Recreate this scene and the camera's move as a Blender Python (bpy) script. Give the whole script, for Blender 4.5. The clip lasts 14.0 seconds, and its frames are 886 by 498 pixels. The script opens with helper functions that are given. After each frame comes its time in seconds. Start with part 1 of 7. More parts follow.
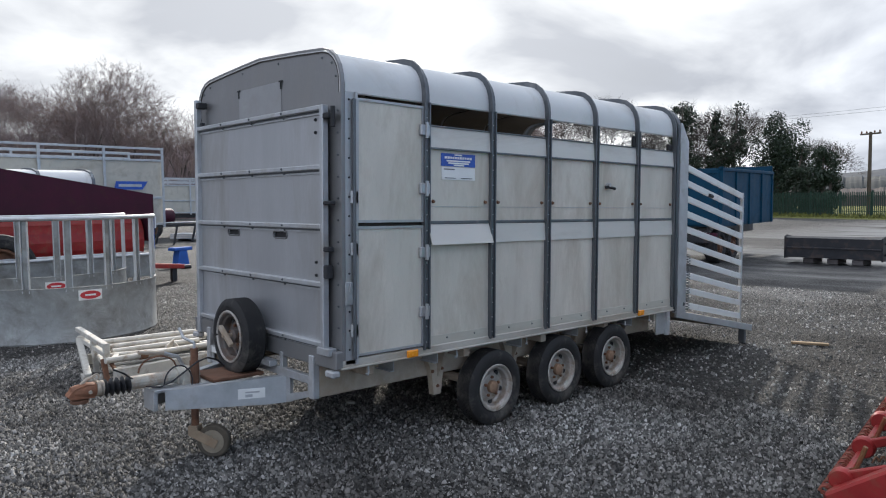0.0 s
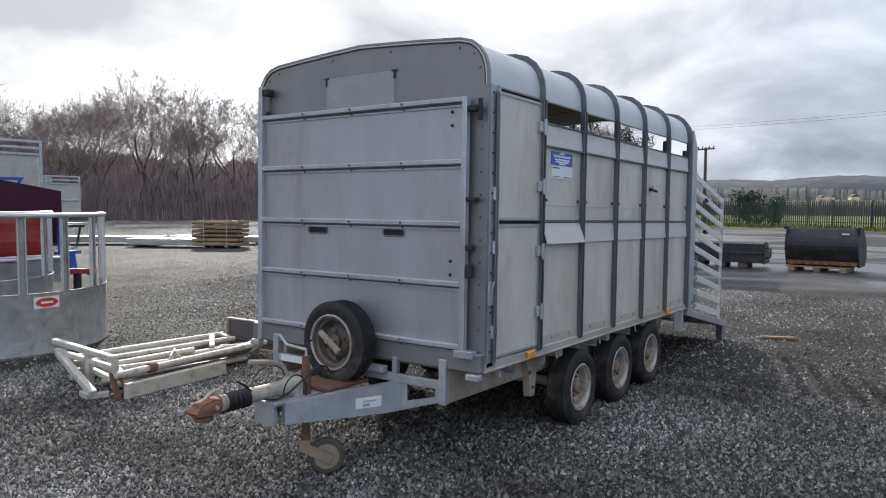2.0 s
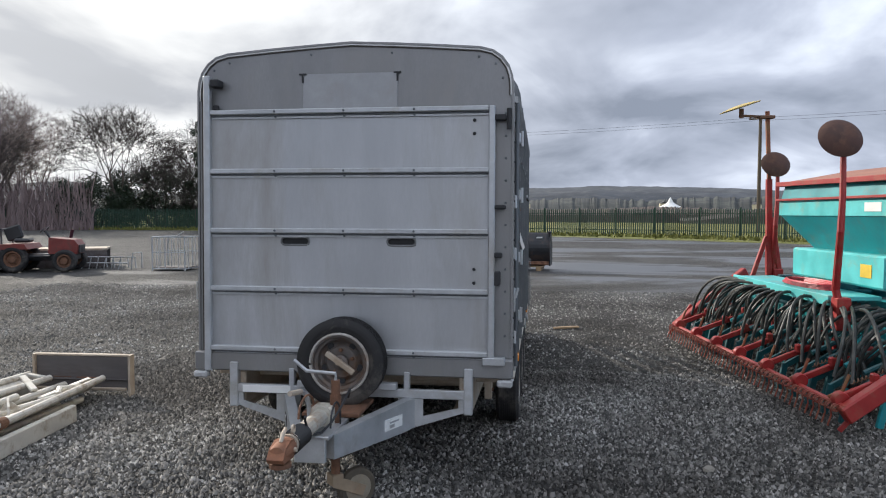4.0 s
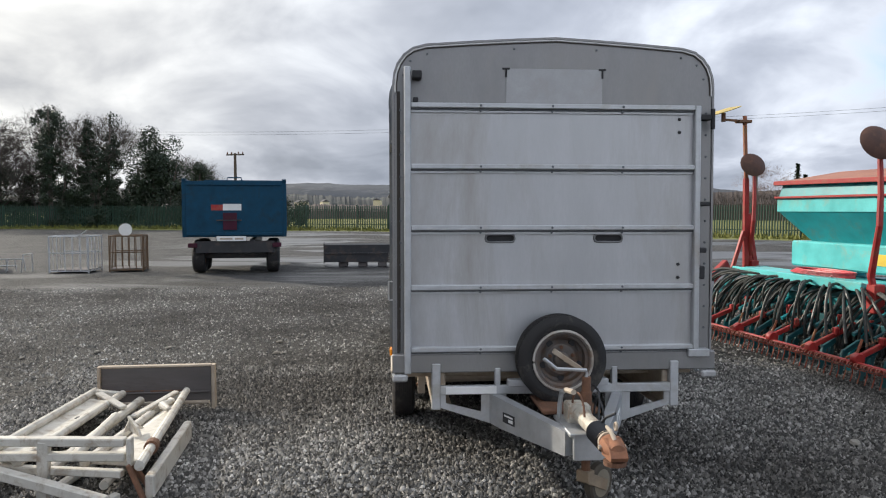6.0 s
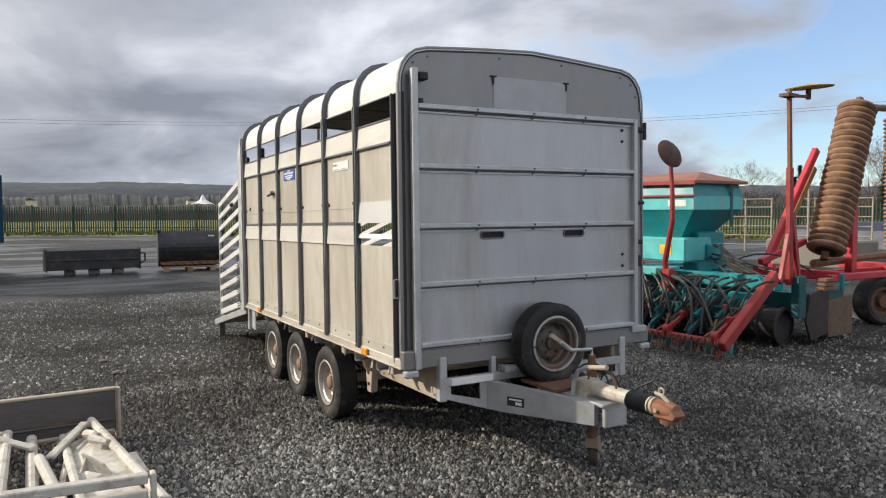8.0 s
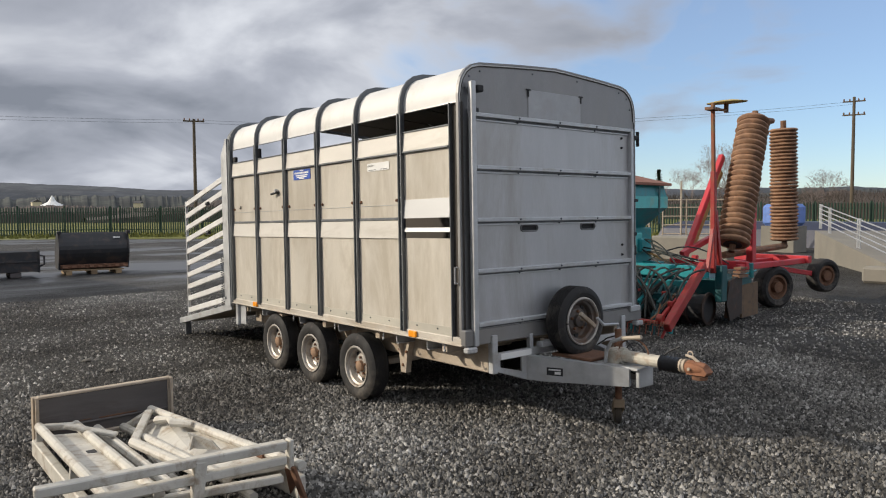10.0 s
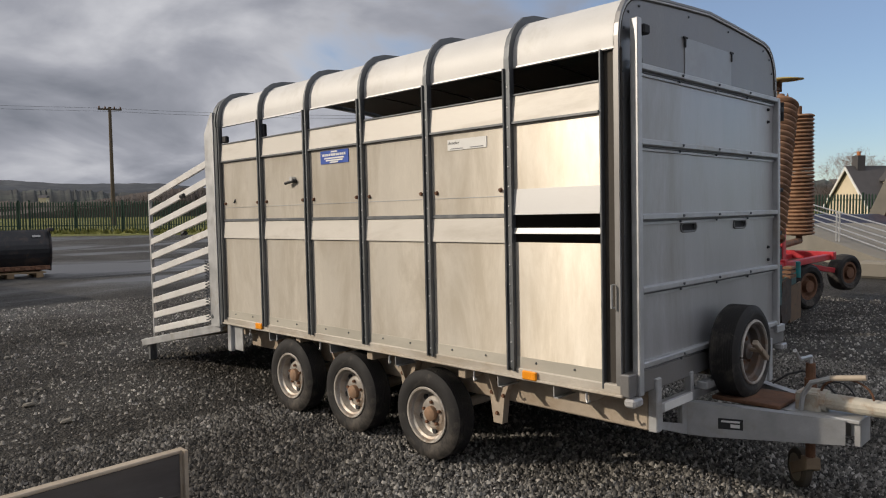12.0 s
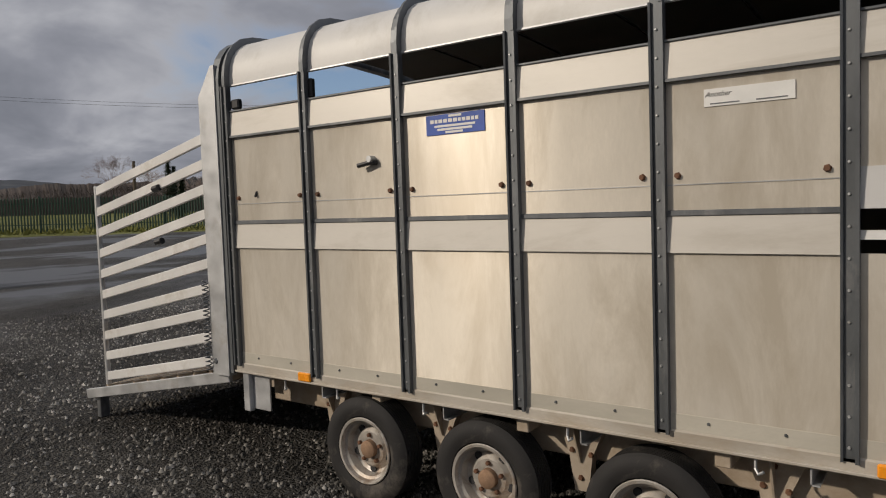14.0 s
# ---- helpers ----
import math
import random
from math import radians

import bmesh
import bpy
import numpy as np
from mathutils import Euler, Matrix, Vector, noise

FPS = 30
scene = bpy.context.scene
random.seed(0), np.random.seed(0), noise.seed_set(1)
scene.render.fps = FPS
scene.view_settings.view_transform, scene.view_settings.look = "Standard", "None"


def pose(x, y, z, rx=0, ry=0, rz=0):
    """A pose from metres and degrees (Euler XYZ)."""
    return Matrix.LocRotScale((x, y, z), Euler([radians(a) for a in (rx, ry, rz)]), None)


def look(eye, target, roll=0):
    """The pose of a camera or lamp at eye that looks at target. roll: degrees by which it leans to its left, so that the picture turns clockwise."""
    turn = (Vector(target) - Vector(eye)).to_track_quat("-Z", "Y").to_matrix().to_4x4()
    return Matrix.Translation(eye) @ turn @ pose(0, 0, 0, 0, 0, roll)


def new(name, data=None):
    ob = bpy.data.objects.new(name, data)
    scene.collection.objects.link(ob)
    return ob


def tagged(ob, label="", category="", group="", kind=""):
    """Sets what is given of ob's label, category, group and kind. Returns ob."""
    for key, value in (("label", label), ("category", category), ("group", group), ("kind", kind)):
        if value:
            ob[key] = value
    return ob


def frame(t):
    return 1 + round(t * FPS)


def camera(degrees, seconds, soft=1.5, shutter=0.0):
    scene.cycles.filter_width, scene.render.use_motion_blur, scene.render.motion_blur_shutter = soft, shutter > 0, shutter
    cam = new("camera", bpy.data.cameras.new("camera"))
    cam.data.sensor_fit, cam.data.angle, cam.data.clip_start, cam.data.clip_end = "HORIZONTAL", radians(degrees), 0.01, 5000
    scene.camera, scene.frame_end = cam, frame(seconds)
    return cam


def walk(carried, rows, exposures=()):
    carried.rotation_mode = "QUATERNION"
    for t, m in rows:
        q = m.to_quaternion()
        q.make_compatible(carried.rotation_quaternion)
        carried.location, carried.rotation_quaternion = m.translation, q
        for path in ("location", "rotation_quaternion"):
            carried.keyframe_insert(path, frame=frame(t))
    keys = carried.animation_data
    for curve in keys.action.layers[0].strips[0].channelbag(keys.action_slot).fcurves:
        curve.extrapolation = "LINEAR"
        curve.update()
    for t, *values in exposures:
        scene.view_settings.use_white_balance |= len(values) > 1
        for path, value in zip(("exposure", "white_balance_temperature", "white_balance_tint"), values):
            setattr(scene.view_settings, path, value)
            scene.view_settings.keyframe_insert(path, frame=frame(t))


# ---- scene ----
cam = camera(63.07, 14.0, soft=1.1)
PATH = [
    (0, (-0.247, -0.227, 1.647), (1.109, 1.237, 1.51), -0.58),
    (0.5, (-0.427, 0.037, 1.629), (0.92, 1.509, 1.5), -0.26),
    (1, (-0.665, 0.358, 1.588), (0.742, 1.774, 1.463), 0.09),
    (1.5, (-0.98, 0.734, 1.605), (0.512, 2.059, 1.482), 0.09),
    (2, (-1.285, 1.146, 1.604), (0.346, 2.297, 1.48), 0.23),
    (2.5, (-1.486, 1.609, 1.586), (0.237, 2.616, 1.465), 0.25),
    (3, (-1.691, 2.102, 1.605), (0.114, 2.955, 1.483), 0.32),
    (3.2, (-1.786, 2.316, 1.592), (0.084, 3.017, 1.478), 0.24),
    (5.3, (-2.072, 4.51, 1.611), (-0.077, 4.593, 1.504), -0.01),
    (5.5, (-2.076, 4.732, 1.605), (-0.08, 4.788, 1.496), -0.19),
    (6, (-2.044, 5.265, 1.595), (-0.052, 5.123, 1.487), 0.05),
    (6.5, (-1.916, 5.76, 1.582), (0.031, 5.317, 1.475), 0.05),
    (7, (-1.861, 6.261, 1.579), (0.045, 5.667, 1.471), -0.18),
    (7.5, (-1.767, 6.703, 1.577), (0.101, 5.998, 1.472), -0.14),
    (8, (-1.661, 7.091, 1.586), (0.091, 6.131, 1.478), -0.2),
    (9.15, (-1.665, 7.985, 1.566), (-0.076, 6.775, 1.458), 0.0),
    (10.3, (-1.276, 8.444, 1.551), (0.272, 7.182, 1.442), -0.37),
    (10.5, (-1.079, 8.417, 1.558), (0.468, 7.155, 1.441), -0.43),
    (11, (-0.611, 8.387, 1.566), (0.909, 7.092, 1.446), -0.34),
    (11.5, (-0.142, 8.392, 1.56), (1.292, 7.003, 1.443), -0.34),
    (12, (0.406, 8.254, 1.56), (1.816, 6.842, 1.436), -0.49),
    (12.5, (1.024, 8.217, 1.54), (2.304, 6.686, 1.409), -0.55),
    (13, (1.559, 8.125, 1.524), (2.795, 6.557, 1.394), -0.73),
    (13.5, (2.075, 7.962, 1.5), (3.246, 6.347, 1.372), -0.81),
    (14, (2.587, 7.935, 1.565), (3.756, 6.319, 1.42), -1.13),
]
EXPOSURES = [(0, 0.30, 5950, 10), (2, 0.28, 6000, 10), (3.2, 0.24, 6050, 10), (5.5, 0.3, 6250, 9), (7.5, 0.14, 6450, 9), (10.5, -0.22, 6550, 10), (11.5, -0.41, 6650, 11), (12.5, -0.66, 6700, 12), (14, -0.90, 6650, 12)]
walk(cam, [(t, look(eye, target, roll)) for t, eye, target, roll in PATH], EXPOSURES)

# ---- world and sun ----
SUN_AZ, SUN_EL = 52.5, 24.0
sun_dir = Vector((math.cos(radians(SUN_AZ)) * math.cos(radians(SUN_EL)), math.sin(radians(SUN_AZ)) * math.cos(radians(SUN_EL)), math.sin(radians(SUN_EL))))
sun = new("sun", bpy.data.lights.new("sun", "SUN"))
sun.data.energy, sun.data.angle, sun.data.color = 4.2, radians(1.2), (1.0, 0.9, 0.76)
sun.matrix_world = look(sun_dir * 50, (0, 0, 0))


class Nodes:
    """Short hand for building node trees."""

    def __init__(self, tree):
        self.tree = tree
        tree.nodes.clear()

    def add(self, kind, props=None, **inputs):
        node = self.tree.nodes.new(kind)
        for key, value in (props or {}).items():
            setattr(node, key, value)
        for key, value in inputs.items():
            self.put(node, key.replace("_", " "), value)
        return node

    def put(self, node, key, value):
        sock = node.inputs[int(key[1:])] if key[0] == "i" and key[1:].isdigit() else node.inputs[key]
        if isinstance(value, bpy.types.Node):
            value = value.outputs[0]
        if isinstance(value, bpy.types.NodeSocket):
            self.tree.links.new(value, sock)
        elif isinstance(value, tuple) and len(value) == 3 and sock.type == "RGBA":
            sock.default_value = (*value, 1)
        else:
            sock.default_value = value

    def math(self, op, a, b=0.0, c=0.0):
        return self.add("ShaderNodeMath", {"operation": op}, i0=a, i1=b, i2=c)

    def mix(self, fac, a, b, blend="MIX"):
        node = self.add("ShaderNodeMix", {"data_type": "RGBA", "blend_type": blend})
        self.put(node, "i0", fac)
        self.put(node, "i6", a)
        self.put(node, "i7", b)
        return node.outputs[2]

    def ramp(self, fac, stops):
        node = self.add("ShaderNodeValToRGB")
        self.put(node, "i0", fac)
        el = node.color_ramp.elements
        while len(el) < len(stops):
            el.new(0.5)
        for e, (p, c) in zip(el, stops):
            e.position = p
            e.color = (c, c, c, 1) if isinstance(c, (int, float)) else (*c, 1)
        return node

    def noise(self, vec, scale, detail=4.0, rough=0.55, distort=0.0):
        return self.add("ShaderNodeTexNoise", None, Vector=vec, Scale=scale, Detail=detail, Roughness=rough, Distortion=distort)

    def range(self, v, a, b, c=0.0, d=1.0):
        return self.add("ShaderNodeMapRange", None, i0=v, i1=a, i2=b, i3=c, i4=d)


world = bpy.data.worlds.new("sky")
scene.world = world
world.use_nodes = True
n = Nodes(world.node_tree)
co = n.add("ShaderNodeTexCoord").outputs["Generated"]
sky = n.add("ShaderNodeTexSky", {"sky_type": "NISHITA", "sun_disc": False, "sun_elevation": radians(SUN_EL), "sun_rotation": radians(90 - SUN_AZ), "air_density": 1.0, "dust_density": 0.1, "ozone_density": 2.0})
blue = n.mix(0.30, n.mix(1.0, sky.outputs[0], (0.125, 0.15, 0.185), "MULTIPLY"), (0.60, 0.66, 0.73))
xyz = n.add("ShaderNodeSeparateXYZ", None, i0=co)
lift = n.math("ADD", n.math("MAXIMUM", xyz.outputs[2], 0.0), 0.30)
flat = n.add("ShaderNodeCombineXYZ", None, i0=n.math("DIVIDE", xyz.outputs[0], lift), i1=n.math("DIVIDE", xyz.outputs[1], lift), i2=0.0)
big = n.noise(flat, 0.62, 5.0, 0.52, 0.3)
small = n.noise(flat, 1.9, 6.0, 0.52, 0.4)
toward = n.add("ShaderNodeVectorMath", {"operation": "DOT_PRODUCT"}, i0=co, i1=tuple(sun_dir))
glow = n.ramp(toward.outputs["Value"], [(0.0, 0.0), (0.52, 0.0), (0.72, 0.24), (0.88, 0.66), (1.0, 1.0)])
density = n.math("ADD", n.math("MULTIPLY", big, 0.55), n.math("MULTIPLY", small, 0.45))
shade = n.ramp(density, [(0.36, (0.86, 0.87, 0.89)), (0.45, (0.60, 0.62, 0.66)), (0.53, (0.37, 0.39, 0.44)), (0.63, (0.21, 0.23, 0.27))])
lit_side = n.add("ShaderNodeVectorMath", {"operation": "DOT_PRODUCT"}, i0=co, i1=(-0.25, -0.97, 0.0))
away = n.range(lit_side.outputs["Value"], -1.0, 1.0)
shade = n.mix(1.0, shade, n.ramp(away, [(0.0, 0.45), (0.15, 0.50), (0.34, 0.76), (0.5, 0.86), (0.66, 0.86), (0.82, 0.84), (1.0, 0.95)]), "MULTIPLY")
shade = n.mix(1.0, shade, (1.52, 1.53, 1.56), "MULTIPLY")
veil = n.ramp(density, [(0.36, (1.60, 1.53, 1.38)), (0.47, (1.08, 1.04, 0.96)), (0.58, (0.62, 0.61, 0.60))])
bright = n.mix(glow, shade, veil)
# thin cloud toward the south east, with blue showing through away from the sun
cover_side = n.add("ShaderNodeVectorMath", {"operation": "DOT_PRODUCT"}, i0=co, i1=(0.2, -0.97, 0.1))
open_sky = n.range(cover_side.outputs["Value"], 0.5, 1.0, 0.0, 0.25)
gap = n.math("ADD", density, n.math("MULTIPLY", open_sky, -1.0))
cover = n.ramp(gap, [(0.29, 0.0), (0.37, 1.0)])
zenith = n.ramp(xyz.outputs[2], [(0.0, 1.0), (0.36, 1.0), (0.65, 1.25), (1.0, 1.45)])
opposite = n.add("ShaderNodeVectorMath", {"operation": "DOT_PRODUCT"}, i0=co, i1=(-1.0, -0.15, 0.0))
front_lit = n.range(opposite.outputs["Value"], 0.05, 0.8, 1.0, 1.22)
bright = n.mix(1.0, n.mix(1.0, bright, zenith, "MULTIPLY"), front_lit, "MULTIPLY")
paint = n.mix(cover, blue, bright)
bg = n.add("ShaderNodeBackground", None, Color=paint, Strength=1.0)
n.add("ShaderNodeOutputWorld", None, Surface=bg)

# ---- materials ----
MATS = {}


def material(name, color, rough=0.6, metal=0.0, vary=0.25, scale=6.0, grain=60.0, bump=0.15, stretch=(1, 1, 1), stain=None, stain_amount=0.0, stain_scale=2.0, aniso=0.0, spec=0.5, per_object=0.0, bump_distance=0.004):
    """A worn surface: colour varied at two scales, roughness varied with it, fine relief, optional stains."""
    if name in MATS:
        return MATS[name]
    m = bpy.data.materials.new(name)
    m.use_nodes = True
    n = Nodes(m.node_tree)
    co = n.add("ShaderNodeTexCoord").outputs["Object"]
    vec = n.add("ShaderNodeMapping", None, Vector=co, Scale=stretch)
    large = n.noise(vec, scale, 5.0, 0.6)
    fine = n.noise(vec, grain, 3.0, 0.6)
    dark = tuple(c * (1 - vary) for c in color)
    light = tuple(min(1.0, c * (1 + vary * 0.7)) for c in color)
    base = n.mix(n.ramp(large, [(0.3, 0.0), (0.7, 1.0)]), dark, light)
    base = n.mix(n.math("MULTIPLY", n.ramp(fine, [(0.35, 0.0), (0.75, 1.0)]), 0.35), base, dark)
    if stain:
        spots = n.ramp(n.noise(vec, stain_scale, 8.0, 0.7, 0.4), [(0.62 - 0.35 * stain_amount, 0.0), (0.78 - 0.25 * stain_amount, 1.0)])
        base = n.mix(n.math("MULTIPLY", spots, 0.85), base, stain)
    if per_object:
        r = n.add("ShaderNodeObjectInfo").outputs["Random"]
        base = n.mix(1.0, base, n.ramp(r, [(0.0, 1 - per_object), (1.0, 1.0)]), "MULTIPLY")
    b = n.add("ShaderNodeBsdfPrincipled", None, Metallic=metal)
    n.put(b, "Base Color", base)
    n.put(b, "Roughness", n.range(large, 0.3, 0.7, max(0.03, rough - (0.03 if aniso else 0.09)), min(1.0, rough + (0.04 if aniso else 0.1))))
    n.put(b, "Specular IOR Level", spec)
    if aniso:
        n.put(b, "Anisotropic", aniso)
        n.put(b, "Tangent", n.add("ShaderNodeTangent", {"direction_type": "RADIAL", "axis": "Z"}))
        n.put(b, "Anisotropic Rotation", 0.25)
    if bump:
        n.put(b, "Normal", n.add("ShaderNodeBump", None, Strength=bump, Distance=bump_distance, Height=fine))
    n.add("ShaderNodeOutputMaterial", None, Surface=b)
    MATS[name] = m
    return m


ALU = material("weathered_aluminium", (0.455, 0.46, 0.47), 0.42, 0.6, 0.16, 2.5, 90, 0.08, (1, 1, 0.25), (0.33, 0.315, 0.29), 0.35, 1.6)
ALU_SIDE = material("dusty_aluminium_panel", (0.64, 0.595, 0.52), 0.36, 0.18, 0.15, 2.6, 120, 0.05, (1, 1, 0.3), (0.46, 0.41, 0.335), 0.5, 3.6, aniso=0.95, spec=0.13)
ALU_BRIGHT = material("bright_aluminium", (0.60, 0.575, 0.53), 0.48, 0.18, 0.08, 2.0, 80, 0.05, (0.3, 1, 1), (0.42, 0.39, 0.34), 0.3, 2.0, spec=0.25)
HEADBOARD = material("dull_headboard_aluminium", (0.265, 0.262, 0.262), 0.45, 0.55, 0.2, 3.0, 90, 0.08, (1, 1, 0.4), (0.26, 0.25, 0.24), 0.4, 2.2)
PATCH = material("cleaner_aluminium_patch", (0.34, 0.342, 0.345), 0.42, 0.55, 0.15, 4.0, 90, 0.06, (0.4, 1, 1), (0.30, 0.29, 0.28), 0.4, 3.0)
DUSTY_HUB = material("dusty_brown_hub", (0.30, 0.19, 0.12), 0.8, 0.1, 0.3, 14, 120, 0.3, (1, 1, 1), (0.15, 0.08, 0.05), 0.35, 9.0)
PANEL_FOOT = material("discoloured_panel_foot", (0.55, 0.52, 0.45), 0.42, 0.16, 0.14, 3.0, 110, 0.06, (0.4, 1, 1), (0.44, 0.42, 0.36), 0.45, 4.0, spec=0.16)
RAIL_DUST = material("dust_coated_galvanised_rail", (0.50, 0.465, 0.41), 0.6, 0.35, 0.18, 5.0, 120, 0.12, (0.4, 1, 1), (0.36, 0.29, 0.21), 0.4, 3.0)
FLAP = material("clean_aluminium_flap", (0.60, 0.60, 0.595), 0.45, 0.2, 0.06, 2.0, 80, 0.04, (0.3, 1, 1), (0.46, 0.45, 0.43), 0.25, 2.0, spec=0.3)
WHITE_SLAT = material("white_anodised_slat", (0.72, 0.715, 0.70), 0.45, 0.15, 0.08, 3.0, 80, 0.05, (1, 1, 1), (0.5, 0.47, 0.42), 0.25, 3.0)
ROOF = material("pale_roof_sheet", (0.62, 0.615, 0.60), 0.55, 0.10, 0.08, 2.0, 60, 0.05, (1, 1, 1), (0.42, 0.40, 0.36), 0.3, 1.2)
DULL = material("dull_dark_aluminium", (0.20, 0.20, 0.20), 0.55, 0.5, 0.2, 4, 90, 0.1, (1, 1, 0.3), (0.12, 0.12, 0.12), 0.3, 3.0)
GALV = material("galvanised_steel", (0.50, 0.51, 0.52), 0.5, 0.65, 0.18, 9.0, 140, 0.1, (1, 1, 1), (0.35, 0.32, 0.28), 0.25, 3.0)
GALV_DIRTY = material("mud_dusted_galvanised_steel", (0.46, 0.39, 0.31), 0.75, 0.12, 0.2, 6.0, 120, 0.15, (1, 1, 1), (0.30, 0.23, 0.16), 0.5, 3.0)
POST = material("dark_galvanised_channel", (0.14, 0.15, 0.16), 0.5, 0.6, 0.25, 7.0, 140, 0.1, (1, 1, 0.3), (0.3, 0.3, 0.3), 0.2, 4.0)
# Near-black brown that stands for shade inside the body and corner gap.
SHADE_BROWN = material("shade_brown_sheet", (0.06, 0.052, 0.044), 0.85, 0.0, 0.35, 3, 60, 0.1)
DARK = material("dark_recess", (0.03, 0.03, 0.032), 0.8, 0.0, 0.3)
RUBBER = material("black_tyre_rubber", (0.024, 0.023, 0.023), 0.75, 0.0, 0.3, 10, 160, 0.3, (1, 1, 1), (0.12, 0.105, 0.09), 0.30, 5.0, spec=0.35)
RIM = material("grubby_silver_wheel_rim", (0.50, 0.47, 0.43), 0.5, 0.5, 0.25, 12, 150, 0.2, (1, 1, 1), (0.24, 0.16, 0.10), 0.4, 9.0)
RIM_SPARE = material("rusty_wheel_rim", (0.15, 0.135, 0.125), 0.6, 0.3, 0.3, 12, 150, 0.25, (1, 1, 1), (0.14, 0.08, 0.045), 0.5, 9.0)
RUST = material("rusty_iron", (0.19, 0.095, 0.055), 0.85, 0.1, 0.4, 14, 120, 0.4, (1, 1, 1), (0.10, 0.05, 0.03), 0.4, 8.0)
RUST_LIGHT = material("orange_rust_casting", (0.27, 0.12, 0.065), 0.8, 0.1, 0.3, 16, 120, 0.4, (1, 1, 1), (0.2, 0.1, 0.06), 0.3, 9.0)
AMBER = material("amber_reflector", (0.9, 0.32, 0.02), 0.25, 0.0, 0.1, 40, 200, 0.1)
WHITE = material("white_plastic", (0.75, 0.75, 0.73), 0.5, 0.0, 0.08)
BLUE_SIGN = material("blue_sign_print", (0.03, 0.09, 0.42), 0.4, 0.0, 0.15, 8)
BLACK = material("black_plastic", (0.02, 0.02, 0.022), 0.5, 0.0, 0.3)

# ---- geometry helpers ----


class Geo:
    """Collects vertices and faces for one mesh."""

    def __init__(self):
        self.v, self.f = [], []

    def add(self, verts, faces, m=None):
        o = len(self.v)
        self.v += [tuple(m @ Vector(p)) for p in verts] if m else [tuple(p) for p in verts]
        self.f += [tuple(i + o for i in f) for f in faces]
        return self

    def box(self, x0, x1, y0, y1, z0, z1, b=0.0, m=None):
        if x0 > x1: x0, x1 = x1, x0
        if y0 > y1: y0, y1 = y1, y0
        if z0 > z1: z0, z1 = z1, z0
        if b <= 0:
            vs = [(x, y, z) for x in (x0, x1) for y in (y0, y1) for z in (z0, z1)]
            return self.add(vs, [(0, 1, 3, 2), (4, 6, 7, 5), (0, 4, 5, 1), (2, 3, 7, 6), (0, 2, 6, 4), (1, 5, 7, 3)], m)
        b = min(b, (x1 - x0) * 0.45, (y1 - y0) * 0.45, (z1 - z0) * 0.45)
        lo, hi = (x0, y0, z0), (x1, y1, z1)
        vs, ix = [], {}
        for sx in (0, 1):
            for sy in (0, 1):
                for sz in (0, 1):
                    s = (sx, sy, sz)
                    for a in range(3):
                        ix[s, a] = len(vs)
                        vs.append(tuple((hi[k] if s[k] else lo[k]) + (0 if k == a else (-b if s[k] else b)) for k in range(3)))
        fs = []
        for a in range(3):
            p, q = (a + 1) % 3, (a + 2) % 3
            for e in (0, 1):
                quad = []
                for sp, sq in ((0, 0), (1, 0), (1, 1), (0, 1)):
                    s = [0, 0, 0]
                    s[a], s[p], s[q] = e, sp, sq
                    quad.append(ix[tuple(s), a])
                fs.append(tuple(quad if e else quad[::-1]))
            for sp in (0, 1):
                for sq in (0, 1):
                    s0, s1 = [0, 0, 0], [0, 0, 0]
                    s0[a], s1[a] = 0, 1
                    s0[p] = s1[p] = sp
                    s0[q] = s1[q] = sq
                    quad = [ix[tuple(s0), p], ix[tuple(s1), p], ix[tuple(s1), q], ix[tuple(s0), q]]
                    fs.append(tuple(quad if sp == sq else quad[::-1]))
        for sx in (0, 1):
            for sy in (0, 1):
                for sz in (0, 1):
                    tri = [ix[(sx, sy, sz), a] for a in range(3)]
                    fs.append(tuple(tri if (sx + sy + sz) % 2 else tri[::-1]))
        return self.add(vs, fs, m)

    def bar(self, p, q, w, h, b=0.0, up=(0, 0, 1)):
        """A rectangular bar from p to q, w wide and h high."""
        p, q = Vector(p), Vector(q)
        d = q - p
        x = d.normalized()
        up = Vector(up)
        if abs(x.dot(up)) > 0.98:
            up = Vector((1, 0, 0))
        y = up.cross(x).normalized()
        z = x.cross(y)
        m = Matrix((x, y, z)).transposed().to_4x4()
        m.translation = p
        return self.box(0, d.length, -w / 2, w / 2, -h / 2, h / 2, b, m)

    def tube(self, pts, r, n=8, caps=True):
        """A round tube along points; r one radius or one for each point."""
        pts = [Vector(p) for p in pts]
        rs = r if isinstance(r, (list, tuple)) else [r] * len(pts)
        o = len(self.v)
        ref = None
        for i, p in enumerate(pts):
            d = (pts[min(i + 1, len(pts) - 1)] - pts[max(i - 1, 0)]).normalized()
            if ref is None:
                ref = d.orthogonal().normalized()
            a = (ref - d * ref.dot(d)).normalized()
            ref = a
            c = d.cross(a)
            for k in range(n):
                t = 2 * math.pi * k / n
                self.v.append(tuple(p + (a * math.cos(t) + c * math.sin(t)) * rs[i]))
        for i in range(len(pts) - 1):
            for k in range(n):
                a, c = o + i * n + k, o + i * n + (k + 1) % n
                self.f.append((a, c, c + n, a + n))
        if caps:
            self.f.append(tuple(o + k for k in reversed(range(n))))
            self.f.append(tuple(o + (len(pts) - 1) * n + k for k in range(n)))
        return self

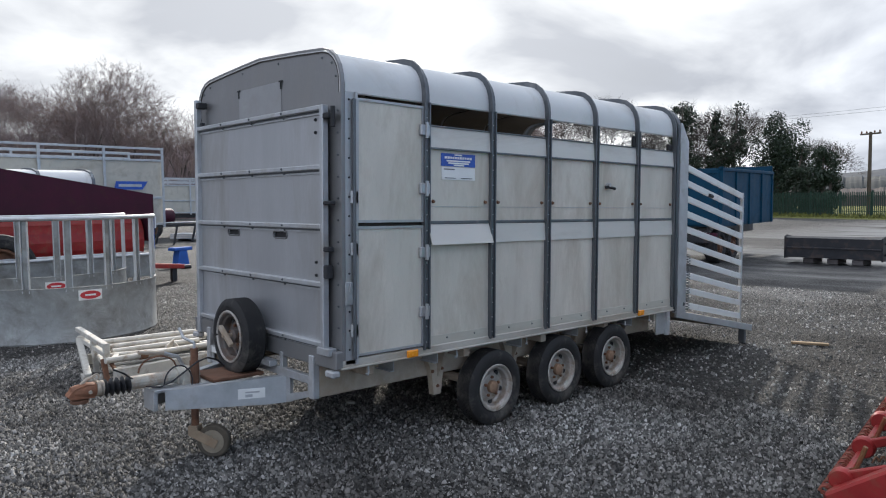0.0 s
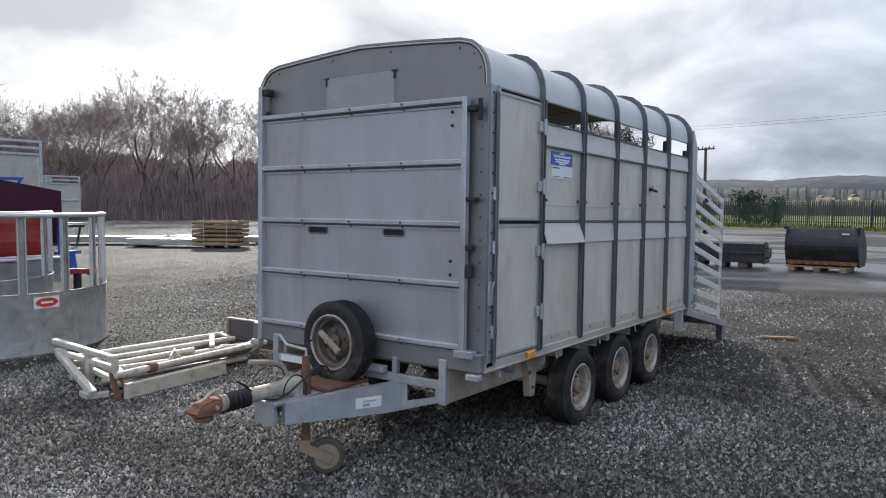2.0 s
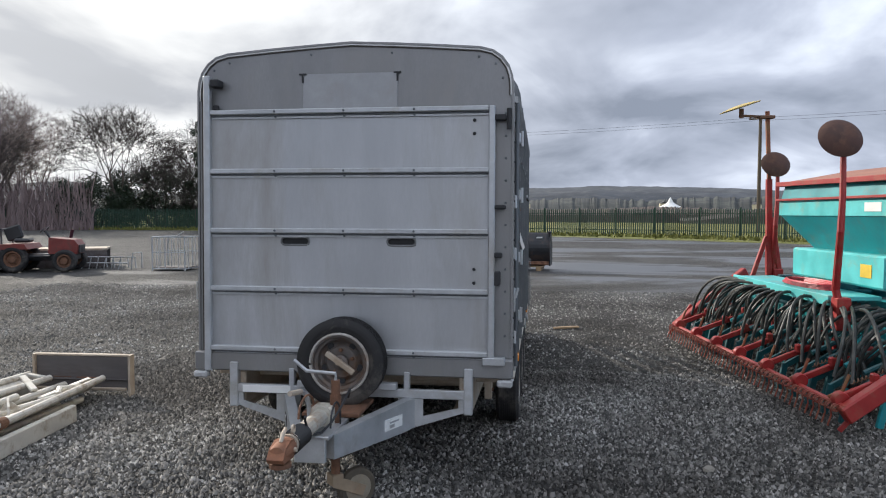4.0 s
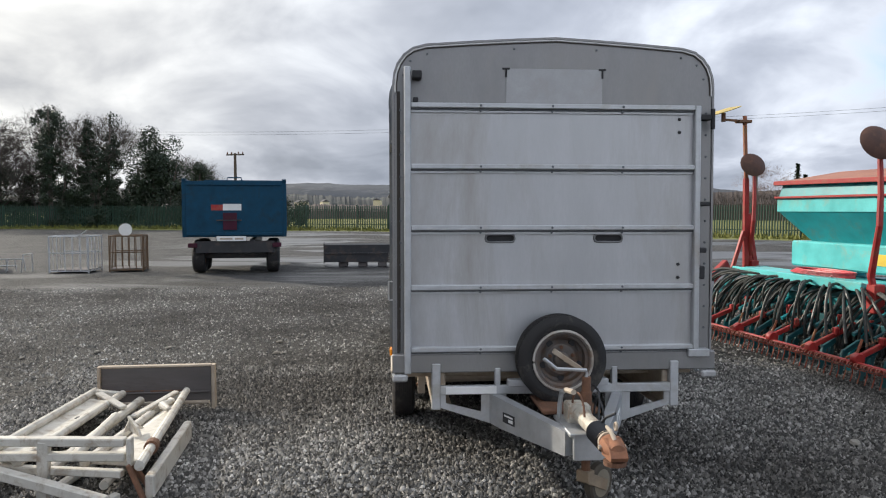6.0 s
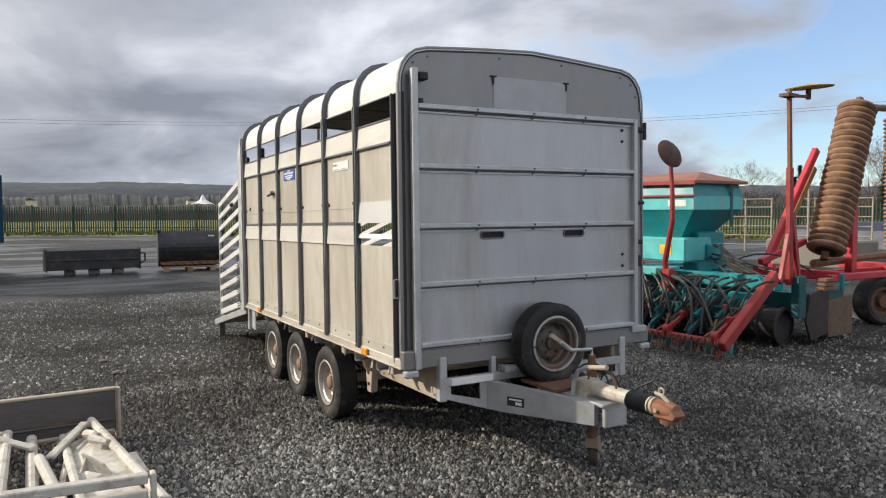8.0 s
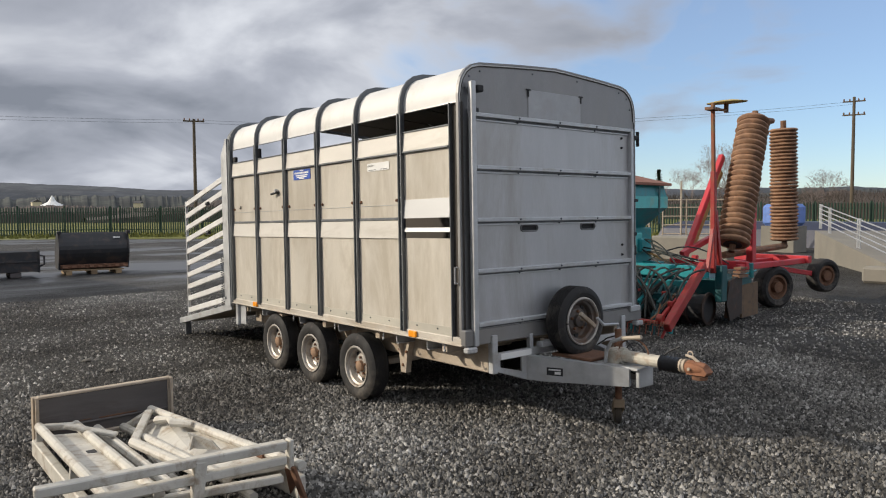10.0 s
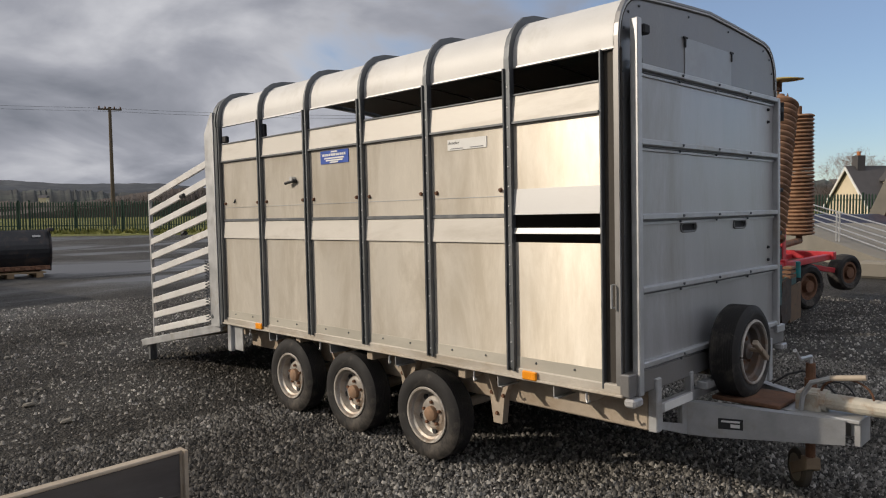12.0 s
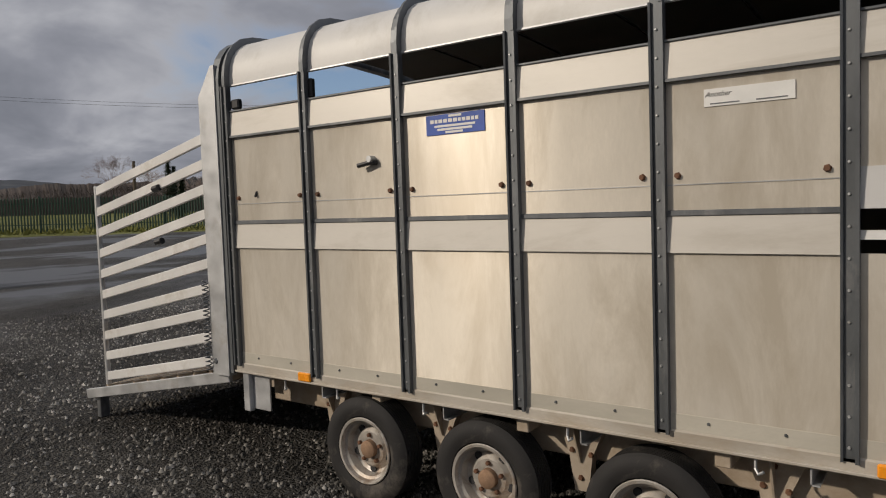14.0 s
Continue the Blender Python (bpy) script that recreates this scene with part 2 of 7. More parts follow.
    def lathe(self, prof, n=32, m=None, closed=False):
        """A profile of (radius, along) turned round the y axis."""
        vs = [(r * math.cos(2 * math.pi * k / n), y, r * math.sin(2 * math.pi * k / n)) for r, y in prof for k in range(n)]
        fs = []
        last = len(prof) if closed else len(prof) - 1
        for i in range(last):
            j = (i + 1) % len(prof)
            for k in range(n):
                fs.append((i * n + k, i * n + (k + 1) % n, j * n + (k + 1) % n, j * n + k))
        return self.add(vs, fs, m)

    def prism(self, outline, axis, a, b, m=None):
        """A flat outline, extruded along an axis from a to b."""
        def at(p, t):
            q = [p[0], p[1]]
            q.insert(axis, t)
            return tuple(q)
        k = len(outline)
        vs = [at(p, a) for p in outline] + [at(p, b) for p in outline]
        fs = [tuple(range(k)), tuple(range(2 * k - 1, k - 1, -1))] + [(i, i + k, (i + 1) % k + k, (i + 1) % k) for i in range(k)]
        return self.add(vs, fs, m)

    def mesh(self, name, mat, smooth=False):
        me = bpy.data.meshes.new(name)
        me.from_pydata(self.v, [], self.f)
        bm = bmesh.new()
        bm.from_mesh(me)
        if len(bm.verts) < 400:
            bmesh.ops.remove_doubles(bm, verts=bm.verts, dist=1e-5)
        if len(bm.faces) < 60000:
            bmesh.ops.recalc_face_normals(bm, faces=bm.faces)
        bm.to_mesh(me)
        bm.free()
        if mat:
            me.materials.append(mat)
        if smooth:
            me.polygons.foreach_set("use_smooth", [True] * len(me.polygons))
            me.set_sharp_from_angle(angle=radians(38))
        return me


def part(name, geo, mat, parent, label="", smooth=False):
    ob = new(name, geo.mesh(name, mat, smooth) if isinstance(geo, Geo) else geo)
    ob.parent = parent
    if label:
        ob["label"] = label
    if name in ("rivets", "bolts", "bolt_set", "wheel_nuts", "vent_holes", "tread", "plate_print"):
        ob["kind"] = "stuff"
    return ob


def thing(name, m, label, category, group="", kind=""):
    ob = new(name)
    ob.empty_display_size = 0.2
    ob.matrix_world = m
    return tagged(ob, label, category, group, kind)


def solid(name, geo, mat, label, category, group="", kind="", m=None, smooth=False):
    ob = new(name, geo.mesh(name, mat, smooth))
    if m:
        ob.matrix_world = m
    return tagged(ob, label, category, group, kind)


def side(s, y):
    """The matrix that lays a thing built for the +y side on side s."""
    return Matrix.Identity(4) if s > 0 else Matrix.Diagonal((1, -1, 1, 1))


# ---- ground ----
GROUND = bpy.data.materials.new("gravel_yard_ground")
GROUND.use_nodes = True
n = Nodes(GROUND.node_tree)
co = n.add("ShaderNodeTexCoord").outputs["Object"]
xyz = n.add("ShaderNodeSeparateXYZ", None, i0=co)
cells = n.add("ShaderNodeTexVoronoi", {"feature": "F1"}, Vector=co, Scale=48.0)
fine = n.add("ShaderNodeTexVoronoi", {"feature": "F1"}, Vector=co, Scale=110.0)
broad = n.noise(co, 0.35, 6.0, 0.6, 0.2)
mid = n.noise(co, 2.2, 5.0, 0.6)
stone = n.mix(cells.outputs["Color"], (0.028, 0.027, 0.026), (0.165, 0.158, 0.148))
lumps = n.add("ShaderNodeTexVoronoi", {"feature": "F1"}, Vector=co, Scale=12.0)
stone = n.mix(n.range(lumps.outputs["Color"], 0.2, 0.9, 0.0, 0.45), stone, (0.032, 0.031, 0.03))
stone = n.mix(n.ramp(n.noise(co, 24.0, 2.0, 0.5), [(0.60, 0.0), (0.68, 0.5)]), stone, (0.18, 0.176, 0.165))
stone = n.mix(n.range(mid, 0.35, 0.7, 0.0, 0.6), stone, (0.05, 0.047, 0.044))
# compacted, wetter hardstanding farther out
reach = n.math("ADD", n.math("MAXIMUM", n.range(xyz.outputs[0], 9.0, 18.0), n.range(xyz.outputs[1], 13.0, 22.0)), n.math("MULTIPLY", n.noise(co, 0.55, 7.0, 0.7, 0.3), 0.8))
hard = n.range(reach, 0.60, 1.10)
tarmac = n.mix(n.range(n.noise(co, 0.9, 6.0, 0.65), 0.35, 0.65), (0.036, 0.036, 0.037), (0.10, 0.097, 0.093))
ruts = n.noise(n.add("ShaderNodeMapping", None, Vector=co, Scale=(1.0, 0.25, 1.0), Rotation=(0, 0, 0.35)), 3.2, 6.0, 0.7)
tarmac = n.mix(n.range(ruts, 0.42, 0.68, 0.0, 0.7), tarmac, (0.03, 0.029, 0.028))
tarmac = n.mix(n.range(cells.outputs["Color"], 0.5, 1.0, 0.0, 0.6), tarmac, (0.20, 0.195, 0.185))
tarmac = n.mix(n.range(lumps.outputs["Color"], 0.5, 1.0, 0.0, 0.5), tarmac, (0.026, 0.026, 0.026))
stone = n.mix(1.0, stone, n.ramp(n.noise(co, 0.55, 4.0, 0.6), [(0.36, (0.55, 0.53, 0.51)), (0.5, (0.85, 0.84, 0.82)), (0.64, (1.25, 1.25, 1.23))]), "MULTIPLY")
base = n.mix(n.math("MULTIPLY", hard, 0.8), stone, tarmac)
wet_bands = n.noise(n.add("ShaderNodeMapping", None, Vector=co, Scale=(0.5, 0.22, 1.0)), 0.55, 4.0, 0.55, 0.6)
wet = n.math("MULTIPLY", n.math("MULTIPLY", n.ramp(wet_bands, [(0.48, 0.0), (0.57, 1.0)]), hard), n.range(xyz.outputs[1], 11.0, 16.0, 1.0, 0.04))
base = n.mix(n.math("MULTIPLY", wet, 0.55), base, (0.03, 0.03, 0.032))
# rough grass along the far edge of the yard, fields beyond
edge = n.math("ADD", n.math("MULTIPLY", xyz.outputs[0], 0.78), n.math("MULTIPLY", xyz.outputs[1], -0.62))
edge2 = n.math("ADD", n.math("MULTIPLY", xyz.outputs[0], 0.97), n.math("MULTIPLY", xyz.outputs[1], -0.25))
edge3 = n.math("ADD", n.math("MULTIPLY", xyz.outputs[0], 0.45), n.math("MULTIPLY", xyz.outputs[1], 0.89))
rag = n.math("MULTIPLY", n.math("SUBTRACT", n.noise(co, 0.8, 4.0), 0.5), 3.0)
out = n.math("MAXIMUM", n.math("SUBTRACT", edge, 36.0), n.math("SUBTRACT", edge2, 48.0))
out = n.math("MAXIMUM", out, n.math("SUBTRACT", edge3, 74.0))
grass = n.range(n.math("ADD", out, rag), 0.0, 0.8)
turf = n.mix(n.noise(co, 1.4, 6.0, 0.7), (0.08, 0.11, 0.025), (0.22, 0.20, 0.065))
base = n.mix(grass, base, turf)
b = n.add("ShaderNodeBsdfPrincipled")
n.put(b, "Base Color", base)
n.put(b, "Specular IOR Level", n.range(wet, 0.0, 1.0, 0.15, 0.45))
rough = n.mix(wet, n.mix(cells.outputs["Color"], (0.65, 0.65, 0.65), (0.95, 0.95, 0.95)), (0.34, 0.34, 0.34))
n.put(b, "Roughness", n.mix(grass, rough, (0.9, 0.9, 0.9)))
height = n.math("ADD", n.math("MULTIPLY", cells.outputs["Distance"], -1.1), n.math("ADD", n.math("MULTIPLY", fine.outputs["Distance"], -0.4), n.math("ADD", n.math("MULTIPLY", lumps.outputs["Distance"], -0.8), n.math("MULTIPLY", n.noise(co, 1.7, 3.0, 0.55), 3.0))))
dry = n.math("MULTIPLY", n.math("SUBTRACT", 1.0, wet), n.range(hard, 0.0, 1.0, 1.0, 0.55))
n.put(b, "Normal", n.add("ShaderNodeBump", None, Strength=n.math("MULTIPLY", dry, 1.0), Distance=0.04, Height=height))
n.add("ShaderNodeOutputMaterial", None, Surface=b)

g = Geo()
R = 2600.0
xs = [-R, -400, -100] + [-40 + 4 * i for i in range(41)] + [250, 700, R]
for x in xs:
    for y in xs:
        d = math.hypot(x, y)
        z = -0.004 + (0.02 * noise.noise((x * 0.21, y * 0.21, 3.0)) if 12 < d < 120 else 0.0)
        g.v.append((x, y, z))
k = len(xs)
g.f += [(i * k + j, (i + 1) * k + j, (i + 1) * k + j + 1, i * k + j + 1) for i in range(k - 1) for j in range(k - 1)]
solid("ground", g, GROUND, "dark grey gravel yard with wet hardstanding and rough grass edge", "ground", kind="structure")

# ---- livestock trailer ----
TR = pose(2.18, 4.288, 0, 0, 1.06, 0)
trailer = thing("livestock_trailer", TR, "weathered aluminium three-axle livestock trailer with lowered tail ramp", "trailer")
HW = 0.963
POSTS = [0.68, 1.308, 1.932, 2.556, 3.183, 3.822]
ROOF_LINE = [(0.957, 2.285), (0.957, 2.34), (0.950, 2.396), (0.931, 2.450), (0.895, 2.500), (0.845, 2.536), (0.77, 2.556), (0.5, 2.577), (0.25, 2.593), (0.0, 2.606)]
HOOP = ROOF_LINE + [(-y, z) for y, z in ROOF_LINE[-2::-1]]


def offset_line(line, d):
    """The line moved outward by d."""
    res = []
    for i, p in enumerate(line):
        a, c = line[max(i - 1, 0)], line[min(i + 1, len(line) - 1)]
        t = Vector((c[0] - a[0], c[1] - a[1])).normalized()
        res.append((p[0] + t.y * d, p[1] - t.x * d))
    return res


def strip(line, d0, d1, u0, u1):
    """A shell along a line in the y-z plane, between the offsets d0 and d1."""
    a, c = offset_line(line, d0), offset_line(line, d1)
    outline = a + c[::-1]
    g = Geo()
    k, m = len(line), len(outline)
    g.v = [(u0, *p) for p in outline] + [(u1, *p) for p in outline]
    for i in range(k - 1):
        j = m - 1 - i
        g.f += [(i, i + 1, i + 1 + m, i + m), (j - 1, j, j + m, j - 1 + m), (i, j, j - 1, i + 1), (i + m, i + 1 + m, j - 1 + m, j + m)]
    g.f += [(0, m, 2 * m - 1, m - 1), (k - 1, k, k + m, k - 1 + m)]
    return g


def rivets(points, axis, r=0.008, h=0.006):
    """Round rivet heads at points, facing along an axis (a signed axis such as '-x')."""
    g = Geo()
    s = -1 if axis[0] == "-" else 1
    a = "xyz".index(axis[-1])
    for p in points:
        q = list(p)
        q[a] += s * h
        g.tube([p, tuple(q)], [r, r * 0.7], 6)
    return g


# deck and chassis
part("deck", Geo().box(0.02, 3.98, -0.94, 0.94, 0.625, 0.672), GALV_DIRTY, trailer, "dirty chequer-plate deck")
for s in (1, -1):
    rail = part("side_rail", Geo().box(0.0, 3.85, s * 0.935, s * 0.972, 0.632, 0.690, 0.006).box(0.0, 3.85, s * 0.972, s * 0.984, 0.632, 0.645, 0.003), RAIL_DUST, trailer, "dusty galvanised deck side rail")
    part("chassis_beam", Geo().box(0.0, 3.80, s * 0.66, s * 0.74, 0.42, 0.63, 0.008).box(0.0, 3.8, s * 0.62, s * 0.66, 0.42, 0.43), GALV_DIRTY, trailer, "mud-dusted chassis beam")
    part("rear_leg", Geo().box(3.745, 3.80, s * 0.93, s * 0.968, 0.405, 0.632, 0.004).box(3.60, 3.745, s * 0.93, s * 0.94, 0.42, 0.632), GALV, trailer, "galvanised rear corner leg")
    for u, w in ((0.555, 0.662), (3.262, 0.668)):
        part("side_reflector", Geo().box(u - 0.047, u + 0.047, s * 0.974, s * 0.992, w - 0.024, w + 0.024, 0.006), AMBER, trailer, "orange side reflector")
    for u in (0.22, 0.98, 1.72, 2.48, 3.05, 3.45):
        part("rope_hook", Geo().tube([(u, s * 0.95, 0.64), (u, s * 0.955, 0.59), (u - 0.012, s * 0.965, 0.572), (u - 0.03, s * 0.97, 0.585)], 0.006, 6), GALV, trailer)
    for u in (0.42, 0.80, 1.66, 2.36, 3.16):
        part("edge_bracket", Geo().box(u - 0.003, u + 0.003, s * 0.80, s * 0.955, 0.56, 0.632).box(u - 0.028, u + 0.003, s * 0.80, s * 0.955, 0.56, 0.566), GALV, trailer)
    for u in (0.95, 1.74, 2.49, 3.24):
        part("bracket_rib", Geo().prism([(s * 0.79, 0.60), (s * 0.87, 0.60), (s * 0.80, 0.42), (s * 0.79, 0.42)], 0, u - 0.004, u + 0.004), GALV_DIRTY, trailer)
        g = Geo().prism([(u - 0.12, 0.60), (u + 0.11, 0.60), (u + 0.055, 0.45), (u + 0.03, 0.29), (u - 0.035, 0.29), (u - 0.055, 0.45)], 1, s * 0.74, s * 0.79)
        b = part("suspension_bracket", g, GALV_DIRTY, trailer, "mud-dusted axle bracket")
        part("bolt_set", rivets([(u - 0.05, s * 0.79, 0.46), (u + 0.04, s * 0.79, 0.47), (u, s * 0.79, 0.35), (u, s * 0.79, 0.55)], "y" if s > 0 else "-y", 0.014, 0.012), RUST, b)
for u in (0.25, 1.1, 1.95, 2.8, 3.6):
    part("cross_member", Geo().box(u - 0.03, u + 0.03, -0.93, 0.93, 0.56, 0.625, 0.004), GALV_DIRTY, trailer)


# wheels
def wheel(name, r, width, rim_r, u, v, w, s, rim_mat, parent, label):
    """A tyre with grooved tread, a dished rim, studs and a hub; s is the way that its face looks."""
    hub = new(name)
    hub.parent = parent
    hub.location = (u, v, w)
    hub.rotation_euler = (0, 0, 0 if s > 0 else math.pi)
    hub["label"] = label
    h = width / 2
    prof = [(rim_r, h * 0.62), (rim_r + 0.012, h * 0.92), (rim_r + 0.04, h * 1.04), (r - 0.045, h * 1.05), (r - 0.018, h * 0.96), (r - 0.004, h * 0.8)]
    for k in range(9):
        y = h * (0.72 - 0.18 * k)
        prof += [(r, y + 0.004), (r, y - 0.004), (r - 0.0035, y - 0.006), (r - 0.0035, y - 0.012)] if k < 8 else [(r, y)]
    prof += [(r - 0.018, -h * 0.96), (r - 0.045, -h * 1.05), (rim_r + 0.03, -h * 1.0), (rim_r, -h * 0.6)]
    part("tyre", Geo().lathe(prof, 48), RUBBER, hub, "worn black tyre", True)
    rp = [(rim_r + 0.006, h * 0.92), (rim_r + 0.002, h * 0.98), (rim_r - 0.010, h * 0.96), (rim_r - 0.016, h * 0.72), (rim_r - 0.030, h * 0.62), (rim_r - 0.036, h * 0.1), (rim_r - 0.052, h * -0.02), (rim_r * 0.60, h * 0.16), (rim_r * 0.52, h * 0.30), (rim_r * 0.28, h * 0.30), (rim_r * 0.27, h * 0.2), (0.001, h * 0.2)]
    rim = part("rim", Geo().lathe(rp, 40), rim_mat, hub, "", True)
    part("rim_back", Geo().lathe([(rim_r, h * 0.6), (rim_r, -h * 0.6), (rim_r - 0.02, -h * 0.6), (rim_r - 0.02, -h * 0.1), (0.001, -h * 0.12)], 24), DARK, hub)
    g = Geo()
    for k in range(5):
        a = 2 * math.pi * k / 5 + 0.3
        c, d = math.cos(a) * rim_r * 0.42, math.sin(a) * rim_r * 0.42
        g.tube([(c, h * 0.28, d), (c, h * 0.48, d), (c, h * 0.52, d)], [0.011, 0.011, 0.007], 6)
    part("wheel_nuts", g, RUST, rim)
    part("hub_cap", Geo().lathe([(rim_r * 0.27, h * 0.2), (rim_r * 0.27, h * 0.62), (rim_r * 0.2, h * 0.72), (0.001, h * 0.74)], 20), rim_mat if rim_mat is not RIM else DUSTY_HUB, rim, "", True)
    g = Geo()
    for k in range(5):
        a = 2 * math.pi * (k + 0.5) / 5 + 0.3
        c, d = math.cos(a) * rim_r * 0.66, math.sin(a) * rim_r * 0.66
        g.tube([(c, h * 0.06, d), (c, h * 0.17, d)], 0.019, 12)
    part("vent_holes", g, DARK, rim)
    return hub


WHEELS = [1.374, 2.140, 2.866]
for s in (1, -1):
    for u in WHEELS:
        wheel("road_wheel", 0.275, 0.165, 0.168, u, s * 0.890, 0.272 + 0.0185 * u, s, RIM, trailer, "small trailer wheel with grubby silver rim")
for u in WHEELS:
    part("axle", Geo().tube([(u, -0.80, 0.28 + 0.0185 * u), (u, 0.80, 0.28 + 0.0185 * u)], 0.035, 10), GALV_DIRTY, trailer)

# front sheet with two hand holes, and its headboard outline
HOLES = [(-0.400, -0.229), (0.249, 0.424)]
HZ0, HZ1 = 1.405, 1.450
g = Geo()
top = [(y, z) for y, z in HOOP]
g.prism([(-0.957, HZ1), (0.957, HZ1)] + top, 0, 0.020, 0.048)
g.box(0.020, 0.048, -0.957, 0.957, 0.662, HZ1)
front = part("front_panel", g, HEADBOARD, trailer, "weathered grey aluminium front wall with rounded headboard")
part("headboard_patch", Geo().box(0.016, 0.020, -0.282, 0.298, 2.21, 2.432, 0.001), PATCH, front, "cleaner rectangular patch")
for y in (-0.282, 0.298):
    part("corner_clip", Geo().box(0.010, 0.016, y - 0.022, y + 0.022, 2.426, 2.436).box(0.010, 0.016, y - 0.005, y + 0.005, 2.38, 2.426), DARK, front)
edge = offset_line(HOOP, -0.045)
part("rivets", rivets([(0.020, y, z) for y, z in edge[2:-2:2]] + [(0.020, s * 0.925, 0.75 + 0.13 * i) for s in (1, -1) for i in range(12)], "-x"), POST, front)
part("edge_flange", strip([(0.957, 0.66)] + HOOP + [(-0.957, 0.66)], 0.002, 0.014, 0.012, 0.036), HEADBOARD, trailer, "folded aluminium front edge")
for s in (1, -1):
    if s > 0:
        # Channel coloured near-black for the shaded gap beside the front wall.
        part("corner_post", Geo().box(0.016, 0.118, 0.925, 0.945, 0.66, 2.29, 0.003), SHADE_BROWN, trailer, "recessed corner channel coloured as a shaded gap")
        part("corner_bead", Geo().box(0.106, 0.118, 0.945, 0.975, 0.66, 2.29, 0.003), POST, trailer)
        continue
    cp = part("corner_post", Geo().prism([(0.038, -0.955), (0.118, -0.955), (0.118, -0.99), (0.102, -0.99), (0.102, -0.972), (0.038, -0.972)], 2, 0.66, 2.29), ALU, trailer, "drilled corner post")
    part("rivets", rivets([(0.065, -0.972, 0.75 + 0.115 * i) for i in range(14)], "-y", 0.007), DARK, cp)

# front loading gate: frame, five rails and four sheets
gate = part("front_gate", Geo().box(-0.052, -0.008, 0.864, 0.904, 0.632, 2.424, 0.005), GALV, trailer, "galvanised front gate with five rails")
part("gate_post", Geo().box(-0.052, -0.008, -0.866, -0.830, 0.735, 2.216, 0.005), GALV, gate)
RAILS = [2.199, 1.845, 1.487, 1.136, 0.771]
for w in RAILS:
    g = Geo().box(-0.050, -0.006, -0.830, 0.864, w - 0.012, w + 0.018, 0.005)
    rail = part("rail", g, GALV, gate)
    # Dark strip painted in for the shadow gap under the rail.
    part("rail_lip", Geo().box(-0.030, -0.006, -0.830, 0.864, w - 0.022, w - 0.012, 0.001), POST, rail)
    part("rail_flange", Geo().box(-0.026, -0.006, -0.830, 0.864, w - 0.036, w - 0.023, 0.001), GALV, rail)
    part("rivets", rivets([(-0.050, y, w + 0.004) for y in (0.455, 0.03, -0.393)] + [(-0.030, y, w - 0.025) for y in (0.455, 0.03, -0.393)], "-x", 0.008, 0.008), POST, rail)
for i, w in enumerate(RAILS[:-1]):
    z1, z0 = w - 0.03, RAILS[i + 1] + 0.016
    g = Geo()
    if i == 2:
        yy = [-0.830, HOLES[0][0], HOLES[0][1], HOLES[1][0], HOLES[1][1], 0.864]
        for j in range(5):
            g.box(-0.016, -0.004, yy[j], yy[j + 1], HZ1, z1).box(-0.016, -0.004, yy[j], yy[j + 1], z0, HZ0)
            if j % 2 == 0:
                g.box(-0.016, -0.004, yy[j], yy[j + 1], HZ0, HZ1)
    else:
        g.box(-0.016, -0.004, -0.830, 0.864, z0, z1)
    sheet = part("gate_sheet", g, ALU, gate, "flat grey aluminium sheet")
    if i == 2:
        for y0, y1 in HOLES:
            g = Geo()
            zc, r = (HZ0 + HZ1) / 2, (HZ1 - HZ0) / 2
            pts = [(-0.018, y1 - r + r * math.cos(a), zc + r * math.sin(a)) for a in [math.pi * (k / 8 - 0.5) for k in range(9)]] + [(-0.018, y0 + r - r * math.cos(a), zc - r * math.sin(a)) for a in [math.pi * (k / 8 - 0.5) for k in range(9)]]
            g.tube(pts + pts[:1], 0.006, 6, False)
            part("hand_hole_rim", g, DULL, sheet)
            # Flat backing; the hole's depth and shade are only its black colour.
            part("hand_hole_recess", Geo().box(-0.0035, -0.001, y0 - 0.01, y1 + 0.01, HZ0 - 0.01, HZ1 + 0.01), DARK, sheet, "black backing for the shaded hand hole")
for z in (2.137, 2.060, 1.27, 1.19):
    part("bolt", rivets([(-0.016, -0.745, z)], "-x", 0.011, 0.012), DARK, gate)
part("gate_catch", Geo().box(-0.06, 0.01, 0.80, 0.856, 2.355, 2.40, 0.006), DARK, gate)
part("gate_catch", Geo().box(-0.03, 0.0, 0.82, 0.85, 2.22, 2.25, 0.004), DARK, gate)
for z0, z1, y0 in ((2.13, 2.165, -0.93), (1.62, 1.645, -0.93), (1.34, 1.37, -0.91), (1.18, 1.26, -0.90)):
    part("gate_hinge", Geo().box(-0.05, 0.0, y0, -0.862, z0, z1, 0.006), DARK, gate)
part("hinge_pin", Geo().tube([(-0.03, -0.945, 2.08), (-0.03, -0.945, 2.20)], 0.014, 8), DARK, gate)
part("gate_foot", Geo().box(-0.06, 0.0, -0.93, -0.80, 0.715, 0.76, 0.004), GALV, gate)
part("catch_handle", Geo().tube([(0.045, 0.972, 1.06), (0.045, 0.995, 1.06), (0.045, 0.995, 1.17), (0.045, 0.972, 1.17)], 0.006, 6), GALV, trailer)
part("latch_plate", Geo().box(0.03, 0.085, -0.985, -0.972, 1.02, 1.16, 0.004).tube([(0.06, -0.985, 1.10), (0.06, -1.0, 1.16)], 0.008, 6), GALV, trailer)

LAMP_CLEAR = material("clouded_clear_lamp", (0.40, 0.40, 0.40), 0.25, 0.0, 0.2, 30)
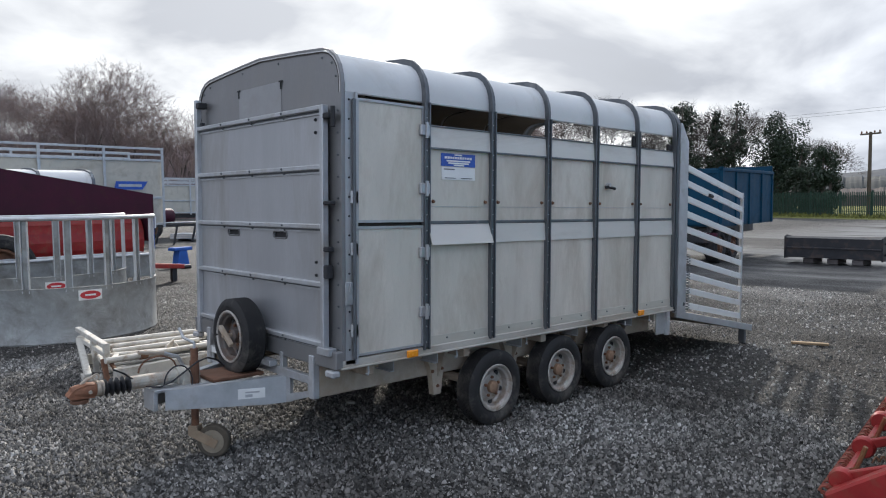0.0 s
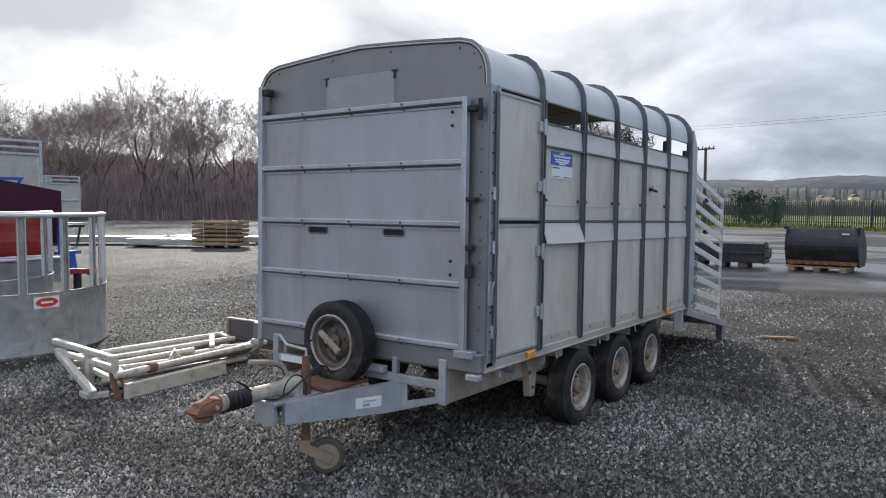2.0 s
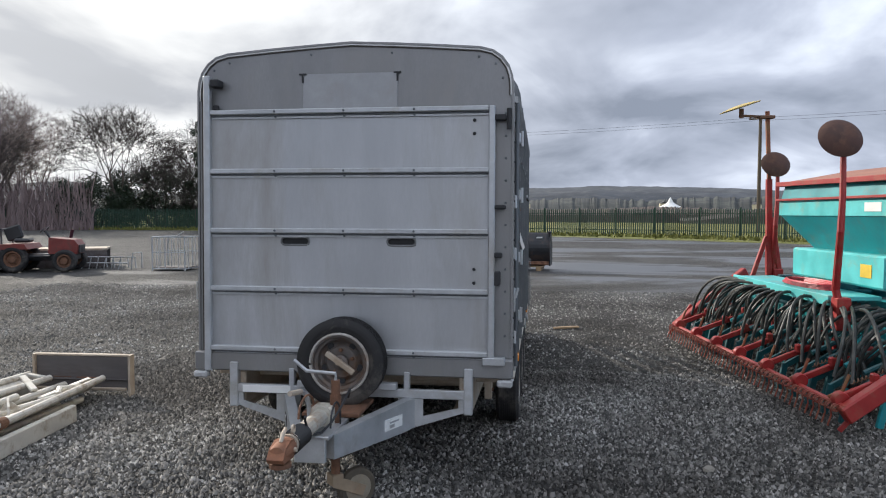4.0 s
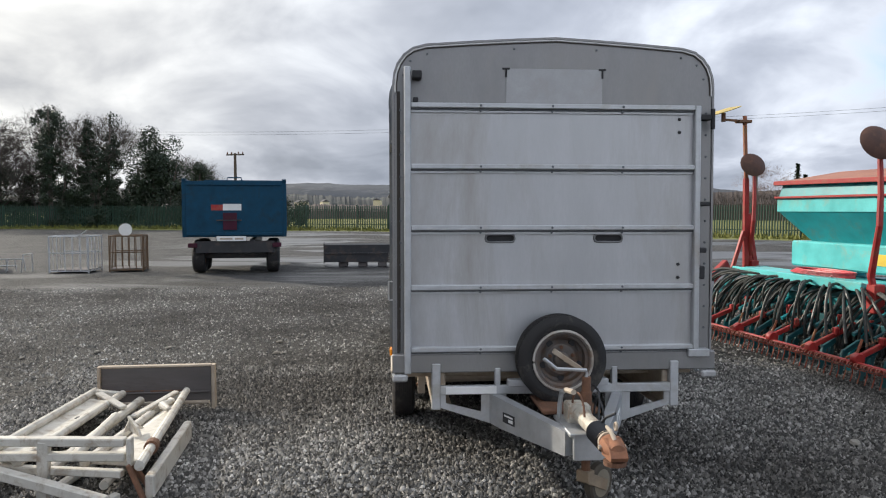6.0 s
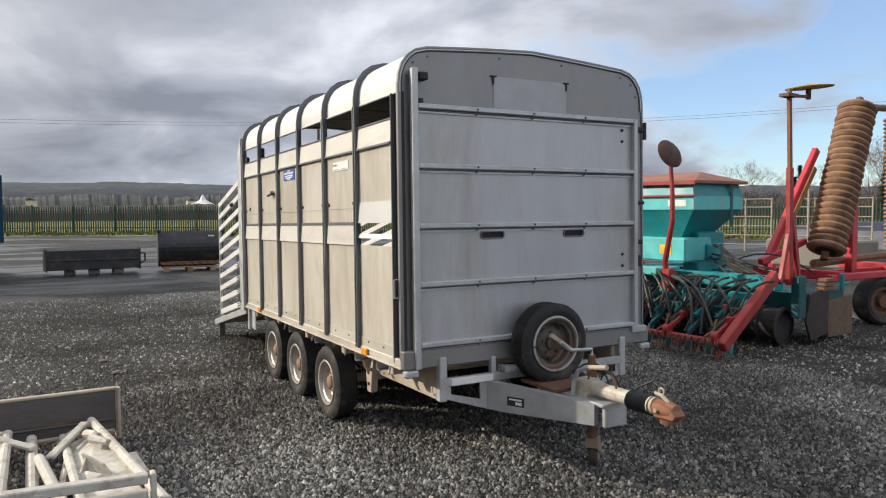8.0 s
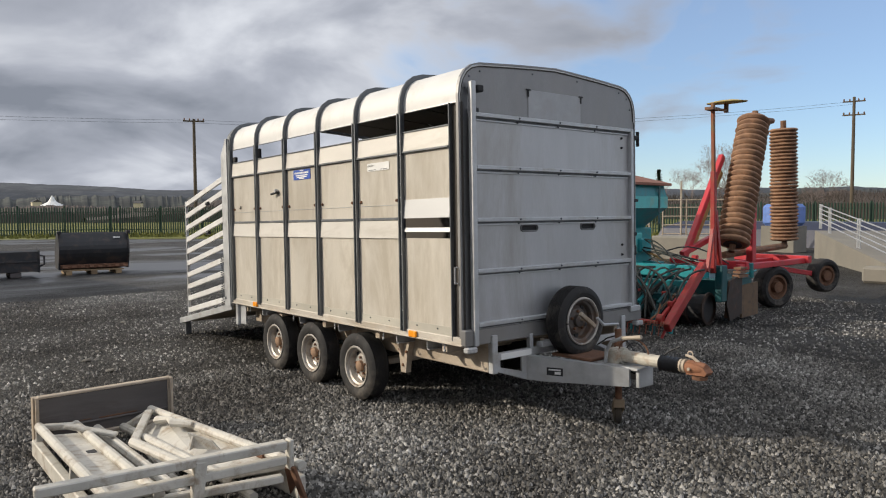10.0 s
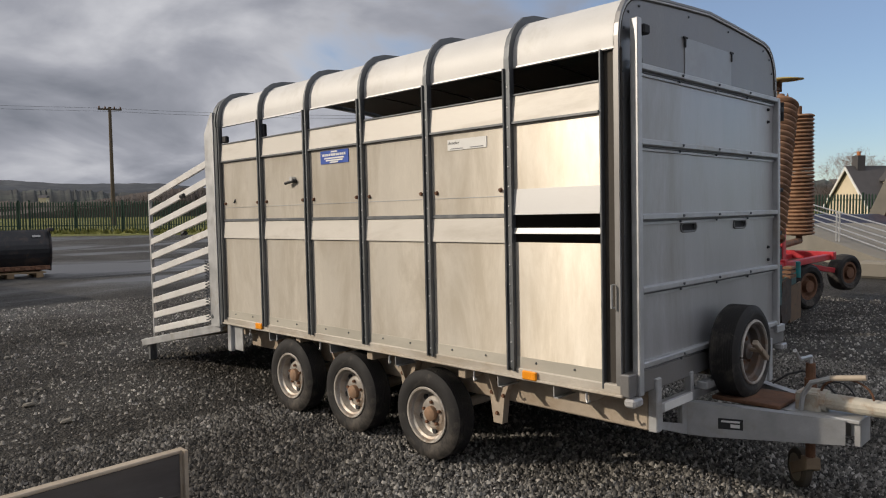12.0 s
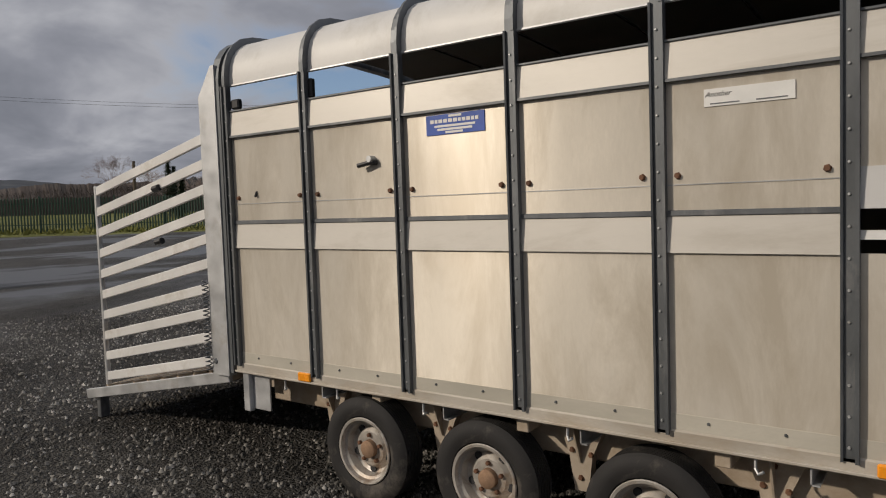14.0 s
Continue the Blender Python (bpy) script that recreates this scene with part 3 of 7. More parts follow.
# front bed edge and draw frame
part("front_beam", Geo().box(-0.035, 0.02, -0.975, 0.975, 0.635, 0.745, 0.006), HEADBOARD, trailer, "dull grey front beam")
for s in (1, -1):
    part("front_upright", Geo().box(-0.05, 0.0, s * 0.692, s * 0.744, 0.418, 0.690, 0.005), GALV, trailer)
    part("front_upright", Geo().box(-0.045, -0.005, s * 0.335, s * 0.37, 0.55, 0.66, 0.004), GALV, trailer)
    part("marker_lamp", Geo().box(-0.06, 0.0, s * 0.885, s * 0.975, 0.588, 0.630, 0.01), LAMP_CLEAR, trailer, "white front marker lamp")
    part("front_gusset", Geo().prism([(s * 0.70, 0.52), (s * 0.70, 0.43), (s * 0.38, 0.325), (s * 0.30, 0.325), (s * 0.30, 0.52), (s * 0.38, 0.52), (s * 0.45, 0.51), (s * 0.45, 0.40), (s * 0.66, 0.455), (s * 0.66, 0.50)], 0, -0.035, -0.022), GALV, trailer)
    g = Geo()
    a0, a1 = Vector((-0.0, s * 0.385, 0.42)), Vector((-0.80, s * 0.045, 0.405))
    g.prism([(0.02, 0.335), (0.02, 0.505), (-0.10, 0.505), (-0.765, 0.468), (-0.765, 0.345), (-0.14, 0.328)], 1, -0.028, 0.028)
    d = math.atan2(a0.y - a1.y, a0.x - a1.x)
    k = Matrix.Translation((0, s * 0.385, 0)) @ Matrix.Rotation(d, 4, "Z")
    g.v = [tuple(k @ Vector(p)) for p in g.v]
    arm = part("draw_arm", g, GALV, trailer, "galvanised draw arm")
    k2 = k @ Matrix.Translation((-0.24, s * 0.0295, 0.405))
    part("data_plate", Geo().box(-0.06 if s > 0 else -0.09, 0.06 if s > 0 else 0.08, -0.002, 0.002, -0.028, 0.028 if s > 0 else 0.036, 0, k2), BLACK if s > 0 else WHITE, arm, "black data plate" if s > 0 else "white sticker")
    part("plate_print", Geo().box(-0.045, 0.045, -0.003, 0.003, 0.008, 0.018, 0, k2).box(-0.045, 0.0, -0.003, 0.003, -0.018, 0.0, 0, k2), WHITE if s > 0 else GALV, arm)
part("front_cross_bar", Geo().box(-0.045, -0.005, -0.70, 0.70, 0.505, 0.557, 0.004), GALV, trailer, "galvanised cross bar")
part("warning_sticker", Geo().box(-0.0475, -0.045, 0.36, 0.66, 0.51, 0.552), WHITE, trailer, "faded white and red sticker")
part("nose_plate", Geo().box(-0.775, -0.40, -0.10, 0.10, 0.455, 0.475, 0.004).box(-0.775, -0.745, -0.08, 0.08, 0.34, 0.47, 0.004), GALV, trailer)
spare_plate = part("spare_plate", Geo().box(-0.42, -0.06, -0.16, 0.16, 0.478, 0.50, 0.004), RUST, trailer, "rusty plate under the spare wheel")
cp = part("coupling", Geo().tube([(-0.50, 0, 0.525), (-0.90, 0, 0.525)], 0.042, 14).tube([(-0.52, 0, 0.525), (-0.60, 0, 0.525)], 0.058, 14).box(-0.58, -0.46, -0.06, 0.06, 0.46, 0.57, 0.01), material("cream_painted_steel", (0.50, 0.47, 0.40), 0.6, 0.1, 0.2, 12, 90, 0.2, (1, 1, 1), (0.3, 0.18, 0.1), 0.4, 9), trailer, "cream painted coupling tube")
part("bellows", Geo().lathe([(0.028 + 0.026 * (k % 2), -0.105 + 0.0165 * k) for k in range(12)], 20, Matrix.Translation((-0.985, 0, 0.52)) @ Matrix.Rotation(radians(90), 4, "Z")), BLACK, cp, "ribbed black rubber bellows")
part("bellows_collar", Geo().tube([(-1.045, 0, 0.522), (-1.085, 0, 0.525)], 0.047, 16), GALV_DIRTY, cp, "", True)
head = Geo().lathe([(0.001, 0.0), (0.040, 0.0), (0.050, 0.012), (0.051, 0.045), (0.046, 0.085), (0.043, 0.115), (0.036, 0.135), (0.001, 0.142)], 18, Matrix.Translation((-1.085, 0, 0.522)) @ Matrix.Rotation(radians(90), 4, "Z") @ Matrix.Diagonal((1, 1, 0.92, 1)))
part("coupling_head", head, RUST_LIGHT, cp, "rusty orange coupling head", True)
part("head_jaw", Geo().prism([(-1.21, 0.545), (-1.14, 0.565), (-1.10, 0.56), (-1.10, 0.48), (-1.23, 0.485), (-1.245, 0.505)], 1, -0.038, 0.038), RUST_LIGHT, cp)
part("safety_ring", Geo().tube([(-1.09 + 0.017 * math.cos(0.35 * k), -0.03, 0.600 + 0.017 * math.sin(0.35 * k)) for k in range(19)], 0.006, 6), GALV_DIRTY, cp)
part("ball_cup", Geo().tube([(-1.175, 0, 0.455), (-1.175, 0, 0.475)], 0.05, 14), RUST, cp)
part("head_bolt", Geo().tube([(-1.13, -0.062, 0.52), (-1.13, 0.062, 0.52)], 0.011, 8), GALV_DIRTY, cp)
part("head_lever", Geo().tube([(-1.17, 0, 0.560), (-1.13, 0.004, 0.588), (-1.08, 0.01, 0.598)], [0.009, 0.011, 0.008], 8), GALV_DIRTY, cp)
part("handbrake", Geo().tube([(-0.50, 0.09, 0.48), (-0.51, 0.09, 0.56), (-0.55, 0.09, 0.63), (-0.64, 0.09, 0.665)], 0.013, 8), GALV, trailer, "bent handbrake lever")
part("handbrake_grip", Geo().tube([(-0.64, 0.09, 0.665), (-0.80, 0.09, 0.69)], 0.014, 8), GALV_DIRTY, trailer)
part("brake_cable", Geo().tube([(-0.30 - 0.07 * k, -0.07 - 0.05 * math.sin(k * 0.6), 0.56 + 0.08 * math.sin(k * 0.75)) for k in range(11)], 0.006, 6), BLACK, trailer, "black brake cable")
part("breakaway_cable", Geo().tube([(-0.62 - 0.09 * math.cos(a), -0.09, 0.52 + 0.11 * math.sin(a) - 0.02) for a in [0.3 * k for k in range(20)]], 0.005, 6), BLACK, trailer)
part("electric_cable", Geo().tube([(-0.7 - 0.12 * math.cos(0.3 * k), 0.04, 0.57 + 0.09 * math.sin(0.3 * k)) for k in range(11)], 0.006, 6), RUST, trailer)
mast = part("jockey_mast", Geo().tube([(-0.50, -0.10, 0.17), (-0.50, -0.10, 0.70)], 0.024, 12).tube([(-0.50, -0.10, 0.36), (-0.50, -0.10, 0.62)], 0.030, 12), RUST, trailer, "rusty jockey wheel mast")
part("jockey_handle", Geo().tube([(-0.50, -0.10, 0.70), (-0.50, -0.10, 0.735), (-0.50, 0.06, 0.745), (-0.50, 0.13, 0.80)], 0.010, 8), GALV, mast)
fork = part("jockey_fork", Geo().bar((-0.52, -0.135, 0.165), (-0.345, -0.135, 0.085), 0.008, 0.06, 0.002).bar((-0.52, -0.065, 0.165), (-0.345, -0.065, 0.085), 0.008, 0.06, 0.002).box(-0.535, -0.47, -0.138, -0.062, 0.14, 0.20, 0.004), material("tan_dusted_steel", (0.30, 0.225, 0.15), 0.75, 0.1, 0.25, 9, 90, 0.2, (1, 1, 1), (0.25, 0.15, 0.08), 0.4, 8), mast, "mud-dusted fork")
hubd = part("jockey_hub", Geo().lathe([(0.001, 0.03), (0.05, 0.028), (0.075, 0.027), (0.078, 0.0), (0.075, -0.027), (0.05, -0.028), (0.001, -0.03)], 24, Matrix.Translation((-0.375, -0.10, 0.101))), material("yellowed_steel", (0.27, 0.23, 0.17), 0.6, 0.2, 0.25, 9, 90, 0.2, (1, 1, 1), (0.25, 0.17, 0.1), 0.4, 8), mast, "dull cream wheel disc", True)
jw = part("jockey_wheel", Geo().lathe([(0.045, -0.022), (0.06, -0.026), (0.098, -0.026), (0.108, -0.016), (0.108, 0.016), (0.098, 0.026), (0.06, 0.026), (0.045, 0.022), (0.02, 0.018), (0.02, 0.03), (0.001, 0.03)], 28, Matrix.Translation((-0.375, -0.10, 0.101))).lathe([(0.045, -0.022), (0.02, -0.018), (0.02, -0.03), (0.001, -0.03)], 16, Matrix.Translation((-0.375, -0.10, 0.101))), material("mud_caked_rubber", (0.085, 0.07, 0.05), 0.85, 0.0, 0.35, 14, 120, 0.3, (1, 1, 1), (0.05, 0.045, 0.04), 0.4, 9), mast, "small mud-caked jockey wheel", True)
mast.location = (0, 0.045, 0)
for ob in (fork, hubd, jw):
    ob.matrix_local = Matrix.Translation((-0.5, -0.1, 0)) @ Matrix.Rotation(radians(-48), 4, "Z") @ Matrix.Translation((0.5, 0.1, 0))
spare = wheel("spare_wheel", 0.255, 0.155, 0.165, -0.155, 0.005, 0.735, 1, RIM_SPARE, trailer, "spare wheel with rusty rim")
part("rim_lip", Geo().tube([(0.170 * math.cos(0.2 * k), 0.076, 0.170 * math.sin(0.2 * k)) for k in range(32)], 0.008, 6), RIM, spare, "chipped pale rim edge", True)
spare.rotation_euler = (0, 0, math.pi / 2)
part("spare_clamp", Geo().bar((-0.26, 0.07, 0.80), (-0.26, -0.09, 0.69), 0.03, 0.03, 0.004).tube([(-0.02, 0.0, 0.746), (-0.28, 0.0, 0.746)], 0.012, 8), GALV_DIRTY, trailer)
part("spare_carrier", Geo().box(-0.10, -0.04, -0.30, 0.30, 0.56, 0.60, 0.004).box(-0.06, -0.04, -0.05, 0.05, 0.50, 0.90, 0.004), GALV, trailer)


# side walls
def sheet(u0, u1, w0, w1, s, out0=0.962, out1=0.962, t=0.006, b=0.0):
    """A side sheet, out0 from the middle at its foot and out1 at its head."""
    g = Geo()
    g.v = [(u, s * (o - d), w) for u in (u0, u1) for w, o in ((w0, out0), (w1, out1)) for d in (0, t)]
    g.f = [(0, 1, 3, 2), (4, 6, 7, 5), (0, 4, 5, 1), (2, 3, 7, 6), (0, 2, 6, 4), (1, 5, 7, 3)]
    return g


BAYS = [(0.118, POSTS[0] - 0.022)] + [(POSTS[i] + 0.022, POSTS[i + 1] - 0.022) for i in range(5)]
for s in (1, -1):
    ax = "y" if s > 0 else "-y"
    for i, (u0, u1) in enumerate(BAYS):
        if i == 0 and s < 0:
            continue
        part("kick_strip", sheet(u0, u1, 0.688, 0.752, s, 0.9645, 0.9645), PANEL_FOOT, trailer, "slightly discoloured panel foot")
        low = part("lower_panel", sheet(u0, u1, 0.700, 1.366, s), ALU_SIDE, trailer, "dusty beige-grey aluminium panel")
        part("rivets", rivets([(u0 + (u1 - u0) * f, s * 0.9645, 0.728) for f in (0.3, 0.75)], ax, 0.007), POST, low)
        part("upper_strip", sheet(u0, u1, 2.003, 2.140, s, 0.976, 0.966, 0.004), ALU_BRIGHT, trailer, "bright sloping aluminium strip")
        part("strip_lip", Geo().box(u0, u1, s * 0.955, s * 0.984, 1.992, 2.003), POST, trailer)
        part("vent_sill", Geo().box(u0, u1, s * 0.950, s * 0.974, 2.138, 2.148, 0.002), POST, trailer)
        if i == 0:
            part("upper_panel", sheet(u0, u1, 1.648, 1.993, s), ALU_SIDE, trailer, "dusty beige-grey aluminium panel")
            part("vent_flap", sheet(u0, u1, 1.512, 1.648, s, 0.976, 0.966, 0.004), FLAP, trailer, "bright aluminium vent flap")
            part("vent_slat", sheet(u0, u1, 1.412, 1.442, s, 0.975, 0.966, 0.005), FLAP, trailer)
            continue
        up = part("upper_panel", sheet(u0, u1, 1.520, 1.993, s), ALU_SIDE, trailer, "dusty beige-grey aluminium panel")
        part("panel_seam", Geo().box(u0, u1, s * 0.962, s * 0.9645, 1.612, 1.616), ALU, up)
        part("bolts", rivets([(u0 + 0.045, s * 0.962, 1.648), (u1 - 0.045, s * 0.962, 1.648)], ax, 0.014, 0.014), RUST, up)
        part("mid_rail", Geo().box(u0, u1, s * 0.955, s * 0.972, 1.498, 1.520, 0.003), POST, trailer)
        flare = 1.01 if (i == 1 and s < 0) else 0.976
        part("middle_band", sheet(u0, u1, 1.362, 1.499, s, flare, 0.966, 0.004), ALU_BRIGHT, trailer, "bright sloping aluminium band")
    for i, u in enumerate(POSTS):
        g = Geo().prism([(u + a, s * v) for a, v in ((-0.028, 0.955), (0.028, 0.955), (0.028, 0.986), (0.020, 0.983), (0.020, 0.972), (-0.016, 0.972), (-0.016, 0.991), (-0.028, 0.991))], 2, 0.672, 2.29)
        p = part("side_post", g, POST, trailer, "dark galvanised channel post")
        part("rivets", rivets([(u + 0.003, s * 0.972, 0.72 + 0.105 * k) for k in range(15)], ax, 0.006), GALV, p)

# Added dark sheets: the unlit inside is put into their colour.
part("inner_lining", Geo().box(0.130, 3.86, -0.944, -0.938, 0.68, 1.99), SHADE_BROWN, trailer, "added dark sheet for the unlit inside")
part("inner_lining", Geo().box(0.052, 0.058, -0.93, 0.915, 0.68, 2.28), SHADE_BROWN, trailer, "added dark sheet for the unlit inside")

# roof sheets, hoops and the closed front hoop
for i in range(6):
    u0 = 0.014 if i == 0 else POSTS[i - 1] + 0.015
    part("roof_sheet", strip(HOOP, -0.008, 0.0, u0, POSTS[i] - 0.015), ROOF, trailer, "pale curved roof sheet", True)
    # Added shell; its dark colour gives the roof underside its shade.
    part("roof_lining", strip(HOOP, -0.016, -0.0095, u0, POSTS[i] - 0.015), SHADE_BROWN, trailer, "added dark shell for the shaded roof underside", True)
    part("eave_bead", Geo().tube([(u0, 0.958, 2.288), (POSTS[i] - 0.02, 0.958, 2.288)], 0.007, 6), ALU, trailer)
    part("eave_bead", Geo().tube([(u0, -0.958, 2.288), (POSTS[i] - 0.02, -0.958, 2.288)], 0.007, 6), ALU, trailer)
for u in POSTS:
    g = strip(HOOP, -0.004, 0.014, u - 0.027, u + 0.027)
    h = strip(HOOP, 0.014, 0.038, u - 0.028, u - 0.014)
    g.add(h.v, h.f)
    part("roof_hoop", g, POST, trailer, "dark roof hoop")
part("rear_hoop", strip([(0.957, 0.62)] + HOOP + [(-0.957, 0.62)], -0.03, 0.020, 3.87, 3.93), POST, trailer)
for s in (1, -1):
    g = Geo().prism([(3.90, 0.60), (4.055, 0.60), (4.055, 2.25), (3.93, 2.42), (3.90, 2.42)], 1, s * 0.93, s * 0.985)
    part("rear_post", g, GALV, trailer, "galvanised rear door post")
    part("rear_bolt", rivets([(4.02, s * 0.985, 0.68)], "y" if s > 0 else "-y", 0.02, 0.006), POST, trailer)
    part("vent_stop", Geo().box(3.72, 3.79, s * 0.93, s * 0.965, 2.155, 2.21, 0.008), BLACK, trailer)
    part("vent_stop", Geo().box(3.13, 3.165, s * 0.93, s * 0.965, 2.15, 2.25, 0.008), BLACK, trailer)
    ul = 2.735
    lk = part("side_latch", Geo().box(ul - 0.04, ul + 0.02, s * 0.962, s * 0.99, 1.775, 1.80, 0.005).tube([(ul - 0.03, s * 0.985, 1.79), (ul + 0.06, s * 1.0, 1.775)], 0.012, 8), BLACK, trailer, "black drop latch")
    part("latch_ring", Geo().tube([(ul - 0.01, s * 0.962, 1.805), (ul - 0.01, s * 1.0, 1.805)], 0.016, 10), GALV, lk)
part("latch_ring", Geo().tube([(3.60, 0.962, 1.68), (3.60, 0.975, 1.65)], 0.007, 6), DARK, trailer)

# side door on the near side: two leaves in tube frames
for w0, w1 in ((0.700, 1.492), (1.514, 2.262)):
    g = Geo().box(0.118, 0.655, -0.968, -0.958, w0, w1)
    door = part("side_door", g, ALU_SIDE, trailer, "closed split side door of grey aluminium")
    f = 0.016
    part("door_frame", Geo().box(0.118, 0.655, -0.976, -0.966, w0, w0 + f).box(0.118, 0.655, -0.976, -0.966, w1 - f, w1).box(0.118, 0.118 + f, -0.9765, -0.966, w0 + f, w1 - f).box(0.655 - f, 0.655, -0.9765, -0.966, w0 + f, w1 - f), ALU, door)
    for w in ((2.108, 1.731) if w0 > 1 else (1.317, 0.928)):
        part("hinge", Geo().box(0.615, 0.70, -0.994, -0.966, w - 0.035, w + 0.035, 0.006).tube([(0.665, -0.998, w - 0.05), (0.665, -0.998, w + 0.05)], 0.013, 8), ALU, door)
    for w in ((1.667,) if w0 > 1 else (1.357, 0.864)):
        part("door_catch", Geo().box(0.07, 0.125, -0.99, -0.970, w - 0.04, w + 0.04, 0.006), GALV, door)
part("door_bar", Geo().tube([(0.092, -0.988, 0.69), (0.092, -0.988, 2.25)], 0.012, 8), POST, trailer)

# signs
def sign_bars(g, u0, u1, w0, w1, s, y, rows):
    for f0, f1, h in rows:
        wc = w0 + (w1 - w0) * h
        g.box(u0 + (u1 - u0) * f0, u0 + (u1 - u0) * f1, s * y, s * (y + 0.001), wc - 0.005, wc + 0.005)


for s, u0, u1, w0, w1 in ((-1, 0.817, 1.137, 1.886, 1.972), (1, 2.075, 2.392, 1.888, 1.978)):
    sg = part("maker_sign", Geo().box(u0, u1, s * 0.962, s * 0.9665, w0, w1), BLUE_SIGN, trailer, "blue dealer sign with white print")
    g = Geo()
    sign_bars(g, u0, u1, w0, w1, s, 0.967, [(0.38, 0.6, 0.9), (0.15, 0.85, 0.42), (0.2, 0.8, 0.25), (0.36, 0.66, 0.1)])
    x0 = u0 + 0.03
    while x0 < u1 - 0.04:
        l = 0.012 + 0.01 * random.random()
        g.box(x0, x0 + l, s * 0.967, s * 0.968, w0 + (w1 - w0) * 0.58, w0 + (w1 - w0) * 0.76)
        x0 += l + 0.006
    part("sign_print", g, WHITE, sg)
st = part("dealer_sticker", Geo().box(0.822, 1.135, -0.9665, -0.962, 1.796, 1.880), WHITE, trailer, "white dealer sticker")
part("sticker_print", Geo().box(0.84, 0.94, -0.968, -0.967, 1.862, 1.87).box(0.85, 0.95, -0.968, -0.967, 1.805, 1.81).box(1.0, 1.11, -0.968, -0.967, 1.805, 1.81), POST, st)
st = part("dealer_sticker", Geo().box(0.842, 1.142, 0.962, 0.9665, 1.888, 1.950), WHITE, trailer, "white dealer sticker with black print")
part("sticker_print", Geo().box(1.02, 1.12, 0.967, 0.968, 1.895, 1.899), POST, st)
part("sticker_print", Geo().box(0.865, 0.965, 0.967, 0.968, 1.895, 1.899), POST, st)
fc = bpy.data.curves.new("sticker_word", "FONT")
fc.body, fc.size, fc.shear = "Another", 0.026, 0.35
fc.materials.append(BLACK)
word = new("sticker_word", fc)
word.parent = st
word.matrix_local = Matrix(((-1, 0, 0, 1.138), (0, 0, 1, 0.9675), (0, 1, 0, 1.922), (0, 0, 0, 1)))

# tail ramp with slatted side gates
ramp = part("tail_ramp", Geo().bar((3.95, 0, 0.580), (5.60, 0, 0.270), 1.86, 0.05, 0.006), GALV_DIRTY, trailer, "lowered tail ramp with slatted side gates")
for k in range(9):
    f = (k + 0.5) / 9
    part("cleat", Geo().box(3.98 + 1.6 * f, 4.0 + 1.6 * f, -0.86, 0.86, 0.60 - 0.31 * f, 0.625 - 0.31 * f), GALV_DIRTY, ramp)
for s in (1, -1):
    part("ramp_edge", Geo().bar((3.95, s * 0.94, 0.585), (5.62, s * 0.94, 0.268), 0.03, 0.07, 0.004), GALV, ramp)
    part("ramp_foot", Geo().box(5.50, 5.55, s * 0.85, s * 0.92, 0.10, 0.27, 0.004), POST, ramp)
    sg = part("side_gate", Geo().box(5.37, 5.40, s * 0.895, s * 0.925, 0.36, 1.785, 0.004), GALV, trailer, "white slatted ramp side gate")
    part("gate_stile", Geo().box(4.10, 4.13, s * 0.895, s * 0.925, 0.62, 2.04, 0.004), GALV, sg)
    for k in range(10):
        f = k / 9
        w0, w1 = 2.022 - 1.36 * f, 1.745 - 1.325 * f
        part("slat", Geo().bar((4.11, s * 0.912, w0), (5.39, s * 0.912, w1), 0.022, 0.062, 0.004), WHITE_SLAT, sg)
    for u, w in ((4.62, 1.745), (4.62, 1.40)):
        part("stop", Geo().tube([(u - 0.03, s * 0.93, w), (u + 0.03, s * 0.93, w - 0.01)], 0.022, 8), BLACK, sg)
    sp = [(4.075 + 0.018 * math.cos(k * 0.9), s * 0.995 + 0.018 * math.sin(k * 0.9), 0.62 + 0.55 * k / 150) for k in range(150)]
    part("ramp_spring", Geo().tube(sp, 0.004, 5), POST, trailer)

# ---- more materials ----
TEAL = material("teal_paint", (0.014, 0.26, 0.29), 0.4, 0.0, 0.25, 5, 80, 0.1, (1, 1, 1), (0.10, 0.17, 0.15), 0.3, 4)
TEAL_LIGHT = material("pale_teal_paint", (0.10, 0.51, 0.51), 0.42, 0.0, 0.2, 4, 80, 0.1, (1, 1, 1), (0.25, 0.35, 0.28), 0.3, 3)
TEAL_DARK = material("deep_teal_paint", (0.006, 0.075, 0.085), 0.45, 0.0, 0.25, 5, 80, 0.1, (1, 1, 1), (0.04, 0.08, 0.08), 0.3, 4)
RED = material("chipped_red_paint", (0.33, 0.02, 0.018), 0.5, 0.0, 0.25, 7, 90, 0.12, (1, 1, 1), (0.22, 0.07, 0.04), 0.35, 7)
RED_BRIGHT = material("bright_red_paint", (0.50, 0.028, 0.04), 0.42, 0.0, 0.2, 7, 90, 0.1, (1, 1, 1), (0.3, 0.06, 0.05), 0.25, 6)
ORANGE_TINE = material("rusty_orange_steel", (0.26, 0.05, 0.03), 0.6, 0.0, 0.35, 20, 90, 0.2, (1, 1, 1), (0.28, 0.14, 0.08), 0.5, 12)
LID = material("faded_rust_red_cover", (0.31, 0.14, 0.095), 0.8, 0.0, 0.25, 3, 50, 0.3, (1, 1, 1), (0.22, 0.09, 0.06), 0.4, 2.5)
HOSE = material("black_hose_rubber", (0.028, 0.032, 0.028), 0.5, 0.0, 0.3, 12, 90, 0.15, (1, 1, 1), (0.13, 0.13, 0.11), 0.35, 8, per_object=0.5)
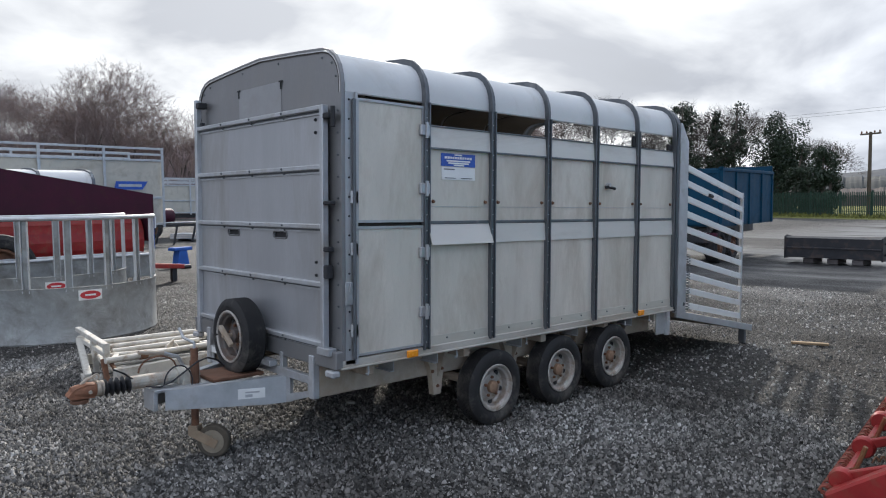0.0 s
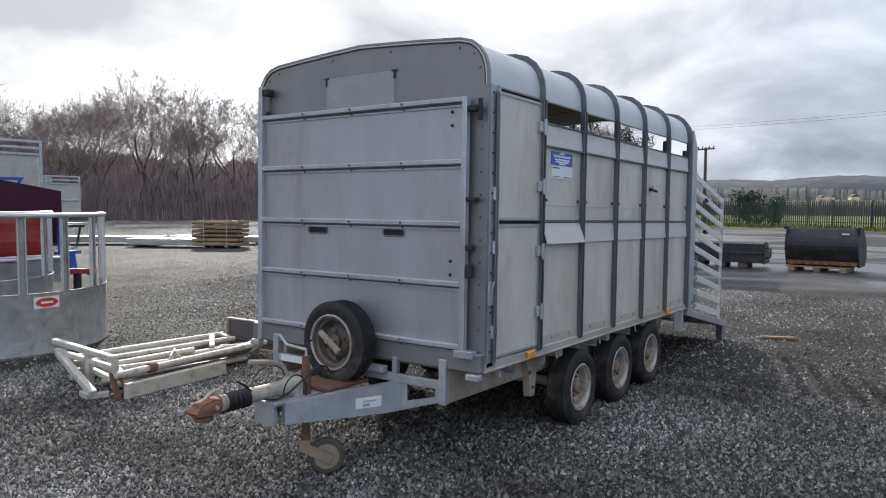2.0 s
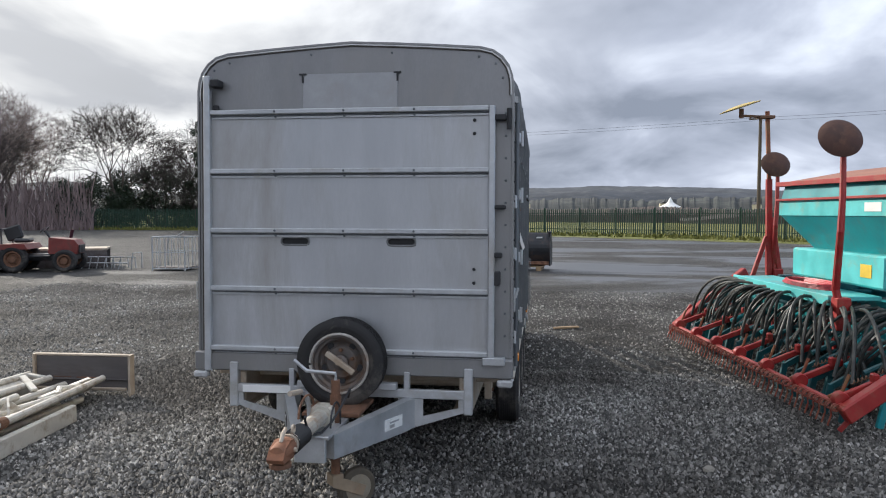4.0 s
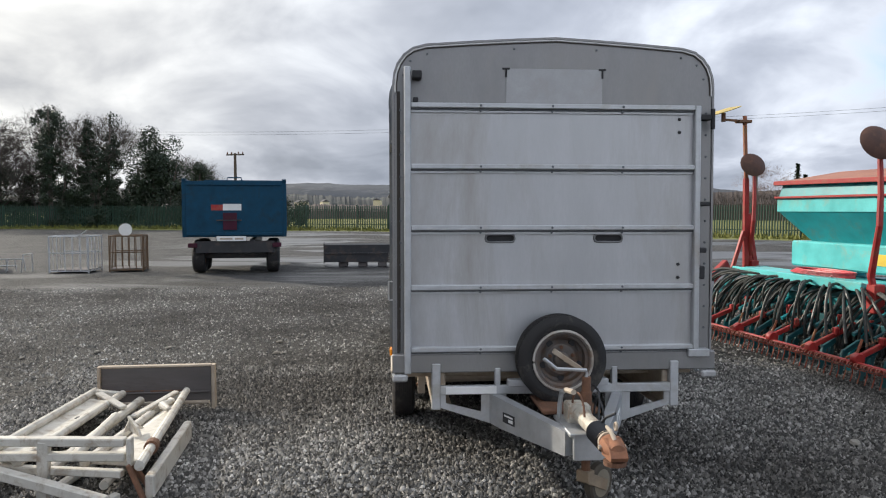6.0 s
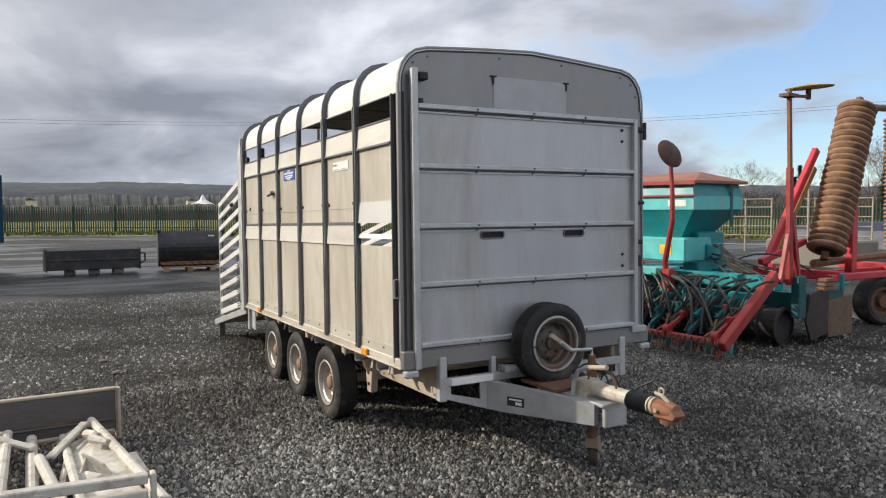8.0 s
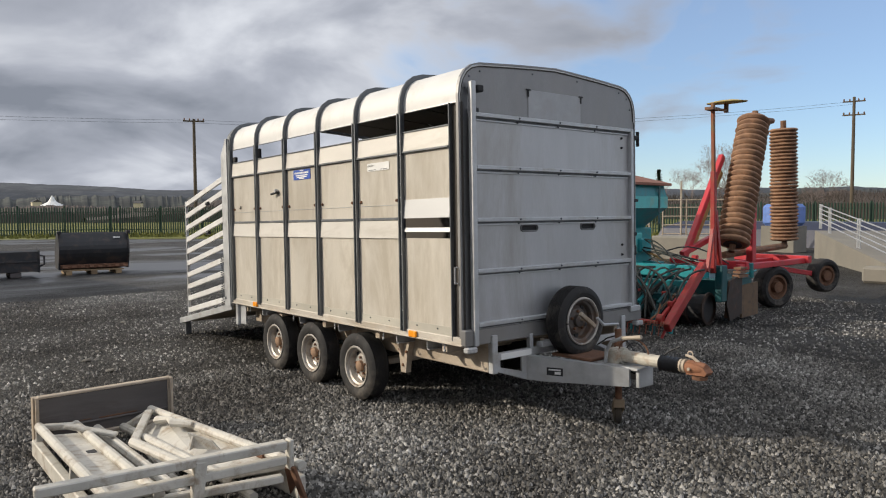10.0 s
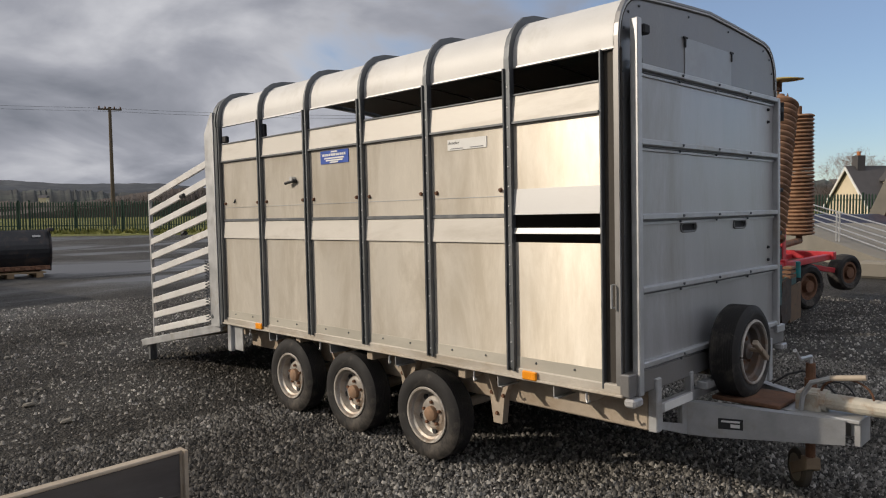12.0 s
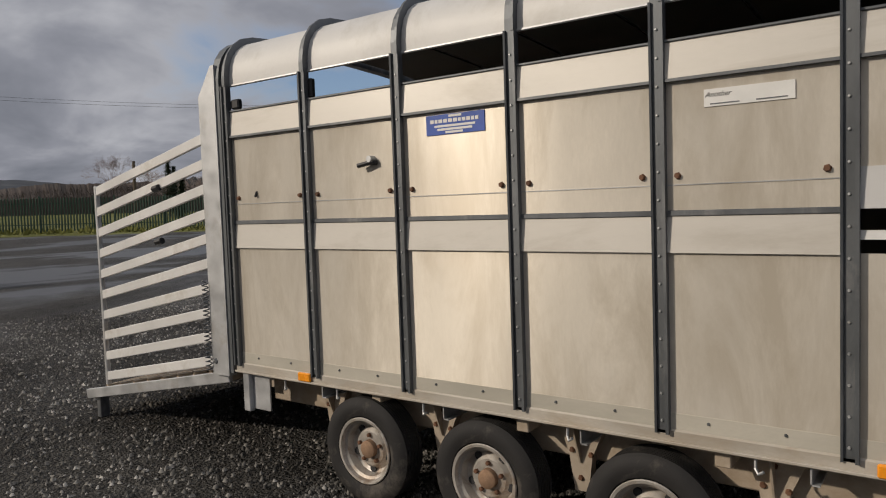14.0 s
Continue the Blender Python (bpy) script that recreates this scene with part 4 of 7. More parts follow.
IRON = material("brown_rusted_cast_iron", (0.22, 0.115, 0.065), 0.75, 0.15, 0.4, 8, 90, 0.4, (1, 1, 1), (0.10, 0.055, 0.035), 0.4, 5)
WORN_BROWN = material("mud_brown_worn_steel", (0.15, 0.095, 0.055), 0.8, 0.0, 0.3, 9, 90, 0.2, (1, 1, 1), (0.07, 0.05, 0.035), 0.4, 6)
RED_BROWN = material("faded_red_brown_steel", (0.26, 0.085, 0.04), 0.7, 0.0, 0.25, 9, 90, 0.2, (1, 1, 1), (0.20, 0.13, 0.05), 0.4, 6)
OCHRE = material("ochre_faded_steel", (0.42, 0.24, 0.09), 0.7, 0.0, 0.25, 9, 90, 0.2, (1, 1, 1), (0.28, 0.12, 0.06), 0.4, 6)
YELLOW_DISC = material("dull_yellow_disc", (0.50, 0.38, 0.12), 0.6, 0.1, 0.25, 9)
TRAILER_BLUE = material("tipper_blue_paint", (0.004, 0.050, 0.098), 0.55, 0.0, 0.3, 3, 60, 0.15, (1, 1, 1), (0.012, 0.03, 0.045), 0.3, 3, spec=0.2)
BUCKET_BLACK = material("black_bucket_paint", (0.025, 0.026, 0.03), 0.45, 0.1, 0.35, 4, 60, 0.15, (1, 1, 1), (0.09, 0.06, 0.045), 0.3, 4)
MAROON = material("maroon_paint", (0.052, 0.008, 0.022), 0.6, 0.0, 0.3, 3, 60, 0.12, (1, 1, 1), (0.05, 0.018, 0.016), 0.25, 4, spec=0.25)
OFFWHITE = material("flaking_white_painted_steel", (0.53, 0.505, 0.45), 0.6, 0.05, 0.16, 7, 80, 0.2, (1, 1, 1), (0.24, 0.18, 0.12), 0.34, 9)
OLD_BOARD = material("weathered_grey_board", (0.12, 0.108, 0.105), 0.7, 0.1, 0.35, 5, 60, 0.3, (1, 0.2, 1), (0.06, 0.045, 0.04), 0.5, 5)
TIMBER = material("pale_sawn_timber", (0.36, 0.25, 0.14), 0.75, 0.0, 0.3, 3, 40, 0.3, (1, 1, 1), (0.2, 0.14, 0.09), 0.35, 4, per_object=0.4)
CONCRETE = material("stained_concrete", (0.21, 0.195, 0.165), 0.85, 0.0, 0.2, 1.5, 40, 0.3, (1, 1, 1), (0.2, 0.18, 0.15), 0.4, 0.8)
BARK = material("dark_bark", (0.125, 0.10, 0.085), 0.9, 0.0, 0.35, 3, 30, 0.3, per_object=0.35)
# Twig brown lightened to carry the bright haze over the wood.
TWIG = material("hazed_brown_twigs", (0.33, 0.255, 0.23), 0.9, 0.0, 0.3, 2, 20, 0.0, per_object=0.35)
# Darker copy of the twigs, with their backlit shade in the colour.
TWIG_BACKLIT = material("backlit_grey_twigs", (0.085, 0.07, 0.06), 0.9, 0.0, 0.3, 2, 20, 0.0, per_object=0.2)
IVY = material("dark_ivy_leaves", (0.022, 0.038, 0.016), 0.55, 0.0, 0.55, 1.4, 12, 0.0)
# Scrub brown is raised too, as painted haze.
SCRUB = material("hazed_brown_scrub", (0.23, 0.17, 0.16), 0.95, 0.0, 0.45, 0.5, 4, 0.0)
FENCE_GREEN = material("dark_green_palisade", (0.022, 0.055, 0.034), 0.7, 0.0, 0.3, 3, 40, 0.05)
POLE_WOOD = material("tarred_pole_wood", (0.11, 0.085, 0.06), 0.9, 0.0, 0.3, 3, 40, 0.3, (1, 1, 0.2))
HILL = material("distant_winter_hillside", (0.038, 0.046, 0.060), 1.0, 0.0, 0.4, 0.012, 0.09, 0.0, (1, 1, 3), (0.085, 0.092, 0.10), 0.4, 0.02)
HEDGE = material("far_bare_hedgerow", (0.085, 0.066, 0.057), 1.0, 0.0, 0.4, 0.25, 2.0, 0.0, (1, 1, 1), (0.055, 0.05, 0.045), 0.5, 0.5)
GRASS = material("rough_winter_grass", (0.17, 0.175, 0.04), 0.9, 0.0, 0.45, 1.2, 8, 0.0)
PALE_WALL = material("pale_rendered_wall", (0.62, 0.54, 0.40), 0.9, 0.0, 0.1, 1, 20, 0.1)
SLATE = material("dark_slate_roof", (0.075, 0.07, 0.072), 0.7, 0.0, 0.25, 2, 12, 0.3)
BLUE = material("bright_blue_paint", (0.03, 0.12, 0.45), 0.45, 0.0, 0.2, 6)
ORANGE = material("orange_paint", (0.48, 0.17, 0.06), 0.5, 0.0, 0.2, 4)
GLASS_DARK = material("dark_window_glass", (0.03, 0.035, 0.04), 0.1, 0.0, 0.2)
TARP = material("dark_blue_sheeting", (0.02, 0.024, 0.05), 0.5, 0.0, 0.3, 2)

# ---- distance: hills, hedges, fields ----


def ridge(name, mat, label, dist, a0, a1, h, jag, steps, seed, depth, category, taper=0.0):
    """A long bank of land or growth on an arc round the yard, with an uneven skyline."""
    g = Geo()
    for i in range(steps + 1):
        a = radians(a0 + (a1 - a0) * i / steps)
        top = h * (0.72 + 0.38 * noise.noise((a * 3.1, seed, 0.3)) + 0.16 * noise.noise((a * 11, seed, 1.7))) + jag * noise.noise((a * 160, seed, 4.0)) + jag * 0.6 * noise.noise((a * 520, seed, 9.0))
        if taper:
            top *= min(1.0, 0.25 + taper * (1 - i / steps), 0.25 + taper * i / steps)
        c, s = math.cos(a), math.sin(a)
        for r, z in ((dist, -2.0), (dist + depth * 0.15, top * 0.55), (dist + depth * 0.5, top), (dist + depth, top * 0.6), (dist + depth, -2.0)):
            g.v.append((c * r, s * r, z))
    for i in range(steps):
        for k in range(4):
            o = i * 5 + k
            g.f.append((o, o + 1, o + 6, o + 5))
    return solid(name, g, mat, label, category, kind="structure", smooth=True)


ridge("far_hill", HILL, "low blue-grey winter hills on the horizon", 1500, -75, 62, 70, 2.0, 260, 1.3, 500, "hill")
ridge("near_hill", material("dark_wooded_rise", (0.036, 0.040, 0.040), 1.0, 0.0, 0.5, 0.02, 0.2, 0.0, (1, 1, 2.5), (0.09, 0.10, 0.085), 0.35, 0.03), "dark wooded rise below the far hills", 620, -80, 55, 24, 2.6, 1600, 4.1, 160, "hill")
ridge("far_hedge", HEDGE, "bare brown hedgerow behind the fence", 127, -14, 25, 3.0, 0.25, 1600, 7.7, 10, "hedge")
ridge("tall_hedge", HEDGE, "tall overgrown brown hedge behind the fence", 118, -96, -9, 5.0, 0.16, 3600, 3.3, 12, "hedge", 5.0)
# thin branch ends that break the skyline of the tall hedge
g = Geo()
random.seed(14)
for k in range(22000):
    a, d = radians(random.uniform(-88, -13)), random.uniform(112, 124)
    x, y = math.cos(a) * d, math.sin(a) * d
    low = min(1.0, 0.2 + (-9 - math.degrees(a)) / 17)
    z0, h, w = random.uniform(0.0, 3.6) * low, random.uniform(0.5, 1.5) * low, random.uniform(0.012, 0.035)
    g.add([(x + math.sin(a) * w, y - math.cos(a) * w, z0), (x - math.sin(a) * w, y + math.cos(a) * w, z0), (x + random.gauss(0, 0.5), y + random.gauss(0, 0.5), z0 + h)], [(0, 1, 2)])
solid("hedge_branches", g, HEDGE, "tangled bare branches of the tall hedge", "hedge", kind="stuff")
random.seed(4)
for k in range(12):
    a, d = radians(random.uniform(-40, 12)), random.uniform(560, 615)
    w, h = random.uniform(3, 5), random.uniform(1.2, 2.0)
    hs = thing("far_house", pose(math.cos(a) * d, math.sin(a) * d, random.uniform(3, 9), 0, 0, random.uniform(0, 180)), "small pale house far off on the rise", "house", "far houses")
    part("wall", Geo().box(-w / 2, w / 2, -3, 3, -8, h), PALE_WALL, hs)
    part("roof", Geo().prism([(-3.3, h), (3.3, h), (0, h + 1.8)], 0, -w / 2 - 0.3, w / 2 + 0.3), SLATE, hs)
tent = thing("marquee", pose(294, -47, 2.0), "white pointed marquee in the far field", "tent")
part("canopy", Geo().tube([(0, 0, 1), (0, 0, 2.2), (0, 0, 2.8), (0, 0, 3.8), (0, 0, 6.0)], [4.4, 4.3, 3.0, 1.3, 0.1], 10), WHITE, tent)

# ---- palisade fence round the yard ----
FENCE = [(30.0, 82.0), (45.0, 72.0), (60.0, 52.0), (64.0, 30.0), (55.0, 8.0), (49.0, -5.0), (41.0, -14.0), (26.0, -27.0), (10.0, -37.0), (-8.0, -46.0)]
for (x0, y0), (x1, y1) in zip(FENCE, FENCE[1:]):
    L = math.hypot(x1 - x0, y1 - y0)
    fm = pose(x0, y0, 0, 0, 0, math.degrees(math.atan2(y1 - y0, x1 - x0)))
    fence = thing("palisade_fence", fm, "dark green steel palisade fence at the yard edge", "fence", "yard fence")
    for k in range(int(L / 2.75) + 1):
        part("post", Geo().box(k * 2.75 - 0.05, k * 2.75 + 0.05, 0.03, 0.13, 0, 2.0), FENCE_GREEN, fence)
    for z in (0.45, 1.6):
        part("rail", Geo().box(0, L, 0.0, 0.03, z - 0.025, z + 0.025), FENCE_GREEN, fence)
    g = Geo()
    for k in range(int(L / 0.155)):
        u = 0.155 * k + 0.04
        z = 1.93 + 0.02 * random.random()
        g.add([(u - 0.045, 0, 0.08), (u + 0.045, 0, 0.08), (u + 0.045, 0, z - 0.08), (u - 0.045, 0, z - 0.08), (u, -0.02, 0.08), (u, -0.02, z - 0.08), (u, 0, z)], [(0, 4, 5, 3), (4, 1, 2, 5), (3, 5, 6), (5, 2, 6)])
    tagged(part("pale_run", g, FENCE_GREEN, fence), kind="stuff")
# rough grass along the fence
g = Geo()
random.seed(8)
for (x0, y0), (x1, y1) in zip(FENCE[2:], FENCE[3:]):
    L = math.hypot(x1 - x0, y1 - y0)
    nx, ny = (y1 - y0) / L, -(x1 - x0) / L
    for k in range(int(L * 60)):
        t, w = random.random(), abs(random.gauss(0, 1.1))
        x, y = x0 + (x1 - x0) * t + nx * w, y0 + (y1 - y0) * t + ny * w
        if random.random() < 0.25:
            x, y = x - nx * 2 * w, y - ny * 2 * w
        h, a, b = random.uniform(0.12, 0.42) / (1 + 0.3 * w), random.uniform(0, 6.28), random.uniform(0.05, 0.16)
        dx, dy = math.cos(a) * b, math.sin(a) * b
        g.add([(x - dx, y - dy, -0.02), (x + dx, y + dy, -0.02), (x + dx * 0.6 + random.gauss(0, 0.08), y + dy * 0.6 + random.gauss(0, 0.08), h)], [(0, 1, 2)])
solid("grass", g, GRASS, "tufted yellow-green winter grass along the fence", "grass", kind="stuff")


# ---- trees ----
def bare_tree_geo(seed, h, spread=0.55, split=3, rise=0.30, twig=0.010, tips=5):
    """A leafless tree: a trunk that forks over and over, ending in sprays of fine tapering twigs."""
    rnd = random.Random(seed)
    trunk, crown = Geo(), Geo()
    share = (rise, 0.235, 0.185, 0.14, 0.105, 0.075)

    def spray(p, d, l, count):
        for _ in range(count):
            o = Vector((rnd.gauss(0, 1), rnd.gauss(0, 1), rnd.gauss(0.1, 0.7))).normalized()
            e = (d + o * 0.9).normalized() * l * rnd.uniform(0.5, 1.2)
            a = e.orthogonal().normalized() * rnd.uniform(twig, twig * 1.7)
            c = e.normalized().cross(a)
            base = p - d * l * rnd.uniform(0.0, 0.7)
            crown.add([base + a, base - a * 0.5 + c * 0.87, base - a * 0.5 - c * 0.87, base + e], [(0, 1, 3), (1, 2, 3), (2, 0, 3)])

    def grow(p, d, r, level):
        l = h * share[level] * rnd.uniform(0.8, 1.2)
        pts, rs, q = [p], [r], p
        steps = 4 if level < 2 else 2 if level < 4 else 1
        for k in range(steps):
            d = (d + Vector((rnd.gauss(0, 0.13), rnd.gauss(0, 0.13), rnd.gauss(0.06, 0.05)))).normalized()
            q = q + d * (l / steps)
            pts.append(q)
            rs.append(r * (1 - 0.38 * (k + 1) / steps))
        if level == 5:
            spray(p, d, l * 1.2, 1)
            spray(q, d, h * 0.07, tips)
            return
        (trunk if level < 2 else crown).tube(pts, [max(x, 0.012) for x in rs], (7, 6, 4, 3, 3, 3)[level], False)
        if level >= 3:
            spray(q, d, h * 0.07, 4)
        first = rnd.uniform(0, 6.28)
        side = d.orthogonal().normalized()
        for k in range(split if level < 4 else 3):
            turn = Matrix.Rotation(first + 6.28 * k / split + rnd.gauss(0, 0.3), 3, d) @ side
            nd = (d + turn * spread * rnd.uniform(0.5, 1.35)).normalized()
            at = pts[-1] if k < 2 else pts[-2].lerp(pts[-1], rnd.uniform(0.2, 0.9))
            grow(at, nd, rs[-1] * rnd.uniform(0.58, 0.80), level + 1)

    grow(Vector((0, 0, -0.2)), Vector((0, 0, 1)), h * 0.020, 0)
    return trunk, crown


BARE = []
for k, (h, sp) in enumerate(((12.5, 0.60), (11.0, 0.72), (14.0, 0.50), (11.5, 0.66), (9.5, 0.8), (13.0, 0.55))):
    tg, cg = bare_tree_geo(20 + k, h, sp)
    BARE.append((tg.mesh("trunk", BARK), cg.mesh("crown", TWIG)))

ROUND = []
for k in range(2):
    tg, cg = bare_tree_geo(57 + k, 11.0, 0.80, 4, 0.22, 0.0085, 7)
    ROUND.append((tg.mesh("trunk", BARK), cg.mesh("crown", TWIG_BACKLIT)))


def bare_tree(x, y, k, scale, turn, label="tall leafless tree with fine brown twigs", group="bare wood"):
    t = thing("bare_tree", pose(x, y, 0, 0, 0, turn), label, "tree", group)
    t.scale = (scale, scale, scale)
    trunk, crown = ROUND[k - 8] if k > 7 else BARE[k]
    part("trunk", trunk, BARK, t)
    part("crown", crown, TWIG, t)
    return t


random.seed(12)
for k in range(150):
    a = radians(random.uniform(36, 104))
    d = random.uniform(74, 102)
    bare_tree(math.cos(a) * d, math.sin(a) * d + 4, random.randrange(6), random.uniform(0.72, 1.12) * (1.12 if a > 1.15 else 1.02 if a > 0.85 else 0.92), random.uniform(0, 360))
for x, y, k, s in ((63.5, 44.5, 9, 1.22), (65.5, 37.0, 8, 1.10), (67.0, 32.5, 9, 1.04), (60, 53, 8, 1.1), (70, 25.5, 9, 0.7), (66.5, 41.0, 8, 0.85)):
    bare_tree(x, y, k, s, 53 * y, "bare round-headed tree above the fence", "trees by the fence")
for k in range(26):
    a = radians(random.uniform(-86, -22))
    d = random.uniform(100, 130)
    bare_tree(math.cos(a) * d, math.sin(a) * d, random.randrange(6), random.uniform(0.45, 0.75), random.uniform(0, 360), "small bare tree in the far hedge", "hedge trees")

# tangled growth at the foot of the wood
g = Geo()
random.seed(21)
for k in range(34000):
    a = radians(random.uniform(34, 108))
    d = random.uniform(70, 86)
    x, y = math.cos(a) * d, math.sin(a) * d + 4
    h = random.uniform(0.6, 3.2) * (0.6 + 0.4 * random.random())
    lean, b, w = random.gauss(0, 0.5), random.uniform(0, 6.28), random.uniform(0.02, 0.06)
    ca, sa = -math.sin(a) * w, math.cos(a) * w
    z0 = 0 if random.random() < 0.5 else random.uniform(0, 3.5)
    g.add([(x - ca, y - sa, z0), (x + ca, y + sa, z0), (x + lean * math.cos(b), y + lean * math.sin(b), z0 + h)], [(0, 1, 2)])
solid("undergrowth", g, SCRUB, "tangled brown winter undergrowth below the wood", "undergrowth", kind="stuff")
ridge("wood_bank", SCRUB, "dim brown depth of the wood behind the trunks", 106, 43, 112, 12.5, 1.0, 3600, 2.2, 14, "woodland")


def ivy_tree(x, y, h, columns, seed, label):
    """A trunk and limbs smothered by ivy: leaf tufts crowd round several uneven columns."""
    rnd = random.Random(seed)
    t = thing("ivy_tree", pose(x, y, 0), label, "tree", "ivy-clad trees")
    trunk, leaves = Geo(), Geo()
    for cx, cy, z0, z1, r in columns:
        trunk.tube([(cx * 0.3, cy * 0.3, -0.1), (cx * 0.7, cy * 0.7, z0 + (z1 - z0) * 0.4), (cx, cy, z1)], [0.24, 0.16, 0.05], 7)
        blobs = [(cx + rnd.gauss(0, r * 0.42), cy + rnd.gauss(0, r * 0.42), rnd.uniform(z0, z1), r * rnd.uniform(0.35, 0.75)) for _ in range(int(6 + (z1 - z0) * 3.2))]
        for bx, by, bz, br in blobs:
            for _ in range(int(230 * br + 90)):
                d = Vector((rnd.gauss(0, 1), rnd.gauss(0, 1), rnd.gauss(0, 1))).normalized()
                p = Vector((bx, by, bz)) + d * br * rnd.uniform(0.55, 1.15)
                if p.z < 0.1:
                    continue
                u = Vector((rnd.gauss(0, 1), rnd.gauss(0, 1), rnd.gauss(0, 1))).normalized() * rnd.uniform(0.045, 0.11)
                w = d.cross(u).normalized() * u.length * rnd.uniform(0.6, 1.0)
                leaves.add([p - u, p + w, p + u, p - w], [(0, 1, 2, 3)])
    part("trunk", trunk, BARK, t)
    tagged(part("leaves", leaves, IVY, t, "dense dark ivy"), kind="stuff")


ivy_tree(63.5, 35.0, 9.5, [(0, 0, 0.2, 10.3, 1.15), (0.6, -1.2, 0.2, 5.4, 1.2)], 1, "tall narrow tree smothered in dark ivy")
ivy_tree(64.5, 31.2, 9.0, [(0, 1.1, 0.2, 9.6, 0.65), (0.2, -1.0, 0.2, 10.0, 1.0), (0, 0.1, 0.2, 6.8, 1.4)], 2, "two-stemmed tree smothered in dark ivy")
ivy_tree(65.5, 26.6, 8.0, [(0, 0, 0.2, 8.4, 1.5), (0.4, 1.8, 0.2, 5.6, 1.3), (0.2, -1.8, 0.2, 5.8, 1.3), (-0.3, 0.2, 0.2, 6.6, 1.8)], 3, "broad dark ivy-clad tree with domed head")
ivy_tree(62.0, 21.8, 6.0, [(0, 0, 0.2, 5.2, 1.0), (0.2, 1.4, 0.2, 4.0, 1.0), (-0.2, -0.8, 0.2, 3.6, 0.8)], 4, "lower dark ivy-clad tree")
ivy_tree(66.0, 40.5, 5.0, [(0, 0, 0.2, 5.2, 1.5), (0, 2.2, 0.2, 5.4, 1.5), (0, -2.2, 0.2, 4.6, 1.2), (0, 4.4, 0.2, 5.2, 1.5)], 5, "low dark evergreen thicket")
ivy_tree(63.5, 47.0, 5.0, [(0, 0, 0.2, 5.0, 1.6), (0, 2.6, 0.2, 4.4, 1.5), (0, -2.6, 0.2, 5.2, 1.6)], 7, "low dark evergreen thicket")
ivy_tree(66.5, 35.6, 5.0, [(0, 0, 0.2, 3.4, 1.4), (0, -2.4, 0.2, 3.0, 1.3), (0, -5.0, 0.2, 3.2, 1.3)], 8, "low dark evergreen thicket")
ivy_tree(67.0, 16.0, 3.2, [(0, 0, 0.1, 2.6, 1.2), (0, -2.0, 0.1, 2.0, 1.1)], 6, "low brown-green bush by the fence")


def spruce(x, y, h, seed):
    rnd = random.Random(seed)
    t = thing("spruce_tree", pose(x, y, 0), "small dark spruce beyond the fence", "tree", "spruces")
    g = Geo()
    for k in range(900):
        f = rnd.random() ** 0.8
        r = (1 - f) * h * 0.24 * rnd.uniform(0.4, 1.0) + 0.05
        a = rnd.uniform(0, 6.28)
        p = Vector((math.cos(a) * r, math.sin(a) * r, 0.3 + f * h - r * 0.25))
        o = Vector((math.cos(a), math.sin(a), -0.25)) * 0.28
        w = Vector((-math.sin(a), math.cos(a), 0)) * 0.13
        g.add([p - o - w, p - o + w, p + o], [(0, 1, 2)])
    part("trunk", Geo().tube([(0, 0, -0.1), (0, 0, h)], [0.12, 0.02], 6), BARK, t)
    tagged(part("needles", g, IVY, t, "dark needles"), kind="stuff")


for k, (x, y, h) in enumerate(((69, -36, 6.0), (71, -38, 5.0), (58, -30, 3.5), (44, -58, 5.5), (46, -60, 4.5), (38, -62, 6.0))):
    spruce(x, y, h, k)


def utility_pole(x, y, h, arms, turn):
    t = thing("utility_pole", pose(x, y, 0, 0, 0, turn), "wooden overhead line pole with cross arms", "utility pole", "overhead line")
    part("pole", Geo().tube([(0, 0, -0.2), (0, 0, h)], [0.17, 0.12], 10), POLE_WOOD, t)
    for z in arms:
        part("cross_arm", Geo().box(-0.9, 0.9, -0.06, 0.06, h - z - 0.06, h - z + 0.06), POLE_WOOD, t)
        for u in (-0.8, -0.35, 0.35, 0.8):
            part("insulator", Geo().tube([(u, 0, h - z + 0.06), (u, 0, h - z + 0.16), (u, 0, h - z + 0.26)], [0.05, 0.07, 0.03], 6), RUST, t)


utility_pole(65.9, 19.6, 6.8, (0.15,), 70)
utility_pole(62.4, -15.0, 9.8, (0.2,), 70)
utility_pole(26.1, -61.5, 11.6, (0.4, 1.6), 20)
utility_pole(62.0, -28.0, 5.2, (), 20)
for dz in (0, 0.25):
    a, b = Vector((62.4, -15.0, 9.7)), Vector((26.1, -61.5, 11.2))
    c, e = Vector((62.4, -15.0, 9.7)), Vector((66, 60, 9.5))
    for p, q in ((a, b), (c, e)):
        pts = [p.lerp(q, k / 12) - Vector((0, 0, 1.1 * (1 - (k / 6 - 1) ** 2) + dz)) for k in range(13)]
        solid("overhead_wire", Geo().tube(pts, 0.011, 4), BLACK, "thin overhead wire between the poles", "wire", "overhead line")


IRON_RED = material("dark_red_rusted_disc", (0.085, 0.04, 0.028), 0.65, 0.2, 0.35, 10, 90, 0.2, (1, 1, 1), (0.15, 0.07, 0.04), 0.3, 8)
IRON_DARK = material("black_brown_iron", (0.045, 0.03, 0.024), 0.65, 0.2, 0.35, 10, 90, 0.2, (1, 1, 1), (0.10, 0.05, 0.032), 0.3, 8)
RING_IRON = material("sandy_rusted_roller_iron", (0.30, 0.17, 0.10), 0.75, 0.15, 0.4, 8, 90, 0.4, (1, 1, 1), (0.13, 0.07, 0.045), 0.4, 6)
# ---- seed drill ----
DR = pose(5.5, 0.2, 0, 0, 0, 6.6)
drill = thing("seed_drill", DR, "teal seed drill with red marker arms and rear tine bar", "seed drill")
